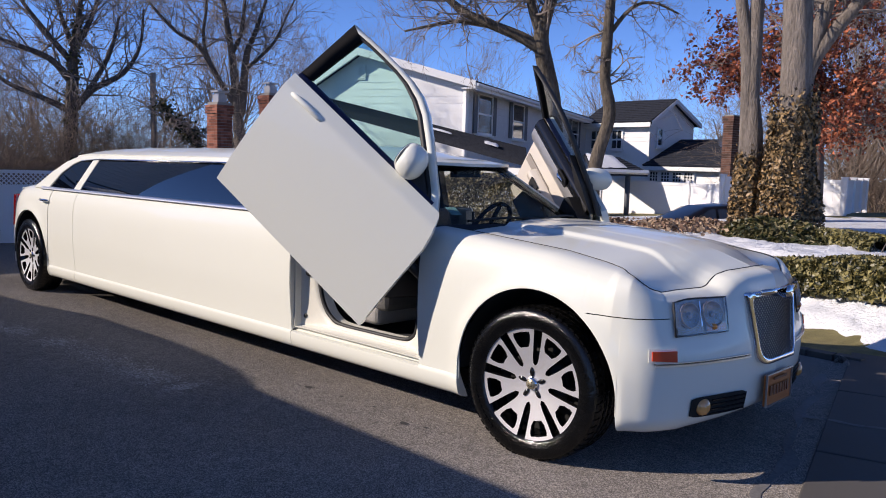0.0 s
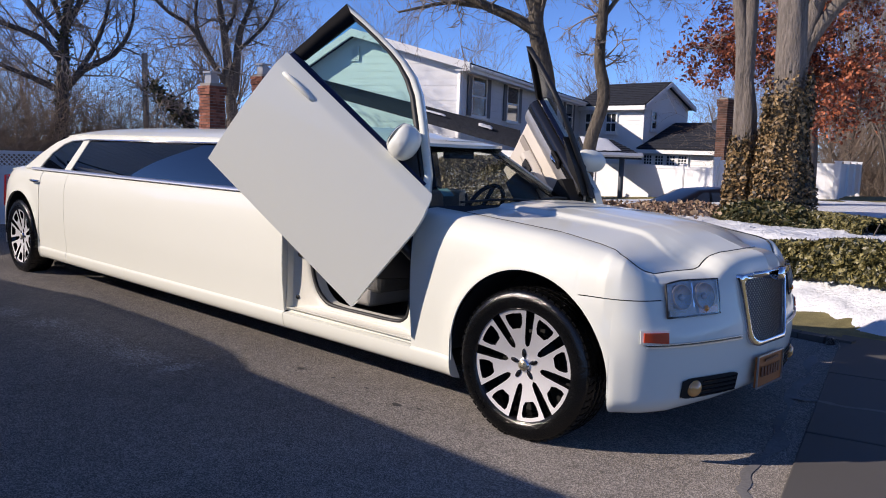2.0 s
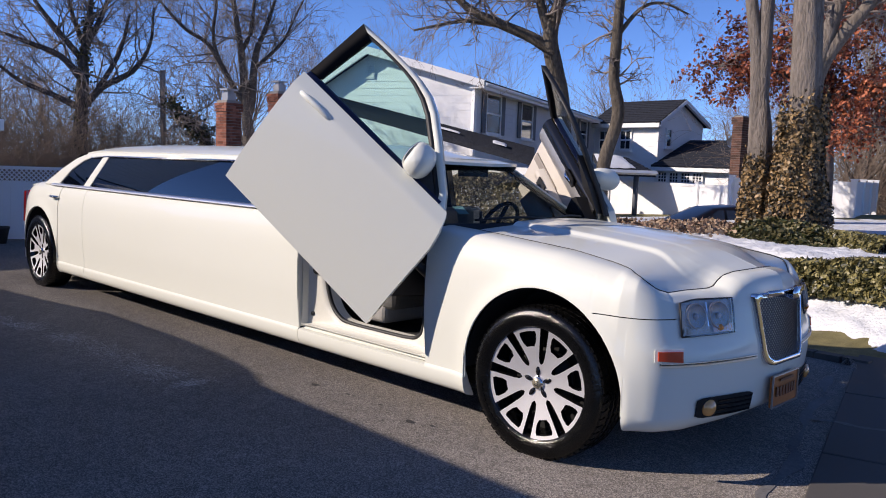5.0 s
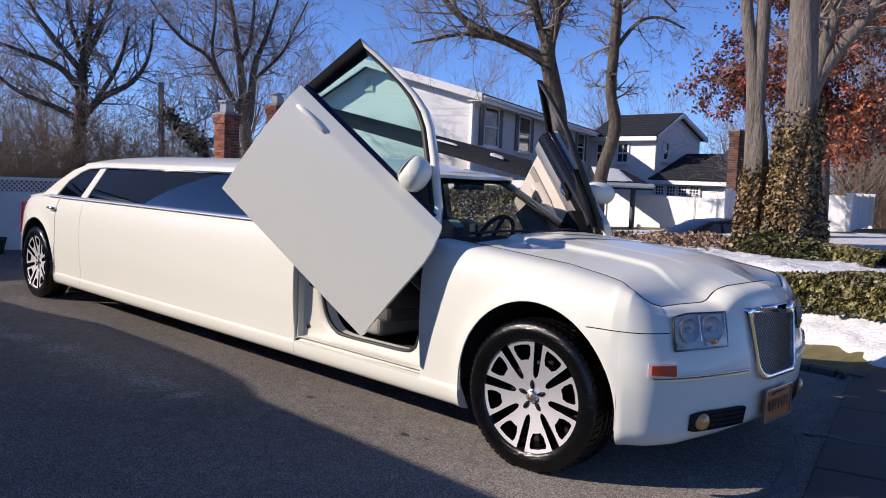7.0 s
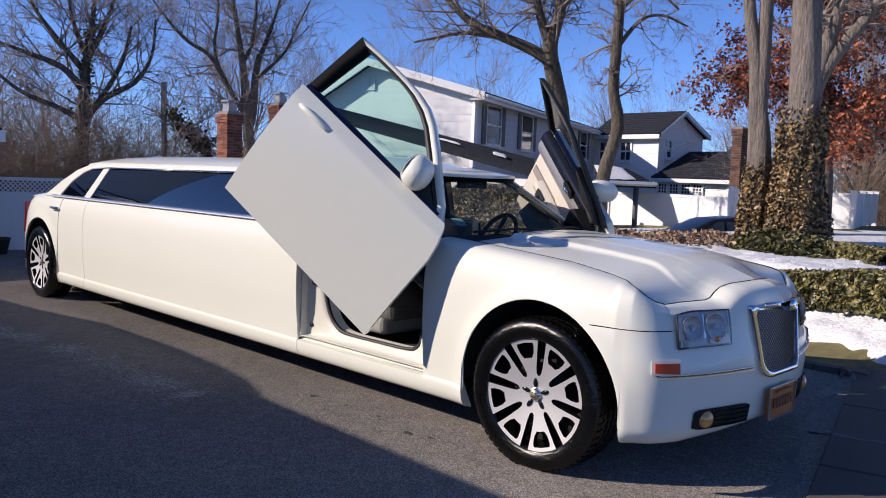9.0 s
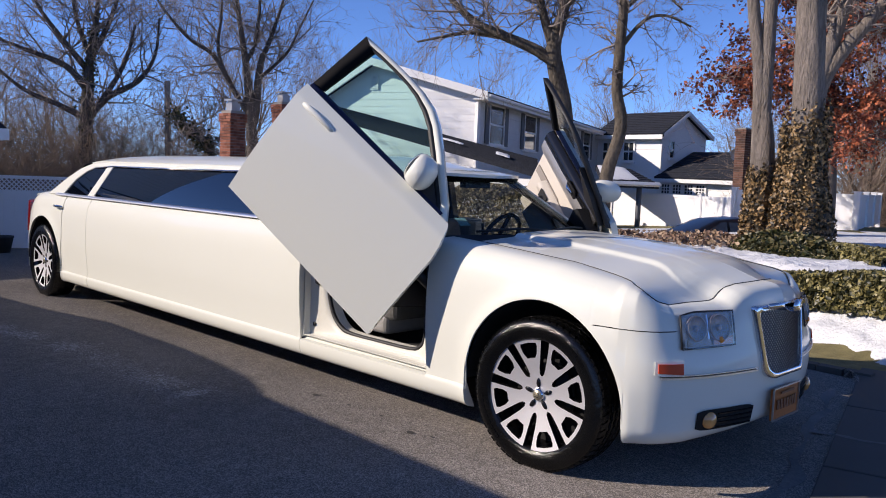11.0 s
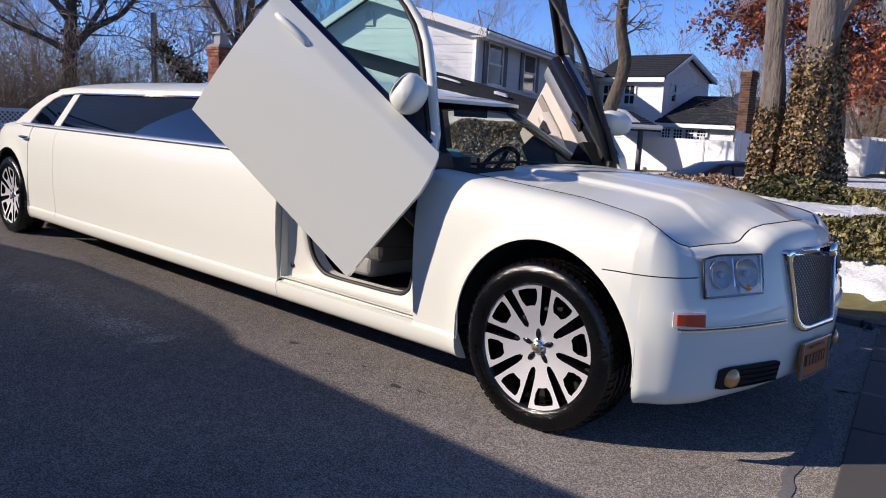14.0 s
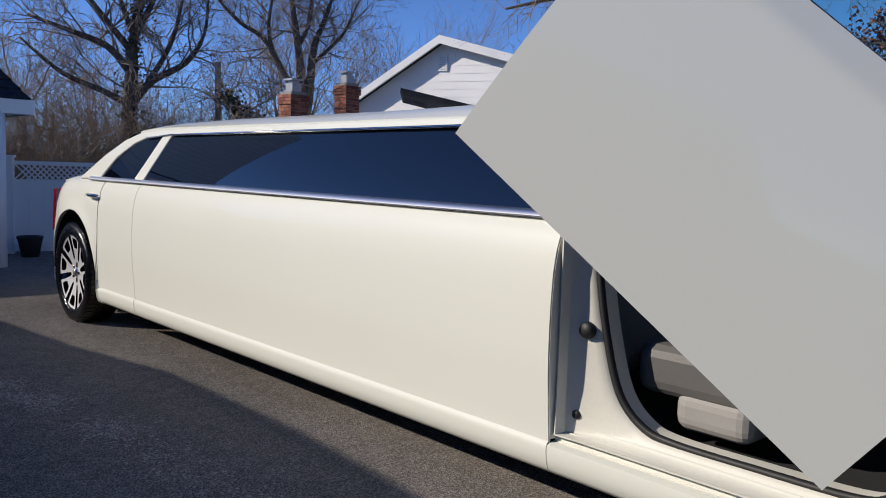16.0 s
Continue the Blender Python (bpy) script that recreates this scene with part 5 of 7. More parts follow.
def shingle_boards(a, b, z0, z1, seed):
    """Wide asbestos-like shingles: rows of short boards with small gaps."""
    a, b = Vector((*a, 0)), Vector((*b, 0))
    d = (b - a).normalized()
    o = Vector((d.y, -d.x, 0))
    length = (b - a).length
    rng = random.Random(seed)
    vf = ([], [])
    lift = 0.24
    for k in range(int((z1 - z0) / lift) + 1):
        lo, hi = z0 + k * lift, min(z1, z0 + (k + 1) * lift)
        if hi - lo < 0.02:
            continue
        s = -0.3 * (k % 2)
        while s < length:
            e = min(length, s + 0.6)
            s0 = max(0, s)
            if e - s0 > 0.03:
                p, q = a + d * (s0 + 0.004), a + d * (e - 0.004)
                w = 0.016 + rng.random() * 0.006
                v = [tuple(p + o * w + Vector((0, 0, lo))), tuple(q + o * w + Vector((0, 0, lo))), tuple(q + o * 0.003 + Vector((0, 0, hi))), tuple(p + o * 0.003 + Vector((0, 0, hi))), tuple(p + Vector((0, 0, lo))), tuple(q + Vector((0, 0, lo)))]
                vf = join(vf, (v, [(0, 1, 2, 3), (4, 5, 1, 0)]))
            s += 0.6
    return vf


def roof_plane(name, corners, parent, material=M_SHINGLE, thick=0.12, courses=14):
    """A roof slope through four corners (eave left, eave right, ridge right, ridge left) in stepped courses."""
    el, er, rr, rl = [Vector(c) for c in corners]
    nrm = (er - el).cross(rl - el).normalized()
    base = [tuple(q) for q in (el, er, rr, rl)] + [tuple(q - nrm * thick) for q in (el, er, rr, rl)]
    top = link_mesh(name, base, [(0, 1, 2, 3), (4, 7, 6, 5), (0, 4, 5, 1), (1, 5, 6, 2), (2, 6, 7, 3), (3, 7, 4, 0)], material, parent, smooth=False)
    for k in range(courses):
        t0, t1 = k / courses, (k + 1) / courses
        p = [el.lerp(rl, t0) + nrm * 0.024, er.lerp(rr, t0) + nrm * 0.024, er.lerp(rr, t1) + nrm * 0.006, el.lerp(rl, t1) + nrm * 0.006, el.lerp(rl, t0) + nrm * 0.002, er.lerp(rr, t0) + nrm * 0.002]
        link_mesh("shingle_course", [tuple(q) for q in p], [(0, 1, 2, 3), (4, 5, 1, 0)], material, top, smooth=False)
    return top


def house_window(parent, a, d, o, s, z, w, h, shutters=True, panes=(2, 2), sash=True):
    """A sash window on a wall: a + d * s is its middle, o points outward."""
    def place(u, v, dep):
        q = a + d * (s + u) + o * dep
        return (q.x, q.y, z + v)
    outer = [(-w / 2 - 0.07, -h / 2 - 0.07), (w / 2 + 0.07, -h / 2 - 0.07), (w / 2 + 0.07, h / 2 + 0.07), (-w / 2 - 0.07, h / 2 + 0.07)]
    inner = [(-w / 2, -h / 2), (w / 2, -h / 2), (w / 2, h / 2), (-w / 2, h / 2)]
    win = link_mesh("window", *ring(outer, inner, 0.05, lambda u, v, k: place(u, v, 0.06 - k)), M_TRIM, parent, "white sash window", smooth=False)
    link_mesh("pane", *slab(inner, 0.006, lambda u, v, k: place(u, v, 0.022 - k)), M_PANE, win, smooth=False)
    for i in range(1, panes[0]):
        u = -w / 2 + w * i / panes[0]
        link_mesh("glazing_bar", *slab([(u - 0.014, -h / 2), (u + 0.014, -h / 2), (u + 0.014, h / 2), (u - 0.014, h / 2)], 0.02, lambda p, q, k: place(p, q, 0.04 - k)), M_TRIM, win, smooth=False)
    for j in range(1, panes[1]):
        v0 = -h / 2 + h * j / panes[1]
        t = 0.03 if sash and j == panes[1] // 2 else 0.014
        link_mesh("glazing_bar", *slab([(-w / 2, v0 - t), (w / 2, v0 - t), (w / 2, v0 + t), (-w / 2, v0 + t)], 0.024, lambda p, q, k: place(p, q, 0.044 - k)), M_TRIM, win, smooth=False)
    link_mesh("sill", *slab([(-w / 2 - 0.10, -h / 2 - 0.12), (w / 2 + 0.10, -h / 2 - 0.12), (w / 2 + 0.10, -h / 2 - 0.07), (-w / 2 - 0.10, -h / 2 - 0.07)], 0.11, lambda u, v, k: place(u, v, 0.11 - k)), M_TRIM, win, smooth=False)
    if shutters:
        for sg in (-1, 1):
            c = sg * (w / 2 + 0.07 + 0.22)
            sh = link_mesh("shutter", *slab([(c - 0.19, -h / 2 - 0.05), (c + 0.19, -h / 2 - 0.05), (c + 0.19, h / 2 + 0.05), (c - 0.19, h / 2 + 0.05)], 0.035, lambda u, v, k: place(u, v, 0.06 - k)), M_SHUTTER, parent, "slate blue louvred shutter", smooth=False)
            lv = ([], [])
            for j in range(18):
                v0 = -h / 2 + (h - 0.06) * j / 18 + 0.04
                lv = join(lv, slab([(c - 0.15, v0), (c + 0.15, v0), (c + 0.15, v0 + 0.02), (c - 0.15, v0 + 0.02)], 0.012, lambda u, v, k: place(u, v, 0.068 - k)))
            link_mesh("louvre", *lv, M_SHUTTER, sh, smooth=False)["kind"] = "stuff"
    return win


def wall_block(name, pts, z0, z1, parent, material=M_SIDING):
    """Closed upright walls over a plan outline, with a floor plate at the top."""
    n = len(pts)
    v = [(x, y, z0) for x, y in pts] + [(x, y, z1) for x, y in pts]
    f = [(i, (i + 1) % n, (i + 1) % n + n, i + n) for i in range(n)] + [tuple(range(n, 2 * n))]
    return link_mesh(name, v, f, material, parent, smooth=False)


# the two-storey house: gable end towards the drive, front with shuttered windows
def white_house():
    h = thing("house", "white two-storey shingled house with slate shutters and charcoal roof", "house")
    z0, ze, AP, W, L = -1.2, 4.12, 3.76, 7.0, 19.6
    zr = ze + AP * 0.27
    zl = zr - (W - AP) * 0.60                        # the rear slope falls further
    R = Vector((-15.63, 16.42, 0))
    df = Vector((-0.38, 0.925, 0)).normalized()      # along the front
    dg = Vector((-0.925, -0.38, 0)).normalized()     # along the gable, away from the front
    front_o, go = Vector((df.y, -df.x, 0)), -df
    apex = R + dg * AP

    def at(s, t, z):
        q = R + df * s + dg * t
        return (q.x, q.y, z)
    prof = [(0, z0), (0, ze), (AP, zr), (W, zl), (W, z0)]
    v = [at(0, t, z) for t, z in prof] + [at(L, t, z) for t, z in prof]
    link_mesh("wall", v, [tuple(range(5)), tuple(reversed(range(5, 10)))] + [(i, i + 5, (i + 1) % 5 + 5, (i + 1) % 5) for i in range(5)], M_SIDING, h, smooth=False)
    # front wall wears the darkened siding, its shade painted in
    link_mesh("shingle_wall", *shingle_boards((R.x, R.y), at(L, 0, 0)[:2], z0, ze, 4), M_SIDINGSHADED, h, smooth=False)["kind"] = "stuff"

    def reach(z):
        """How far the gable wall runs at a height: from, to."""
        lo = 0.0 if z < ze else AP * (z - ze) / (zr - ze)
        hi = W if z < zl else W - (W - AP) * (z - zl) / (zr - zl)
        return lo, hi
    g = ([], [])
    rng = random.Random(3)
    z, k, lift = z0, 0, 0.235
    while z < zr - 0.06:
        z1 = min(z + lift, zr - 0.01)
        (l0, h0), (l1, h1) = reach(z), reach(z1)
        s = -0.3 * (k % 2)
        while s < h0:
            a, b = max(l0, s + 0.002), min(h0, s + 0.598)
            a2, b2 = max(l1, min(h1, a)), max(l1, min(h1, b))
            if b - a > 0.03:
                w = 0.008 + rng.random() * 0.006
                pts = [at(0, a, z), at(0, b, z), at(0, b2, z1), at(0, a2, z1), at(0, a, z), at(0, b, z)]
                off = [w, w, 0.003, 0.003, 0, 0]
                g = join(g, ([tuple(Vector(p) + go * o) for p, o in zip(pts, off)], [(3, 2, 1, 0), (0, 1, 5, 4)]))
            s += 0.6
        z, k = z + lift, k + 1
    link_mesh("gable", *g, M_SIDING, h, smooth=False)["kind"] = "stuff"
    # vent
    v = link_mesh("gable_vent", *slab([(-0.15, -0.24), (0.15, -0.24), (0.15, 0.24), (-0.15, 0.24)], 0.05, lambda a, b, d: tuple(apex + dg * a + go * (0.06 - d) + Vector((0, 0, zr - 0.60 + b)))), M_TRIM, h, smooth=False)
    for j in range(6):
        link_mesh("slat", *slab([(-0.11, -0.20 + j * 0.068), (0.11, -0.20 + j * 0.068), (0.11, -0.168 + j * 0.068), (-0.11, -0.168 + j * 0.068)], 0.02, lambda a, b, d: tuple(apex + dg * a + go * (0.068 - d) + Vector((0, 0, zr - 0.60 + b)))), M_SIDINGSHADED, v, smooth=False)
    up, up2 = (zr - ze) / AP, (zr - zl) / (W - AP)
    over = 0.45
    a0, a1 = R - df * 0.35, R + df * (L + 0.35)
    def rp(p, off, z):
        q = p + dg * off
        return (q.x, q.y, z)
    roof_plane("roof", [rp(a0, -over, ze - over * up + 0.16), rp(a1, -over, ze - over * up + 0.16), rp(a1, AP, zr + 0.16), rp(a0, AP, zr + 0.16)], h)
    roof_plane("roof", [rp(a1, W + 0.2, zl - 0.2 * up2 + 0.16), rp(a0, W + 0.2, zl - 0.2 * up2 + 0.16), rp(a0, AP, zr + 0.16), rp(a1, AP, zr + 0.16)], h)
    # fascia, soffit and gutter along the front; rake boards on the gable
    f0, f1 = a0 - dg * over, a1 - dg * over
    link_mesh("soffit", *moved(slab([(0, 0), ((f1 - f0).length, 0), ((f1 - f0).length, over + 0.05), (0, over + 0.05)], 0.04, lambda a, b, d: tuple(f0 + df * a + dg * b + Vector((0, 0, ze - over * up - 0.06 + d)))), Matrix()), M_TRIM, h, smooth=False)
    link_mesh("fascia", *slab([(0, -0.10), ((f1 - f0).length, -0.10), ((f1 - f0).length, 0.13), (0, 0.13)], 0.03, lambda a, b, d: tuple(f0 + df * a - dg * d + Vector((0, 0, ze - over * up + b)))), M_TRIM, h, smooth=False)
    link_mesh("gutter", *tube([tuple(f0 - dg * 0.07 + Vector((0, 0, ze - over * up + 0.05))), tuple(f1 - dg * 0.07 + Vector((0, 0, ze - over * up + 0.05)))], 0.06, 8), M_TRIM, h)
    for off0, sl in ((-over, up), (W + 0.2, up2)):
        p, q = Vector(rp(a0, off0, (ze - over * up if off0 < 0 else zl - 0.2 * up2) - 0.06)), Vector(rp(a0, AP, zr - 0.06))
        link_mesh("rake_board", [tuple(w) for w in (p - df * 0.03, q - df * 0.03, q - df * 0.03 + Vector((0, 0, 0.25)), p - df * 0.03 + Vector((0, 0, 0.25)), p + df * 0.05, q + df * 0.05, q + df * 0.05 + Vector((0, 0, 0.25)), p + df * 0.05 + Vector((0, 0, 0.25)))], [(0, 1, 2, 3), (7, 6, 5, 4), (0, 4, 5, 1), (2, 6, 7, 3)], M_TRIM, h, smooth=False)
    for s in (1.85, 5.85, 10.7, 15.7):
        house_window(h, R, df, front_o, s, 3.27, 1.45, 1.25, panes=(1, 2))
    link_mesh("corner_board", *box(-0.06, 0.06, -0.06, 0.06, z0, ze), M_TRIM, h, smooth=False).location = (R.x + 0.02, R.y - 0.02, 0)
    # lower roof in front of the gable and the front
    lo = roof_plane("lower_roof", [(-16.9, 11.6, 3.1), (-10.49, 13.18, 1.63), (-12.07, 15.13, 2.05), (-18.42, 12.75, 3.54)], h, courses=16)
    wall_block("lower_wall", [(-16.80, 11.80), (-10.49, 13.38), (-12.07, 15.13), (-18.42, 12.75)], z0, 1.48, h)
    return h


white_house()


def snow_patch(name, corners, cells, thick, label, seed):
    """A thin ragged sheet of snow over four corners."""
    a, b, c, d = [Vector(q) for q in corners]
    rows = []
    for i in range(cells + 1):
        row = []
        for j in range(cells + 1):
            u, v = i / cells, j / cells
            e = noise.noise((u * 5 + seed, v * 5, 1.3)) * 0.08
            p = a.lerp(b, min(1, max(0, u + e * (1 - abs(2 * u - 1) * 0.2)))).lerp(d.lerp(c, u), min(1, max(0, v + e)))
            rim = min(u, v, 1 - u, 1 - v)
            row.append(tuple(p + Vector((0, 0, thick * min(1, rim * 6) * (0.8 + 0.5 * noise.noise((u * 9, v * 9, seed))) - 0.01 * (rim == 0)))))
        rows.append(row)
    ob = link_mesh(name, *grid(rows), M_SNOW)
    return tagged(ob, label, "snow", kind="structure")


snow_patch("roof_snow", [(-12.18, 13.47, 2.12), (-11.76, 13.56, 2.02), (-12.09, 13.94, 2.1), (-12.51, 13.84, 2.21)], 8, 0.03, "scrap of snow on the lower roof", 5)


snow_patch("roof_snow", [(-13.9, 13.05, 2.52), (-13.2, 13.22, 2.36), (-13.32, 13.40, 2.39), (-14.02, 13.22, 2.55)], 8, 0.03, "thin scrap of snow on the lower roof", 9)


def second_house():
    h = thing("house", "white clapboard house with gabled charcoal roof and low wing", "house")
    z0, ze, zr = -1.5, 3.30, 4.02
    u, v = Vector((0.998, -0.07, 0)), Vector((0.07, 0.998, 0))      # along the front, towards the back
    C = Vector((-12.55, 22.66, 0))
    L, W, AP = 2.8, 2.83, 1.28

    def at(s, t, z):
        q = C + u * s + v * t
        return (q.x, q.y, z)

    def plan(s, t):
        return at(s, t, 0)[:2]
    wall_block("wall", [plan(-L, 0), plan(0, 0), plan(0, W), plan(-L, W)], z0, ze, h)
    clapboards(h, plan(-L, 0), plan(-0.05, 0), z0, ze, 0.15)
    clapboards(h, plan(0, 0.05), plan(0, W), z0, ze, 0.15)
    link_mesh("gable", [at(0, 0, ze), at(0, W, ze), at(0, AP, zr)], [(0, 1, 2)], M_SIDING, h, smooth=False)
    for k in range(4):
        f0, f1 = 1 - k / 4.4, 1 - (k + 1) / 4.4
        zl, zh = ze + (zr - ze) * k / 4.4, ze + (zr - ze) * (k + 1) / 4.4
        link_mesh("clapboard", [at(0.016, AP - AP * f0, zl), at(0.016, AP + (W - AP) * f0, zl), at(0.003, AP + (W - AP) * f1, zh), at(0.003, AP - AP * f1, zh)], [(0, 1, 2, 3)], M_SIDING, h, smooth=False)
    link_mesh("gable_vent", [at(0.03, AP - 0.12, zr - 0.42), at(0.03, AP + 0.12, zr - 0.42), at(0.03, AP + 0.12, zr - 0.2), at(0.03, AP - 0.12, zr - 0.2)], [(0, 1, 2, 3)], M_TRIM, h, smooth=False)
    d1, d2 = 0.28 * (zr - ze) / AP, 0.2 * (zr - ze) / (W - AP)
    roof_plane("roof", [at(-L, -0.28, ze - d1 + 0.1), at(0.22, -0.28, ze - d1 + 0.1), at(0.22, AP, zr + 0.1), at(-L, AP, zr + 0.1)], h, courses=12)
    roof_plane("roof", [at(0.22, W + 0.2, ze - d2 + 0.1), at(-L, W + 0.2, ze - d2 + 0.1), at(-L, AP, zr + 0.1), at(0.22, AP, zr + 0.1)], h, courses=12)
    link_mesh("fascia", *slab([(-L, -0.15), (0.2, -0.15), (0.2, 0.0), (-L, 0.0)], 0.03, lambda a, b, d: at(a, -0.26 - d, ze - d1 + 0.06 + b)), M_TRIM, h, smooth=False)
    link_mesh("soffit", *slab([(-L, -0.27), (0.2, -0.27), (0.2, 0.0), (-L, 0.0)], 0.02, lambda a, b, d: at(a, b, ze - d1 - 0.07 - d)), M_TRIM, h, smooth=False)
    for t0, zz in ((-0.26, ze - d1 - 0.05), (W + 0.18, ze - d2 - 0.05)):
        link_mesh("rake_board", [at(0.25, t0, zz), at(0.25, AP, zr - 0.05), at(0.25, AP, zr + 0.09), at(0.25, t0, zz + 0.14), at(0.15, t0, zz), at(0.15, AP, zr - 0.05), at(0.15, AP, zr + 0.07), at(0.15, t0, zz + 0.12)], [(0, 1, 2, 3), (7, 6, 5, 4), (0, 4, 5, 1), (2, 6, 7, 3)], M_TRIM, h, smooth=False)
    link_mesh("corner_board", *slab([(-0.05, -0.03), (0.03, -0.03), (0.03, 0.05), (-0.05, 0.05)], ze - z0 - 0.1, lambda a, b, d: at(a, b, z0 + d)), M_TRIM, h, smooth=False)
    house_window(h, C, v, u, 0.6, 2.72, 0.26, 0.56, shutters=False, panes=(1, 2))
    for s in (-2.3, -1.36):
        house_window(h, C, u, -v, s, 2.62, 0.42, 0.62, shutters=False, panes=(2, 2))
    # low wing with a row of lattice windows
    zw, zt, S, R = 1.74, 2.70, 2.77, 1.97
    wall_block("wing_wall", [plan(0.02, 0.02), plan(S, 0.02), plan(S, 3.9), plan(0.02, 3.9)], z0, zw, h)
    clapboards(h, plan(0.0, 0.02), plan(S, 0.02), z0, zw, 0.13)
    clapboards(h, plan(S, 0.02), plan(S, 3.9), z0, zw, 0.13)
    link_mesh("wing_gable", [at(S, 0.02, zw), at(S, 3.9, zw), at(S, R, zt - 0.02)], [(0, 1, 2)], M_SIDING, h, smooth=False)
    roof_plane("wing_roof", [at(-0.04, -0.28, zw - 0.02), at(S + 0.2, -0.28, zw - 0.02), at(S + 0.2, R, zt), at(0.05, R, zt)], h, courses=11)
    roof_plane("wing_roof", [at(S + 0.2, 4.1, zw - 0.02), at(0.05, 4.1, zw - 0.02), at(0.05, R, zt), at(S + 0.2, R, zt)], h, courses=6)
    link_mesh("wing_fascia", *slab([(-0.04, -0.13), (S + 0.18, -0.13), (S + 0.18, 0.0), (-0.04, 0.0)], 0.03, lambda a, b, d: at(a, -0.25 - d, zw - 0.06 + b)), M_TRIM, h, smooth=False)
    link_mesh("corner_board", *slab([(-0.05, -0.03), (0.03, -0.03), (0.03, 0.05), (-0.05, 0.05)], zw - z0 - 0.1, lambda a, b, d: at(S + a, b, z0 + d)), M_TRIM, h, smooth=False)
    for s in (0.29, 0.75, 1.21, 1.66):
        house_window(h, C, u, -v, s, 1.33, 0.32, 0.30, shutters=False, panes=(3, 3), sash=False)
    dish = lathe([(0.0, 0.05), (0.12, 0.03), (0.21, 0.0)], 20)
    link_mesh("satellite_dish", *moved(dish, Matrix.Translation((-10.30, 23.75, 2.60)) @ Matrix.Rotation(radians(25), 4, "Z")), M_METALGREY, h)
    link_mesh("dish_arm", *tube([(-10.30, 23.80, 2.30), (-10.30, 23.77, 2.60)], 0.02, 6), M_METALGREY, h)
    h.location, h.scale = (-0.985, 1.279, -0.577), (1.4, 1.4, 1.4)
    return h


second_house()


def brick_chimney(name, label, x, y, w, d, z0, z1, turn, cap=True, brick=M_BRICK):
    """A chimney of single bricks round a mortar core."""
    ch = thing(name, label, "chimney", at=(x, y, z0))
    core = link_mesh("mortar", *box(-w / 2 + 0.012, w / 2 - 0.012, -d / 2 + 0.012, d / 2 - 0.012, 0, z1 - z0), M_MORTAR, ch, smooth=False)
    bh, bl = 0.066, 0.205
    vf = ([], [])
    k = 0
    rng = random.Random(int(x * 10))
    while (k + 1) * (bh + 0.010) < z1 - z0:
        z = k * (bh + 0.010)
        grow = 0.03 if k * (bh + 0.01) > z1 - z0 - 0.30 else 0.0
        for side in range(4):
            length = (w if side % 2 == 0 else d) + 2 * grow
            dep = (d if side % 2 == 0 else w) / 2 + grow
            s = -length / 2 - (bl / 2 if k % 2 else 0)
            while s < length / 2 - 0.02:
                a, b = max(s, -length / 2), min(s + bl - 0.010, length / 2)
                if b - a > 0.02:
                    j = rng.random() * 0.004
                    bx = box(a, b, -dep - j, -dep + 0.05, z, z + bh)
                    vf = join(vf, moved(bx, Matrix.Rotation(side * math.pi / 2, 4, "Z")))
                s += bl
        k += 1
    link_mesh("brickwork", *vf, brick, ch, smooth=False)["kind"] = "stuff"
    if cap:
        link_mesh("flue", *box(-w * 0.28, w * 0.28, -d * 0.28, d * 0.28, z1 - z0, z1 - z0 + 0.2), M_METALGREY, ch, smooth=False)
        link_mesh("chimney_cap", *join(box(-w * 0.36, w * 0.36, -d * 0.36, d * 0.36, z1 - z0 + 0.26, z1 - z0 + 0.30), box(-w * 0.2, w * 0.2, -d * 0.2, d * 0.2, z1 - z0 + 0.2, z1 - z0 + 0.26)), M_METALGREY, ch, smooth=False)
    ch.rotation_euler = (0, 0, radians(turn))
    return ch


brick_chimney("chimney", "tall red brick chimney with metal cap", -16.75, 8.19, 0.46, 0.46, -1.3, 2.94, 4)
brick_chimney("chimney", "dark red brick chimney with metal cap", -17.72, 10.40, 0.46, 0.44, -1.3, 3.40, 4)
brick_chimney("chimney", "brown brick chimney against the low wing", -9.56, 22.64, 0.34, 0.42, -1.5, 3.40, -4, cap=False, brick=M_BROWNBRICK)


def ranch_roof():
    """The low house whose chimneys rise behind the car."""
    h = thing("house", "low white house mostly hidden behind the limousine", "house")
    wall_block("wall", [(-23.17, 9.58), (-17.39, 6.33), (-15.17, 10.47), (-20.75, 13.81)], -1.3, 1.0, h)
    roof_plane("roof", [(-17.25, 5.95, 1.02), (-14.77, 10.65, 1.08), (-17.98, 12.00, 1.65), (-20.22, 7.67, 1.60)], h)
    return h


ranch_roof()


def car_port():
    """A low snow-covered porch roof on thin posts."""
    p = thing("porch", "low porch roof with snow on thin dark posts", "porch")
    roof_plane("roof", [(-10.54, 16.25, 1.46), (-9.77, 17.91, 1.46), (-12.12, 19.99, 1.94), (-13.02, 19.4, 2.01)], p, courses=8)
    link_mesh("fascia", *tube([(-10.54, 16.25, 1.46), (-9.77, 17.91, 1.46)], 0.07, 4), M_TRIM, p, smooth=False)
    for x, y in ((-10.15, 17.45), (-11.75, 16.55)):
        link_mesh("post", *tube([(x, y, -0.3), (x, y, 1.44)], 0.075, 8), M_SHUTTER, p)
    return p


car_port()
snow_patch("roof_snow", [(-10.8, 16.55, 1.57), (-10.31, 17.7, 1.58), (-12.13, 19.75, 1.97), (-12.88, 19.25, 2.04)], 14, 0.05, "snow lying on the porch roof", 3)


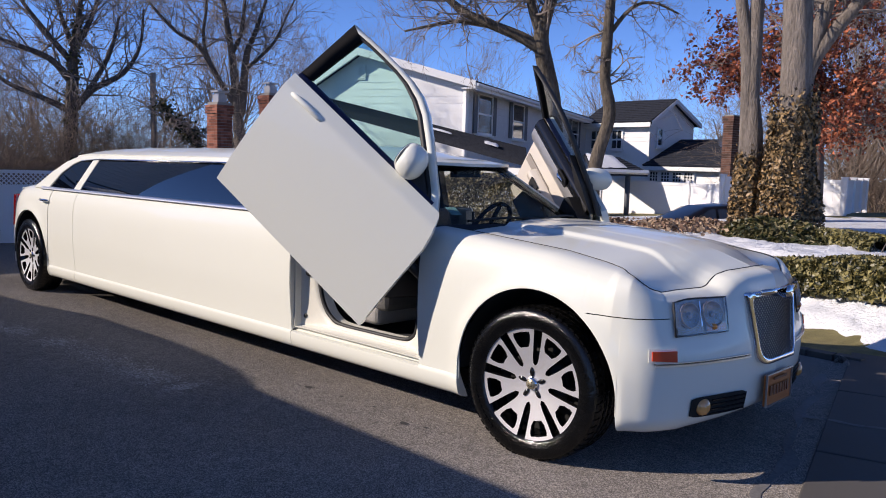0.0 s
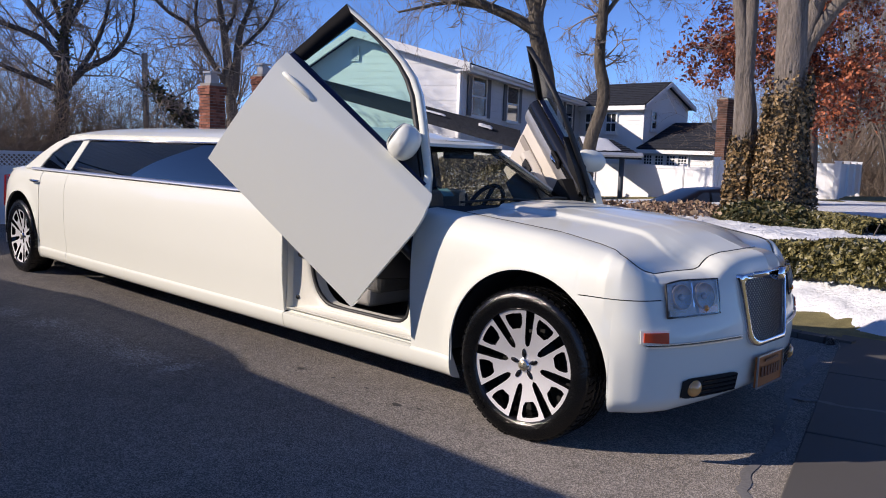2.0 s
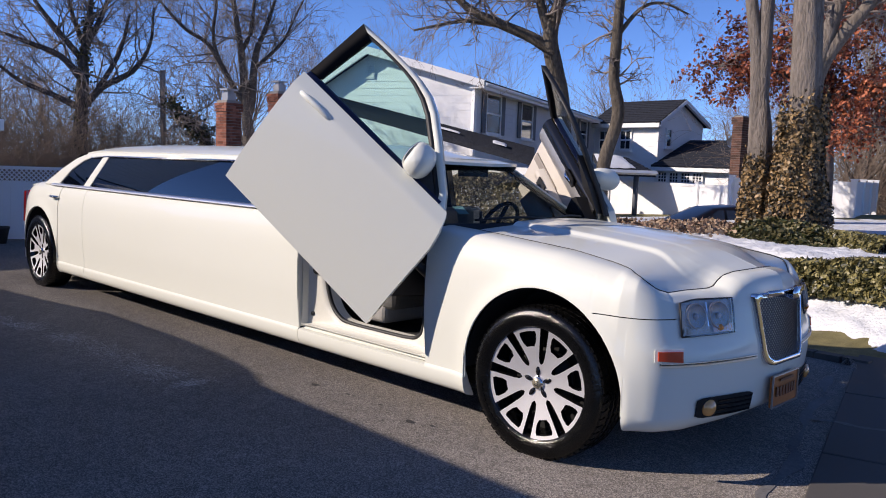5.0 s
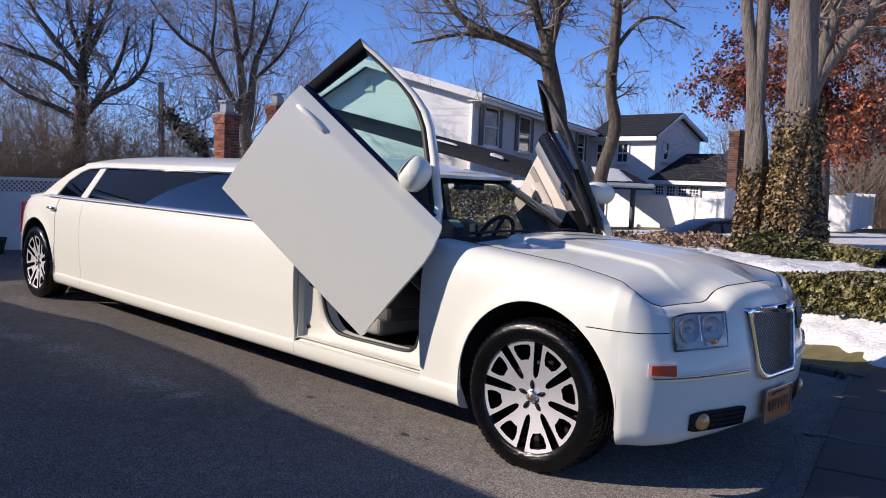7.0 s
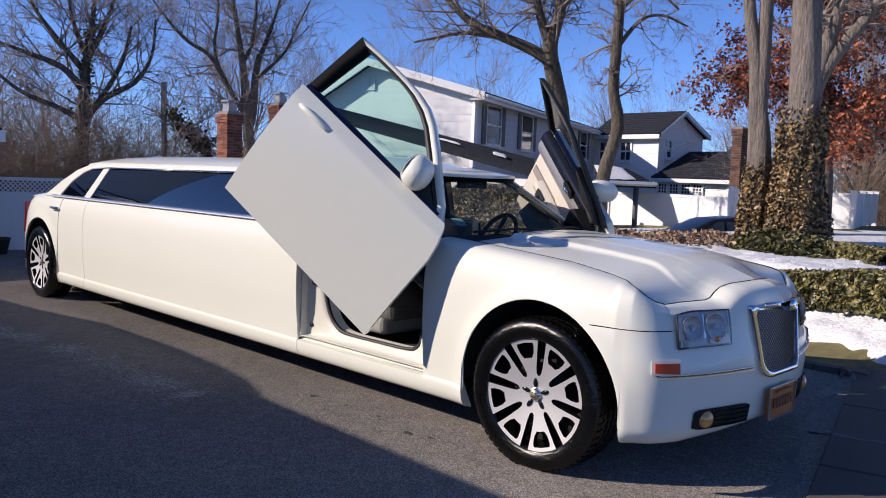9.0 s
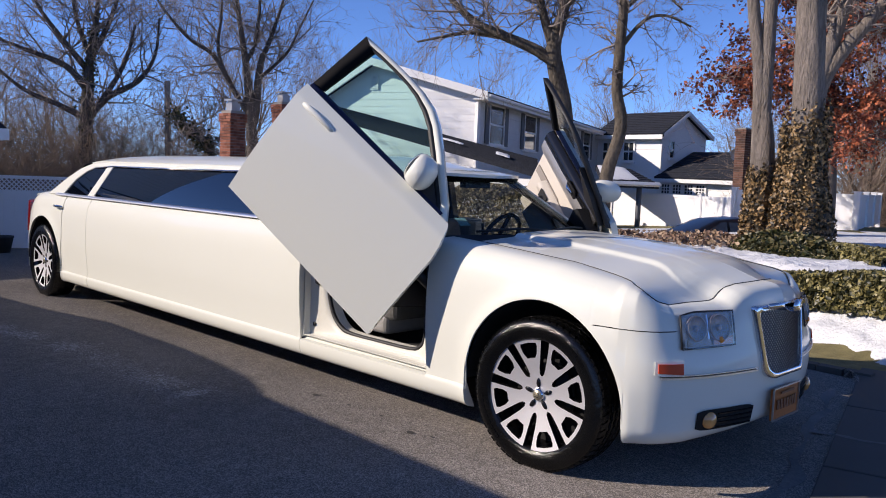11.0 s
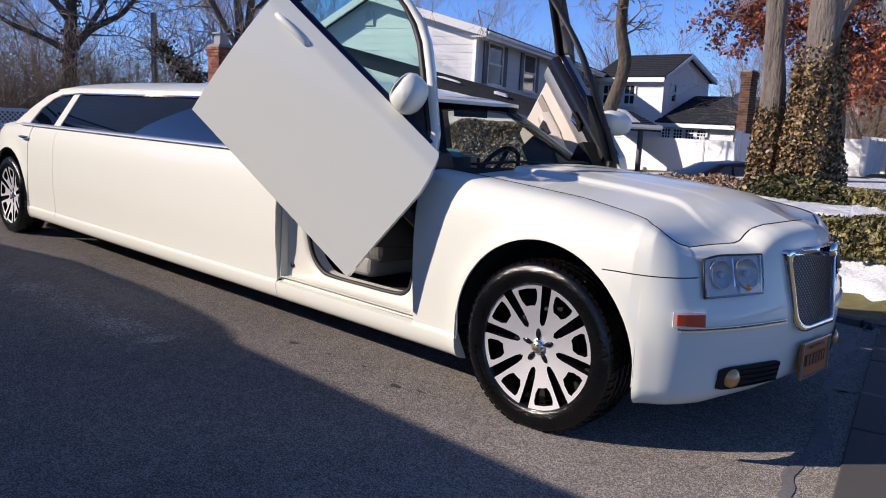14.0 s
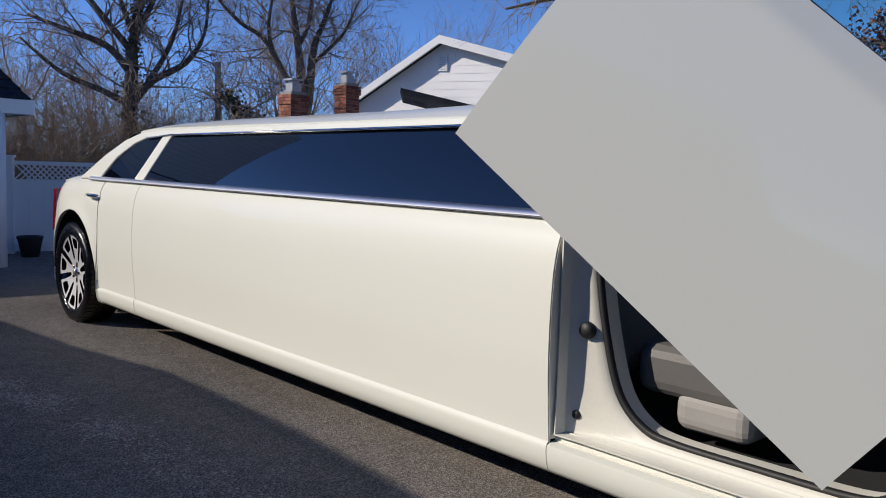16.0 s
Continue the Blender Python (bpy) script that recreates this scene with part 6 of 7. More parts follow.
# ---- fences ----
def vinyl_fence(name, pts, z0, height, lattice, step=1.9):
    fence = thing(name, "white vinyl panel fence" + (" with lattice top" if lattice else ""), "fence", at=(*pts[0], 0))
    for a, b in zip(pts[:-1], pts[1:]):
        a, b = Vector((*a, 0)), Vector((*b, 0))
        n = max(1, round((b - a).length / step))
        d = (b - a) / n
        u = d.normalized()
        o = Vector((u.y, -u.x, 0))
        for k in range(n + 1):
            q = a + d * k - fence.location
            post = link_mesh("post", *moved(join(box(-0.065, 0.065, -0.065, 0.065, z0 - 0.1, z0 + height + 0.04), box(-0.08, 0.08, -0.08, 0.08, z0 + height + 0.04, z0 + height + 0.07)), Matrix.Translation(q) @ Matrix.Rotation(math.atan2(u.y, u.x), 4, "Z")), M_VINYL, fence, smooth=False)
            if k == n:
                break
            length = d.length - 0.13
            base = Matrix.Translation(q + u * 0.065) @ Matrix.Rotation(math.atan2(u.y, u.x), 4, "Z")
            top = z0 + height - (0.30 if lattice else 0.06)
            boards = max(2, int(length / 0.17))
            for i in range(boards):
                link_mesh("board", *moved(box(length * i / boards + 0.0006, length * (i + 1) / boards - 0.0006, -0.014, 0.014, z0 + 0.08, top), base), M_VINYL, fence, smooth=False)
            rails = [box(0, length, -0.03, 0.03, z0 + 0.03, z0 + 0.13), box(0, length, -0.03, 0.03, top - 0.02, top + 0.06)]
            if lattice:
                rails.append(box(0, length, -0.03, 0.03, z0 + height - 0.05, z0 + height))
                lt = ([], [])
                for i in range(-5, int(length / 0.07) + 5):
                    for sg in (-1, 1):
                        x0 = i * 0.07
                        x1 = x0 + sg * 0.20
                        if min(x0, x1) < 0.0 or max(x0, x1) > length:
                            continue
                        lt = join(lt, tube([(x0, 0.006 * sg, top + 0.05), (x1, 0.006 * sg, z0 + height - 0.04)], 0.010, 4, False))
                link_mesh("lattice", *moved(lt, base), M_VINYL, fence, smooth=False)["kind"] = "stuff"
            for rail in rails:
                link_mesh("rail", *moved(rail, base), M_VINYL, fence, smooth=False)
    return fence


vinyl_fence("fence", [(-11.85, 0.87), (-10.32, 4.39), (-9.30, 7.97)], 0.0, 1.20, True)
vinyl_fence("fence", [(-11.74, 18.5), (-8.54, 18.06), (-7.3, 17.5)], 0.12, 1.08, False, 2.3)
vinyl_fence("fence", [(-7.3, 17.5), (-4.31, 17.64), (-5.89, 24.48)], 0.50, 0.92, False, 2.3)
for x, y in ((-11.70, 0.63),):
    pot = lathe([(0.0, 0.0), (0.10, 0.0), (0.145, 0.22), (0.155, 0.23), (0.155, 0.26), (0.135, 0.26), (0.125, 0.22), (0.0, 0.20)], 24)
    tagged(link_mesh("flower_pot", *[([(a, c, b) for a, b, c in pot[0]]), pot[1]], M_POT), "empty dark clay flower pot by the fence", "flower pot").location = (x + 0.35, y + 0.35, 0.0)


# ---- unseen block beside and behind the camera, added to shade the drive ----
def shade_block():
    h = thing("house", "unseen low dark-sided block beside the drive, shaped to shade the asphalt", "garage")
    # top edge shaped to cast the drive's shadow outline; walls and windows are invented
    prof = [(-14.34, 1.6), (-10.48, 1.987), (-9.36, 2.1), (-8.41, 2.187), (-7.58, 2.327), (-6.24, 2.34), (-5.40, 2.307), (-5.01, 2.273), (-4.44, 2.16), (-2.24, 2.12), (-0.84, 2.12), (0.70, 2.0), (0.70, 0), (-14.34, 0)]
    v = [(x, -3.6, z) for x, z in prof] + [(x, -15.6, z) for x, z in prof]
    n = len(prof)
    f = [tuple(range(n)), tuple(reversed(range(n, 2 * n)))] + [(i, i + n, (i + 1) % n + n, (i + 1) % n) for i in range(n)]
    link_mesh("wall", v, f, M_DARKSIDING, h, smooth=False)
    for i in range(len(prof) - 3):
        (xa, za), (xb, zb) = prof[i], prof[i + 1]
        link_mesh("roof", *slab([(xa, -3.62), (xb, -3.62), (xb, -15.8), (xa, -15.8)], 0.03, lambda x, y, d: (x, y, za + (zb - za) * (x - xa) / (xb - xa) + 0.004 + d)), M_SHINGLE, h, smooth=False)
    for x in (-12, -9, -6, -3):
        house_window(h, Vector((x, -3.6, 0)), Vector((-1, 0, 0)), Vector((0, 1, 0)), 0, 1.15, 0.8, 0.8, shutters=False)
    return h


shade_block()


def corner_house():
    h = thing("house", "white house corner with a low snowy porch roof", "house")
    wall_block("wall", [(-13.3, 0.30), (-13.3, -3.0), (-22, -3.0), (-22, 0.30)], -0.3, 5.2, h)
    clapboards(h, (-13.3, -3.0), (-13.3, 0.30), -0.1, 5.2, 0.13)
    link_mesh("corner_board", *box(-13.32, -13.22, 0.18, 0.34, 0, 5.2), M_TRIM, h, smooth=False)
    roof_plane("porch_roof", [(-12.0, -3.2, 1.86), (-12.0, 0.74, 1.86), (-13.3, 0.50, 2.55), (-13.3, -3.2, 2.55)], h, courses=6)
    link_mesh("fascia", *join(box(-12.06, -11.98, -3.2, 0.78, 1.70, 1.86), box(-13.3, -12.0, 0.70, 0.78, 1.70, 1.86)), M_TRIM, h, smooth=False)
    link_mesh("soffit", *box(-13.3, -12.02, -3.2, 0.74, 1.70, 1.74), M_TRIM, h, smooth=False)
    link_mesh("column", *tube([(-12.06, 0.40, -0.3), (-12.06, 0.40, 1.72)], 0.09, 12), M_TRIM, h)
    h.location = (1.63, -0.01, 0)
    h.scale = (1, 1, 1.016)
    return h


corner_house()
snow_patch("roof_snow", [(-10.62, -2.91, 2.09), (-10.62, 0.24, 2.09), (-11.32, 0.24, 2.47), (-11.32, -2.91, 2.47)], 10, 0.05, "snow patch on the porch roof", 8)


# ---- pole ----
pole = link_mesh("utility_pole", *tube([(-21.00, 8.56, -1.19), (-21.05, 8.50, 3.98)], [0.095, 0.085], 12), M_POLE)
tagged(pole, "weathered bare wooden utility pole", "pole")


# ---- trees ----
def tree_mesh(seed, height, radius, spread=0.6, levels=5, kids=(5, 4, 4, 3), bare=0.35, min_r=0.006, bend=0.16, twigs=1.0):
    """A bare crown of tapered limbs."""
    rng = random.Random(seed)
    stem, crown = ([], []), ([], [])

    def add(points, radii, sides):
        v, f = tube(points, radii, sides, False)
        vs, fs = stem if sides > 5 else crown
        o = len(vs)
        vs.extend(v)
        fs.extend(tuple(i + o for i in q) for q in f)

    def limb(p, d, length, r, level):
        n = 6 if level < 2 else 4
        pts, rad = [p], [r]
        q, w = p.copy(), d.normalized()
        tip = max(min_r * 0.6, r * (0.35 if level else 0.42))
        for k in range(n):
            jit = Vector((rng.gauss(0, 1), rng.gauss(0, 1), rng.gauss(0, 0.6))) * bend * (0.5 if level == 0 else 1)
            w = (w + jit * 0.55 + Vector((0, 0, 0.10 if level else 0.0))).normalized()
            q = q + w * (length / n)
            pts.append(q.copy())
            rad.append(r + (tip - r) * (k + 1) / n)
        add(pts, rad, (8, 6, 5, 4, 3, 3)[level])
        if level >= levels:
            return
        count = kids[min(level, len(kids) - 1)]
        for c in range(count):
            t = (bare if level == 0 else 0.25) + (1 - (bare if level == 0 else 0.25)) * (c + rng.random() * 0.8) / count
            i = min(n - 1, int(t * n))
            at = pts[i].lerp(pts[i + 1], t * n - i)
            ax = (pts[i + 1] - pts[i]).normalized()
            side = ax.orthogonal().normalized()
            side = Matrix.Rotation(rng.random() * 6.283 + c * 2.4, 3, ax) @ side
            ang = spread * (0.7 + 0.6 * rng.random())
            nd = ax * math.cos(ang) + side * math.sin(ang)
            rr = max(min_r, (r + (tip - r) * t) * (0.55 + 0.2 * rng.random()))
            limb(at, nd, length * (0.52 + 0.25 * rng.random()) * (1.05 - 0.3 * t if level == 0 else 1), rr, level + 1)

    limb(Vector((0, 0, -0.3)), Vector((rng.gauss(0, 0.04), rng.gauss(0, 0.04), 1)), height * 0.62, radius, 0)
    return stem, crown


TREES = []
for k, (sd, hh, rr, sp) in enumerate(((11, 11, 0.20, 0.62), (23, 13, 0.22, 0.5), (37, 10, 0.16, 0.7), (51, 12, 0.18, 0.55), (77, 9, 0.13, 0.6))):
    pair = []
    for nm, (v, f) in zip(("trunk", "crown"), tree_mesh(sd, hh, rr, sp, 5, (6, 4, 4, 3, 2), 0.20, 0.007)):
        me = bpy.data.meshes.new(nm)
        me.from_pydata(v, [], f)
        me.materials.append(M_BARKDARK if nm == "trunk" else M_TWIG)
        me.shade_smooth()
        pair.append(me)
    TREES.append(pair)


def bare_tree(k, x, y, z, size, turn, label, group="bare trees behind the houses"):
    t = thing("tree", label, "tree", group, at=(x, y, z))
    t.scale, t.rotation_euler = (size, size, size), (0, 0, radians(turn))
    for nm, me in zip(("trunk", "crown"), TREES[k]):
        new(nm, me).parent = t
    return t


FAR = "leafless dark-limbed winter tree behind the houses"
for i, (k, x, y, sz, tn) in enumerate((
    (3, -30, 15.5, 0.8, 70), (4, -31, 6.2, 0.7, 200), (3, -34.5, 20.5, 0.9, 250),
    (0, -40, 26, 1.0, 300), (1, -38, 33, 0.9, 40), (2, -42, 13, 0.9, 90), (4, -28, -1.0, 0.9, 140), (3, -38, 40, 1.0, 15),
    (0, -32, 50, 1.0, 77), (2, -25, 54, 1.0, 160), (3, -18, 52, 0.9, 260), (1, -12, 48, 0.85, 31), (4, -19, 45, 1.0, 280), (2, -7, 46, 1.0, 120), (0, -2, 43, 0.9, 190), (3, 2, 40, 0.9, 66),
    (4, -10, 42, 1.0, 18), (2, -25, 46, 1.0, 350),
    (2, -9, 36, 0.75, 44), (4, -6.5, 33, 0.75, 200), (0, -4, 34, 0.7, 77), (2, -2, 31, 0.7, 150), (4, 0.5, 33, 0.75, 260), (3, -12.5, 40, 0.75, 5), (0, -15, 43, 0.8, 120), (2, -17.5, 41, 0.8, 300), (4, 2.5, 30, 0.7, 20), (1, -7.5, 39, 0.7, 95),
    (3, -7.4, 27.5, 0.85, 40), (1, -5.6, 26.5, 0.8, 130), (4, -6.6, 30, 1.1, 210), (3, -4.4, 28.5, 0.9, 300), (1, -3.1, 27, 0.85, 75), (0, -5.2, 33, 1.0, 165), (3, -1.6, 29, 0.9, 20), (1, -8.4, 33, 0.9, 250), (4, -2.6, 32.5, 1.2, 110), (3, -6.0, 36, 1.0, 330), (1, -0.2, 31, 0.9, 190),
    (2, -29, 30, 0.8, 10), (4, -31, 24, 0.8, 70), (0, -28, 19.5, 0.75, 200), (2, -27, 35, 0.8, 240), (4, -33, 10, 0.8, 33), (3, -37, 8.5, 0.8, 150))):
    bare_tree(k, x, y, -1.4, sz, tn, FAR)


def leaf_cloud(count, sample, size, rng, flat=0.5):
    """Small folded leaves; sample(rng) gives place and outward direction."""
    vs, fs = [], []
    for k in range(count):
        p, d = sample(rng)
        a = Vector((rng.gauss(0, 1), rng.gauss(0, 1), rng.gauss(0, 1)))
        n = (d.normalized() * flat + a.normalized() * (1 - flat)).normalized()
        u = n.orthogonal().normalized()
        u = Matrix.Rotation(rng.random() * 6.28, 3, n) @ u
        w = n.cross(u)
        s = size * (0.6 + 0.8 * rng.random())
        o = len(vs)
        vs += [tuple(p - u * s), tuple(p + w * s * 0.62 + n * s * 0.25), tuple(p + u * s), tuple(p - w * s * 0.62 + n * s * 0.25)]
        fs += [(o, o + 1, o + 2), (o, o + 2, o + 3)]
    return vs, fs


def single_tree(name, label, paths, material, twigs=None):
    """A tree with set main limbs, each a path of (x, y, z, radius), and twigs grown from them."""
    t = thing(name, label, "tree", at=paths[0][0][:3])
    o = Vector(paths[0][0][:3])
    rng = random.Random(len(label))
    vf = ([], [])
    twig_v, twig_f = [], []
    size = 1.0 if twigs is None else twigs
    for path in paths:
        pts = smoothed([p[:3] for p in path], 4)
        rad = [table(i / (len(pts) - 1), [(j / (len(path) - 1), path[j][3]) for j in range(len(path))]) for i in range(len(pts))]
        vf = join(vf, tube([tuple(p - o) for p in pts], rad, 12))
        for i in range(2, len(pts)):
            if rad[i] < 0.13 or i > len(pts) * 0.55:
                for c in range(2 if twigs is None else 1 + i % 2):
                    ahead = (pts[i] - pts[i - 1]).normalized()
                    d = (Vector((rng.gauss(0, 1), rng.gauss(0, 1), rng.gauss(0.25, 0.8))).normalized() + ahead * (0.0 if twigs is None else 0.7)).normalized()
                    grow_twig(twig_v, twig_f, pts[i] - o, d, (0.5 + rng.random() * 1.3) * size, min(0.035, rad[i] * 0.4), 0, rng)
    link_mesh("trunk", *vf, material, t)
    link_mesh("crown", twig_v, twig_f, M_TWIG, t)
    if "ivy on its limbs" in label:
        spots = []
        for path in paths[:1]:
            for q in smoothed([p[:3] for p in path[:5]], 12):
                spots.append(q - o)

        def sample(g):
            d = Vector((g.gauss(0, 1), g.gauss(0, 1), g.gauss(0, 1)))
            return spots[g.randrange(len(spots))] + d * 0.13, d
        link_mesh("ivy", *leaf_cloud(1500, sample, 0.05, rng, 0.3), M_LEAF, t, "climbing ivy")
    return t


def grow_twig(vs, fs, p, d, length, r, level, rng):
    pts, q, w = [p], p.copy(), d
    for k in range(4):
        w = (w + Vector((rng.gauss(0, 1), rng.gauss(0, 1), rng.gauss(0.1, 0.8))) * 0.22).normalized()
        q = q + w * (length / 4)
        pts.append(q.copy())
    v, f = tube(pts, [r * (1 - 0.2 * k) for k in range(5)], 4 if level < 1 else 3, False)
    o = len(vs)
    vs.extend(v)
    fs.extend(tuple(i + o for i in g) for g in f)
    if level < 3:
        for c in range(4 if level < 2 else 3):
            i = 1 + rng.randrange(4)
            ax = (pts[i] - pts[i - 1]).normalized()
            sd = Vector((rng.gauss(0, 1), rng.gauss(0, 1), rng.gauss(0, 1))).cross(ax).normalized()
            grow_twig(vs, fs, pts[i], (ax * 0.75 + sd * 0.7).normalized(), length * 0.55, max(0.0035, r * 0.55), level + 1, rng)


single_tree("tree", "broad forked bare tree with ivy on its limbs", [
    [(-22.56, 6.6, 0.83, 0.23), (-22.53, 6.66, 2.17, 0.20), (-22.51, 6.73, 3.58, 0.17), (-22.49, 6.77, 4.48, 0.12), (-22.43, 6.93, 5.64, 0.08), (-22.39, 7.02, 6.95, 0.04)],
    [(-22.51, 6.73, 3.58, 0.12), (-22.73, 6.16, 4.26, 0.09), (-23.07, 5.19, 4.62, 0.06), (-23.32, 4.38, 4.89, 0.035)],
    [(-22.52, 6.69, 2.75, 0.11), (-22.78, 6.0, 3.1, 0.08), (-23.10, 5.1, 3.5, 0.06), (-23.4, 4.2, 4.3, 0.03)],
    [(-22.52, 6.69, 2.75, 0.13), (-22.3, 7.23, 3.43, 0.10), (-21.96, 8.02, 3.98, 0.08), (-21.75, 8.45, 4.81, 0.05), (-21.71, 8.55, 5.9, 0.03)],
    [(-22.5, 6.75, 4.15, 0.10), (-22.81, 5.95, 5.2, 0.07), (-22.98, 5.47, 5.94, 0.05), (-23.07, 5.19, 6.84, 0.03)],
    [(-22.49, 6.77, 4.48, 0.10), (-22.31, 7.22, 5.51, 0.07), (-22.19, 7.49, 6.37, 0.05), (-22.04, 7.84, 7.23, 0.03)],
    [(-22.49, 6.77, 4.6, 0.08), (-22.62, 6.45, 5.6, 0.06), (-22.7, 6.25, 6.9, 0.03)],
    [(-22.39, 7.02, 3.19, 0.09), (-22.12, 7.65, 4.44, 0.06), (-22.0, 7.93, 5.63, 0.04)]], M_BARKDARK, 1.3)
single_tree("tree", "dark many-stemmed bare tree behind the chimneys", [
    [(-27.70, 15.81, -1.40, 0.290), (-27.72, 15.67, 2.24, 0.251), (-27.74, 15.60, 2.83, 0.238), (-27.72, 15.47, 4.23, 0.198), (-27.69, 15.23, 5.83, 0.145), (-27.66, 15.04, 6.71, 0.119), (-27.58, 14.75, 8.02, 0.079), (-27.38, 14.38, 9.71, 0.040)],
    [(-27.70, 15.62, 3.31, 0.198), (-27.62, 15.70, 3.89, 0.185), (-27.47, 15.71, 5.17, 0.158), (-27.32, 15.77, 6.03, 0.132), (-27.12, 15.93, 6.61, 0.106), (-26.76, 16.14, 7.72, 0.066), (-26.34, 16.32, 9.06, 0.040)],
    [(-27.74, 15.52, 3.65, 0.132), (-27.88, 15.23, 4.10, 0.119), (-28.05, 14.84, 4.76, 0.106), (-28.32, 14.11, 6.01, 0.086), (-28.68, 13.29, 6.54, 0.066), (-28.94, 12.51, 7.35, 0.053), (-29.11, 11.76, 8.32, 0.033)],
    [(-27.69, 15.23, 5.83, 0.106), (-27.42, 15.47, 6.53, 0.092), (-27.24, 15.51, 7.43, 0.079), (-27.04, 15.44, 8.54, 0.053), (-26.84, 15.23, 9.80, 0.033)],
    [(-28.07, 14.80, 4.87, 0.092), (-28.20, 14.38, 5.75, 0.079), (-28.16, 14.22, 6.63, 0.066), (-27.94, 14.24, 7.74, 0.053), (-27.74, 13.99, 9.23, 0.033)],
    [(-27.47, 15.71, 5.17, 0.079), (-27.14, 16.13, 5.67, 0.073), (-26.68, 16.63, 6.40, 0.059), (-26.33, 16.91, 7.33, 0.046), (-25.84, 17.24, 8.48, 0.026)]], M_BARKDARK, 1.5)
single_tree("tree", "leaning dead trunk with ivy on its limbs", [
    [(-19.1, 9.4, -1.0, 0.11), (-19.34, 9.02, 1.85, 0.10), (-19.49, 8.74, 2.22, 0.09), (-19.66, 8.39, 2.63, 0.08), (-19.8, 8.07, 3.01, 0.05)]], M_BARKDARK)
single_tree("tree", "tall forked bare tree before the white house", [
    [(-9.92, 13.62, 1.01, 0.27), (-9.98, 13.58, 2.13, 0.25), (-10.06, 13.52, 3.24, 0.23), (-10.21, 13.41, 4.06, 0.21), (-10.31, 13.33, 4.78, 0.19), (-10.15, 13.46, 5.7, 0.14), (-10.07, 13.51, 7.05, 0.08)],
    [(-10.27, 13.36, 4.4, 0.15), (-10.67, 13.04, 4.71, 0.14), (-11.21, 12.59, 4.99, 0.12), (-11.79, 12.06, 5.32, 0.1), (-12.28, 11.59, 5.9, 0.07), (-12.68, 11.18, 6.69, 0.04)],
    [(-10.31, 13.33, 4.78, 0.14), (-10.5, 13.18, 5.42, 0.11), (-10.61, 13.09, 5.97, 0.09), (-10.75, 12.98, 6.78, 0.05)],
    [(-11.32, 12.49, 5.04, 0.07), (-11.94, 11.92, 5.07, 0.05), (-12.82, 11.03, 4.79, 0.025)],
    [(-10.15, 13.46, 5.7, 0.08), (-9.86, 13.67, 6.11, 0.06), (-9.55, 13.89, 6.65, 0.03)]], M_BARKBROWN, 1.15)
single_tree("tree", "slim crooked bare tree beside the white fence", [
    [(-8.04, 12.52, 0.33, 0.17), (-8.03, 12.53, 1.28, 0.15), (-7.98, 12.57, 1.84, 0.15), (-7.84, 12.68, 2.48, 0.14), (-7.82, 12.70, 2.91, 0.14), (-7.92, 12.62, 3.53, 0.12), (-7.92, 12.64, 4.33, 0.12), (-7.89, 12.67, 5.55, 0.10), (-7.90, 12.67, 7.36, 0.05)],
    [(-7.92, 12.64, 4.45, 0.06), (-7.54, 12.94, 5.06, 0.04), (-7.14, 13.19, 5.18, 0.03), (-6.67, 13.48, 4.94, 0.02)],
    [(-7.90, 12.66, 5.31, 0.06), (-7.37, 13.05, 5.79, 0.04), (-6.84, 13.37, 5.3, 0.02)]], M_BARKBROWN, 0.5)
single_tree("tree", "pale forked tree behind the ivy-clad trunks", [
    [(-3.73, 13.61, 0.53, 0.26), (-3.88, 13.55, 2.52, 0.22), (-3.89, 13.55, 3.45, 0.19), (-3.66, 13.63, 4.53, 0.14), (-3.5, 13.69, 5.21, 0.11), (-3.32, 13.76, 6.46, 0.06)],
    [(-3.88, 13.55, 3.4, 0.15), (-3.61, 13.65, 4.04, 0.14), (-2.96, 13.88, 5.01, 0.11), (-2.4, 14.05, 6.06, 0.06)]], M_BARK)


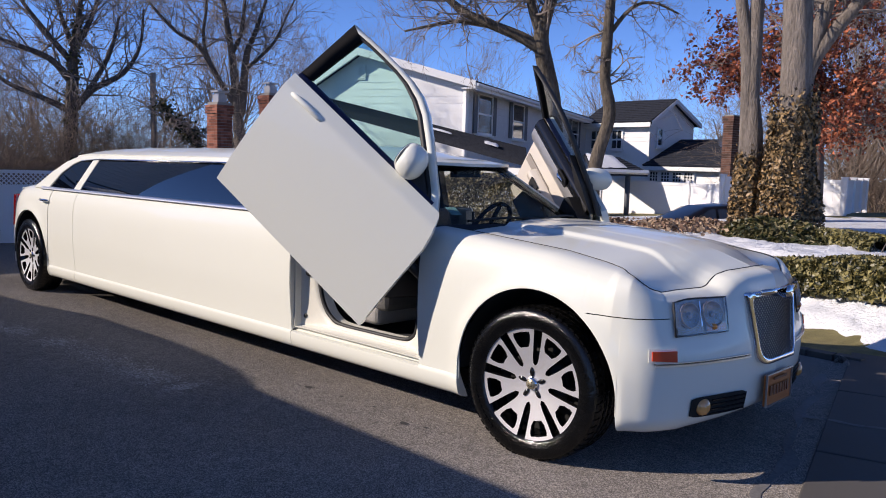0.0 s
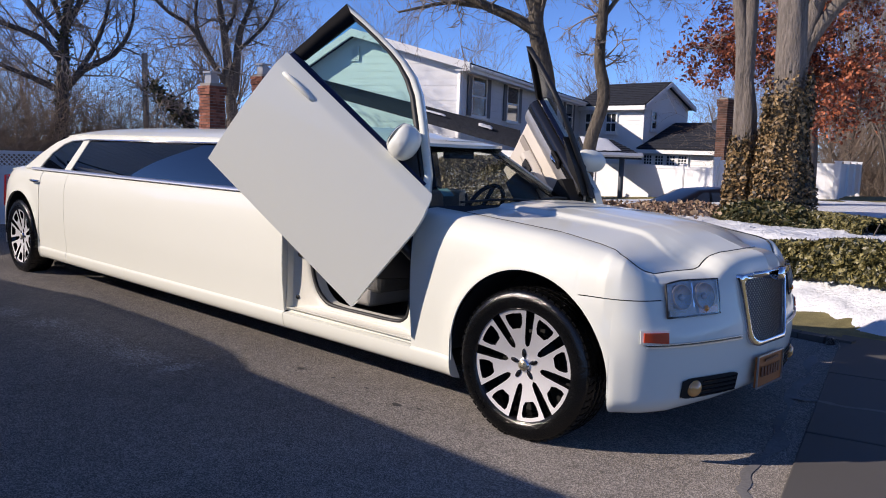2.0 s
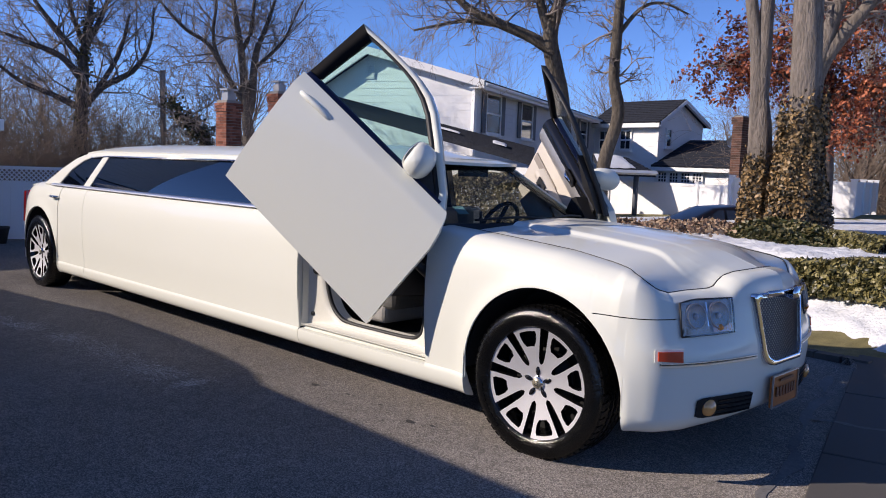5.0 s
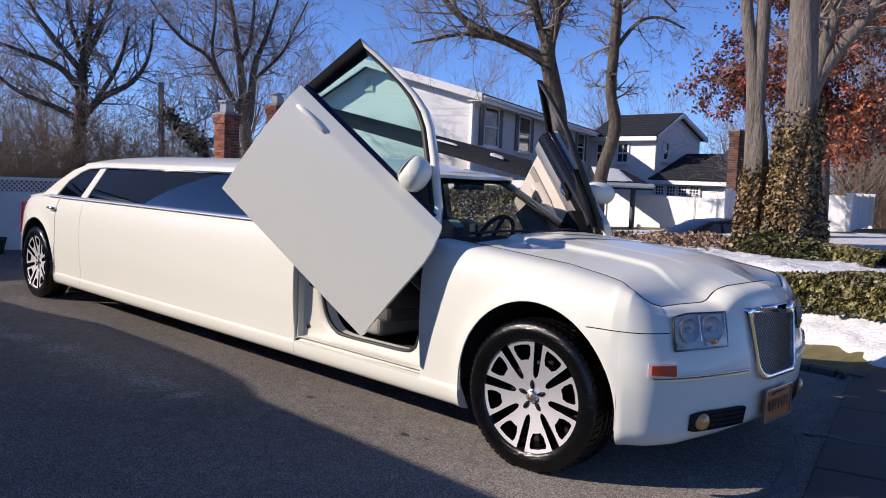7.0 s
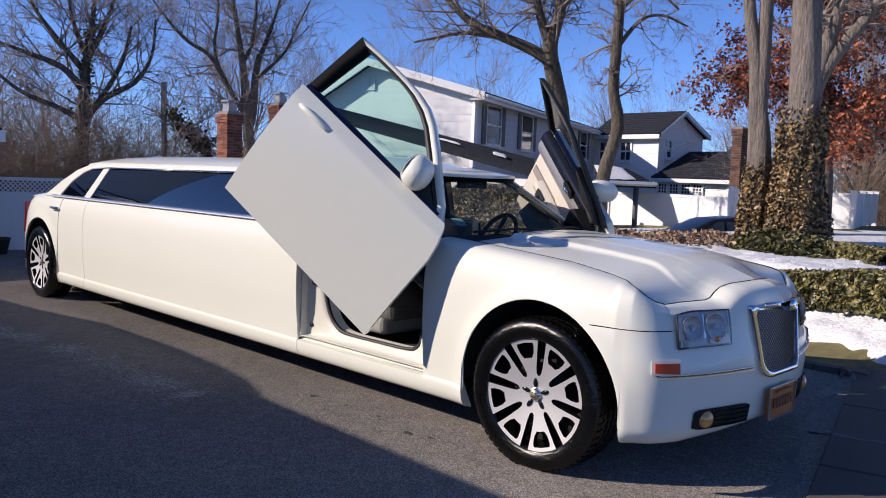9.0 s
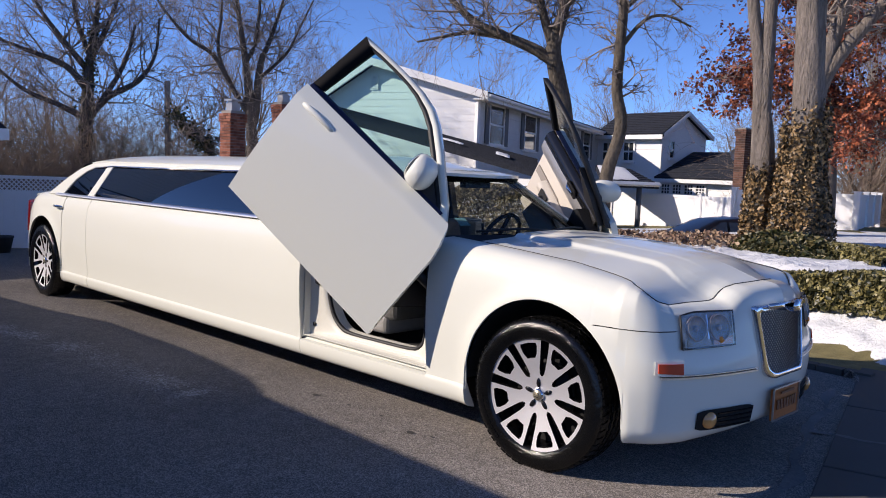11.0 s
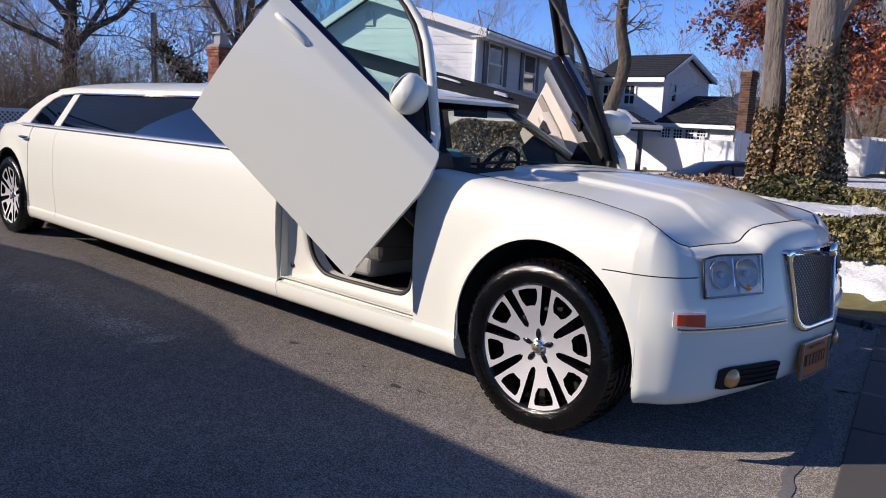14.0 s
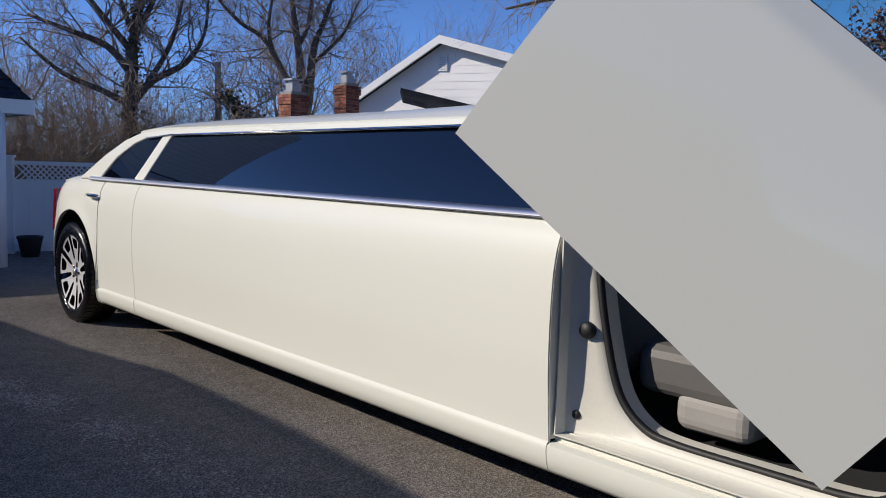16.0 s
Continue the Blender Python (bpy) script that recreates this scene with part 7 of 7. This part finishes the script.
def ivy_tree(x, y, base_r, top_r, z0, ivy_top, ivy_w, count, label, lean, fork):
    t = thing("tree", label, "tree", at=(x, y, z0))
    rng = random.Random(int(x * 100))
    rows = []
    for i in range(40):
        z = i * 0.24
        r = base_r + (top_r - base_r) * min(1, z / 5) + 0.12 * math.exp(-z / 0.35)
        if fork:
            r *= 1 - 0.75 * min(1, max(0, (z - 1.75) / 0.9)) ** 2
        rows.append([((r + 0.018 * noise.noise((6 * math.cos(a), 6 * math.sin(a), z * 0.7 + x)) + 0.012 * math.sin(a * 11 + 3 * noise.noise((z, a, 0)))) * math.cos(a) + lean[0] * z + 0.03 * math.sin(z), (r + 0.018 * noise.noise((6 * math.cos(a), 6 * math.sin(a), z * 0.7 + x))) * math.sin(a) + lean[1] * z, z) for a in [2 * math.pi * j / 28 for j in range(28)]])
    vf = grid(rows, True)
    if fork:
        # the stem ends in two limbs
        vf = grid(rows[:12], True)
        base = Vector((lean[0] * 2.85, lean[1] * 2.85, 2.75))
        for dx, dy, r0 in ((-0.30, -0.13, 0.115), (-0.02, 0.03, 0.125)):
            pts = [base + Vector((dx * 0.12 + 0.01, dy * 0.1, -1.3)), base + Vector((dx * 0.16, dy * 0.16, -0.6)), base + Vector((dx * 0.35, dy * 0.35, 0.4)), base + Vector((dx * 0.8, dy * 0.8, 1.3)), base + Vector((dx * 1.3, dy * 1.3, 2.6)), base + Vector((dx * 2.2, dy * 2.2, 5.0))]
            vf = join(vf, flip(tube([tuple(q) for q in smoothed(pts, 5)], [r0 * (1.12 - 0.016 * k) for k in range(26)], 16)))
    link_mesh("trunk", *flip(vf), M_BARK, t)

    def sample(g):
        s = g.random() ** 1.5
        z = -0.1 + s * ivy_top
        a = g.random() * 6.2832
        edge = 0.5 + 0.5 * noise.noise((math.cos(a) * 1.2 + x, math.sin(a) * 1.2, 0))
        if z > ivy_top * (0.42 + 0.58 * edge ** 1.5):
            z *= 0.35 + 0.4 * g.random()
        swell = ivy_w * (1 - 0.93 * z / ivy_top) * (0.75 + 0.5 * noise.noise((math.cos(a) * 2, math.sin(a) * 2, z * 1.1)))
        r = base_r + g.random() ** 0.5 * max(0.025, swell)
        d = Vector((math.cos(a), math.sin(a), 0.3))
        return Vector((r * math.cos(a) + lean[0] * z, r * math.sin(a) + lean[1] * z, z)), d
    link_mesh("ivy", *leaf_cloud(count, sample, 0.035, rng, 0.55), M_IVYDRY, t, "dense brown-green climbing ivy")
    return t


ivy_tree(-3.53, 10.48, 0.165, 0.15, 0.35, 2.30, 0.22, 6500, "oak trunk with ivy up its foot", (-0.016, -0.004), True)
ivy_tree(-2.79, 10.34, 0.23, 0.215, 0.35, 3.45, 0.38, 16000, "thick oak trunk wrapped in ivy", (-0.012, 0.006), False)


def bank_z(x, y):
    return ground_height(x, y)


def low_planting(name, label, category, count, sample, size, material, flat=0.35, seed=1):
    rng = random.Random(seed)
    ob = link_mesh(name, *leaf_cloud(count, sample, size, rng, flat), material)
    return tagged(ob, label, category, kind="stuff")


def bed(g):
    a = g.random() * 6.2832
    r = math.sqrt(g.random())
    u, v = r * math.cos(a), r * math.sin(a)
    x, y = -2.48 + 0.82 * u - 0.55 * v, 9.09 + 0.19 * u + 0.85 * v
    h = 0.26 * (1 - r * r) * (0.6 + 0.7 * g.random()) + 0.03 + 0.08 * noise.noise((x * 3, y * 3, 0))
    return Vector((x, y, bank_z(x, y) + h)), Vector((0, 0, 1))


low_planting("ground_ivy", "green and yellow ground ivy round the trunks", "ivy", 7000, bed, 0.045, M_LEAF, 0.5, 5)

# clipped hedges
def hedge(name, a, b, width, z_top, count, seed, label, leaf=M_HEDGE, size=0.036):
    a, b = Vector((*a, 0)), Vector((*b, 0))
    d = b - a
    o = Vector((d.y, -d.x, 0)).normalized()
    rng = random.Random(seed)

    def sample(g):
        s, w = g.random(), g.random() * 2 - 1
        p = a + d * s
        zb = bank_z(p.x, p.y)
        h = z_top * (1 + 0.10 * noise.noise((p.x * 3, p.y * 3, 2)))
        if g.random() < 0.55:
            w = math.copysign(1, w) * (0.86 + 0.16 * g.random())
            z = g.random() * h
        else:
            z = h * (0.88 + 0.14 * g.random())
        round_off = 1 - 0.25 * max(0, z / h - 0.6) / 0.4
        q = p + o * (w * width / 2 * round_off * (1 + 0.15 * noise.noise((p.x * 4, z * 6, w))))
        return Vector((q.x, q.y, zb + z)), o * w + Vector((0, 0, 0.5))
    top = thing(name, label, "hedge", at=(a.x, a.y, 0))
    vf = leaf_cloud(count, sample, size, rng, 0.45)
    link_mesh("foliage", [(x - a.x, y - a.y, z) for x, y, z in vf[0]], vf[1], leaf, top)
    stems_v, stems_f = [], []
    for k in range(int(d.length * 9)):
        p = a + d * rng.random() + o * (rng.random() - 0.5) * width * 0.6
        zb = bank_z(p.x, p.y)
        v, f = tube([(p.x - a.x, p.y - a.y, zb - 0.05), (p.x - a.x + rng.gauss(0, 0.08), p.y - a.y + rng.gauss(0, 0.08), zb + z_top * 0.9)], [0.012, 0.005], 4, False)
        oo = len(stems_v)
        stems_v += v
        stems_f += [tuple(i + oo for i in q) for q in f]
    link_mesh("stem", stems_v, stems_f, M_BARKDARK, top)["kind"] = "stuff"
    return top


hedge("hedge", (-1.72, 6.27), (1.43, 4.67), 0.55, 0.37, 18000, 4, "low clipped evergreen hedge behind the snow bank")
hedge("hedge", (-1.91, 9.16), (-0.69, 8.29), 0.5, 0.24, 5000, 9, "low dark hedge across the snowy lawn")


def dry_grass(g):
    s = g.random()
    x, y = -6.55 + 3.08 * s + g.gauss(0, 0.25), 10.13 + -0.75 * s + g.gauss(0, 0.45)
    h = 0.19 * (0.8 + 0.6 * noise.noise((x * 1.6, y * 1.6, 0))) * g.random() ** 0.6
    return Vector((x, y, bank_z(x, y) + h)), Vector((g.gauss(0, 0.4), g.gauss(0, 0.4), 1))


low_planting("dry_shrubs", "low russet dried shrubs and grass along the drive", "shrub", 9000, dry_grass, 0.045, M_DRY, 0.1, 12)


hedge("shrub_row", (-6.2, 5.1), (-4.3, 6.55), 1.0, 1.36, 64000, 21, "tall tangled olive-brown shrubs behind the car", M_SHRUB, 0.019)

# snow bank by the hedge and patches on the lawn
def snow_sheet(name, label, sample_h, x0, x1, y0, y1, step, seed):
    nx, ny = int((x1 - x0) / step), int((y1 - y0) / step)
    vs, fs, idx = [], [], {}
    for i in range(nx + 1):
        for j in range(ny + 1):
            x, y = x0 + i * step, y0 + j * step
            h = sample_h(x, y)
            if h > -0.03:
                idx[(i, j)] = len(vs)
                vs.append((x, y, bank_z(x, y) + h))
    for i in range(nx):
        for j in range(ny):
            q = [(i, j), (i + 1, j), (i + 1, j + 1), (i, j + 1)]
            if all(k in idx for k in q):
                fs.append(tuple(idx[k] for k in q))
    ob = link_mesh(name, vs, fs, M_SNOW)
    return tagged(ob, label, "snow", kind="structure")


def bank_snow(x, y):
    u = y - bank_foot(x) + 0.16 * noise.noise((x * 2.1, 3, 0)) + 0.07 * noise.noise((x * 6, 9, 0))
    if u < -0.12 or u > 3.2:
        return -0.1
    h = 0.12 * min(1, max(-0.2, (u + 0.02) / 0.16)) * (1 - 0.5 * min(1, u / 2.0))
    patch = min(1, 1.6 * (0.75 + noise.noise((x * 0.9, y * 0.9, 4))) + max(0, 1 - u))
    return h * patch * (1 + 0.5 * noise.noise((x * 2.2, y * 2.2, 0))) + 0.045 * noise.noise((x * 5, y * 7, 1)) + 0.022 * noise.noise((x * 13, y * 19, 2)) - (0.06 if patch < 0.1 else 0)


snow_sheet("snow_bank", "lumpy old snow bank along the hedge", bank_snow, -6.0, 5.0, 3.6, 9.4, 0.045, 1)


def lawn_snow(x, y):
    n = noise.noise((x * 0.33, y * 0.33, 4.0)) + 0.4 * noise.noise((x * 1.1, y * 1.1, 8.0))
    inside = min(1, (y - 7.0) * 1.2, (17.3 - y) * 0.5)
    return min(0.06, 0.16 * (n + 0.55 + 0.06 * (x + 3))) * inside - (0.1 if inside < 0 else 0) + 0.012 * noise.noise((x * 5, y * 5, 0))


snow_sheet("lawn_snow", "thin snow lying on the lawn in patches", lawn_snow, -9, 4, 6.5, 20, 0.12, 2)


# brush thicket behind the left fence
def thicket(name, label, region, count, seed, material, height):
    rng = random.Random(seed)
    vs, fs = [], []
    for k in range(count):
        x, y = region(rng)
        z = -1.2
        h = height * (0.6 + 0.6 * rng.random())
        p = Vector((x, y, z))
        d = Vector((rng.gauss(0, 0.22), rng.gauss(0, 0.22), 1)).normalized()
        grow_twig(vs, fs, p, d, h, 0.022, 0, rng)
    ob = link_mesh(name, vs, fs, material)
    return tagged(ob, label, "brush", kind="stuff")


thicket("brush", "dense tangle of bare brown brush behind the fence", lambda g: (-25.5 + g.random() * 5.0, 1.0 + g.random() * 8.5), 520, 3, M_BRUSH, 3.0)
thicket("brush", "bare brush along the back gardens", lambda g: (-34 + g.random() * 10, 8 + g.random() * 22), 300, 5, M_TWIG, 2.9)
thicket("brush", "bare undergrowth of the wood behind the fence", lambda g: (-10 + g.random() * 16, 26 + g.random() * 11), 700, 8, M_BRUSH, 4.2)

# red oak that keeps its leaves
def red_oak():
    o = Vector((-4.58, 16.49, 1.68))
    o.z = 0.3
    t = thing("tree", "oak holding rust-red dry leaves", "tree", at=tuple(o))
    rng = random.Random(6)
    limbs = [[(-4.58, 16.49, 1.68), (-4.67, 16.46, 3.34), (-4.81, 16.41, 5.11), (-4.83, 16.4, 7.34)], [(-4.67, 16.46, 3.21), (-5.35, 15.70, 3.79), (-5.98, 15.0, 3.88), (-6.50, 14.4, 3.92)], [(-4.78, 16.42, 4.6), (-5.49, 15.59, 5.9), (-6.18, 14.78, 6.6), (-6.60, 14.1, 6.55)], [(-4.65, 16.47, 3.09), (-3.98, 16.17, 3.42), (-3.37, 16.37, 3.54)], [(-4.75, 16.43, 4.35), (-4.08, 16.14, 4.88), (-3.5, 16.33, 5.33)], [(-4.63, 16.47, 2.58), (-3.97, 15.97, 2.67), (-3.26, 15.88, 2.6)], [(-4.71, 16.44, 3.59), (-4.81, 15.33, 4.34), (-5.26, 14.6, 4.52)], [(-4.81, 16.41, 5.11), (-4.26, 16.08, 5.97), (-3.79, 16.24, 6.53)]]
    vf = ([], [])
    spots = []
    tv, tf = [], []
    for k, path in enumerate(limbs):
        pts = smoothed(([(path[0][0], path[0][1], 0.2)] if k == 0 else []) + list(path), 6)
        n = len(pts)
        vf = join(vf, tube([tuple(p - o) for p in pts], [(0.20 if k == 0 else 0.085) * (1 - 0.8 * q / n) for q in range(n)], 8))
        for q in range(n):
            if k == 0 and q < n * 0.5:
                continue
            if k > 0 and q < n * 0.25:
                continue
            for c in range(3):
                d = Vector((rng.gauss(0, 1), rng.gauss(0, 1), rng.gauss(0.0, 0.6))).normalized()
                before = len(tv)
                grow_twig(tv, tf, pts[q] - o, d, 0.45 + 0.5 * rng.random(), 0.014, 1, rng)
                spots += [Vector(w) for w in tv[before:][::2]]
    link_mesh("trunk", *vf, M_BARKDARK, t)
    link_mesh("crown", tv, tf, M_TWIG, t)

    def sample(g):
        p = spots[g.randrange(len(spots))]
        return p + Vector((g.gauss(0, 0.07), g.gauss(0, 0.07), g.gauss(0, 0.06))), Vector((0, 0, 1))
    link_mesh("foliage", *leaf_cloud(20000, sample, 0.047, rng, 0.2), M_REDLEAF, t, "rust-red oak leaves")["kind"] = "stuff"
    return t


red_oak()


def parked_car():
    """The dark sedan behind the planting, seen above its waist."""
    c = thing("car", "dark blue sedan parked behind the shrubs", "car", at=(-5.72, 14.52, -0.27))
    body = []
    prof = [(-2.2, 0.42, 0.62), (-1.9, 0.62, 0.72), (-1.0, 0.66, 0.80), (0.9, 0.68, 0.82), (1.9, 0.66, 0.74), (2.2, 0.5, 0.62)]
    for x, z, w in prof:
        body.append([(x, -w, 0.2), (x, -w - 0.04, z * 0.6), (x, -w, z), (x, -w * 0.6, z + 0.05), (x, w * 0.6, z + 0.05), (x, w, z), (x, w + 0.04, z * 0.6), (x, w, 0.2)])
    link_mesh("body", *flip(grid(body)), M_CARPAINT, c)
    cab = []
    for x, z, w in [(-1.55, 0.70, 0.70), (-0.85, 1.02, 0.58), (-0.2, 1.08, 0.56), (0.5, 1.03, 0.57), (1.25, 0.72, 0.70)]:
        cab.append([(x, -w, max(0.66, z - 0.34)), (x, -w * 0.92, z - 0.03), (x, -w * 0.6, z), (x, w * 0.6, z), (x, w * 0.92, z - 0.03), (x, w, max(0.66, z - 0.34))])
    link_mesh("roof", *flip(grid(cab)), M_CARPAINT, c)
    for x0, x1, q0, q1 in ((-1.3, -0.75, -0.85, -0.72), (-0.68, 0.05, -0.66, 0.02), (0.12, 0.95, 0.1, 0.55)):
        for sgn in (-1, 1):
            link_mesh("window", [(x0, sgn * 0.735, 0.73), (x1, sgn * 0.735, 0.73), (q1, sgn * 0.60, 0.98), (q0, sgn * 0.60, 0.98)], [(0, 1, 2, 3)], M_PANE, c, smooth=False)
    for x in (-1.35, 1.35):
        for sgn in (-1, 1):
            link_mesh("wheel", *moved(lathe([(0.0, -0.1), (0.2, -0.1), (0.3, -0.08), (0.31, 0), (0.3, 0.08), (0.0, 0.1)], 20), Matrix.Translation((x, sgn * 0.72, 0.31))), M_RUBBER, c)
    c.rotation_euler = (0, 0, radians(58))
    return c


parked_car()
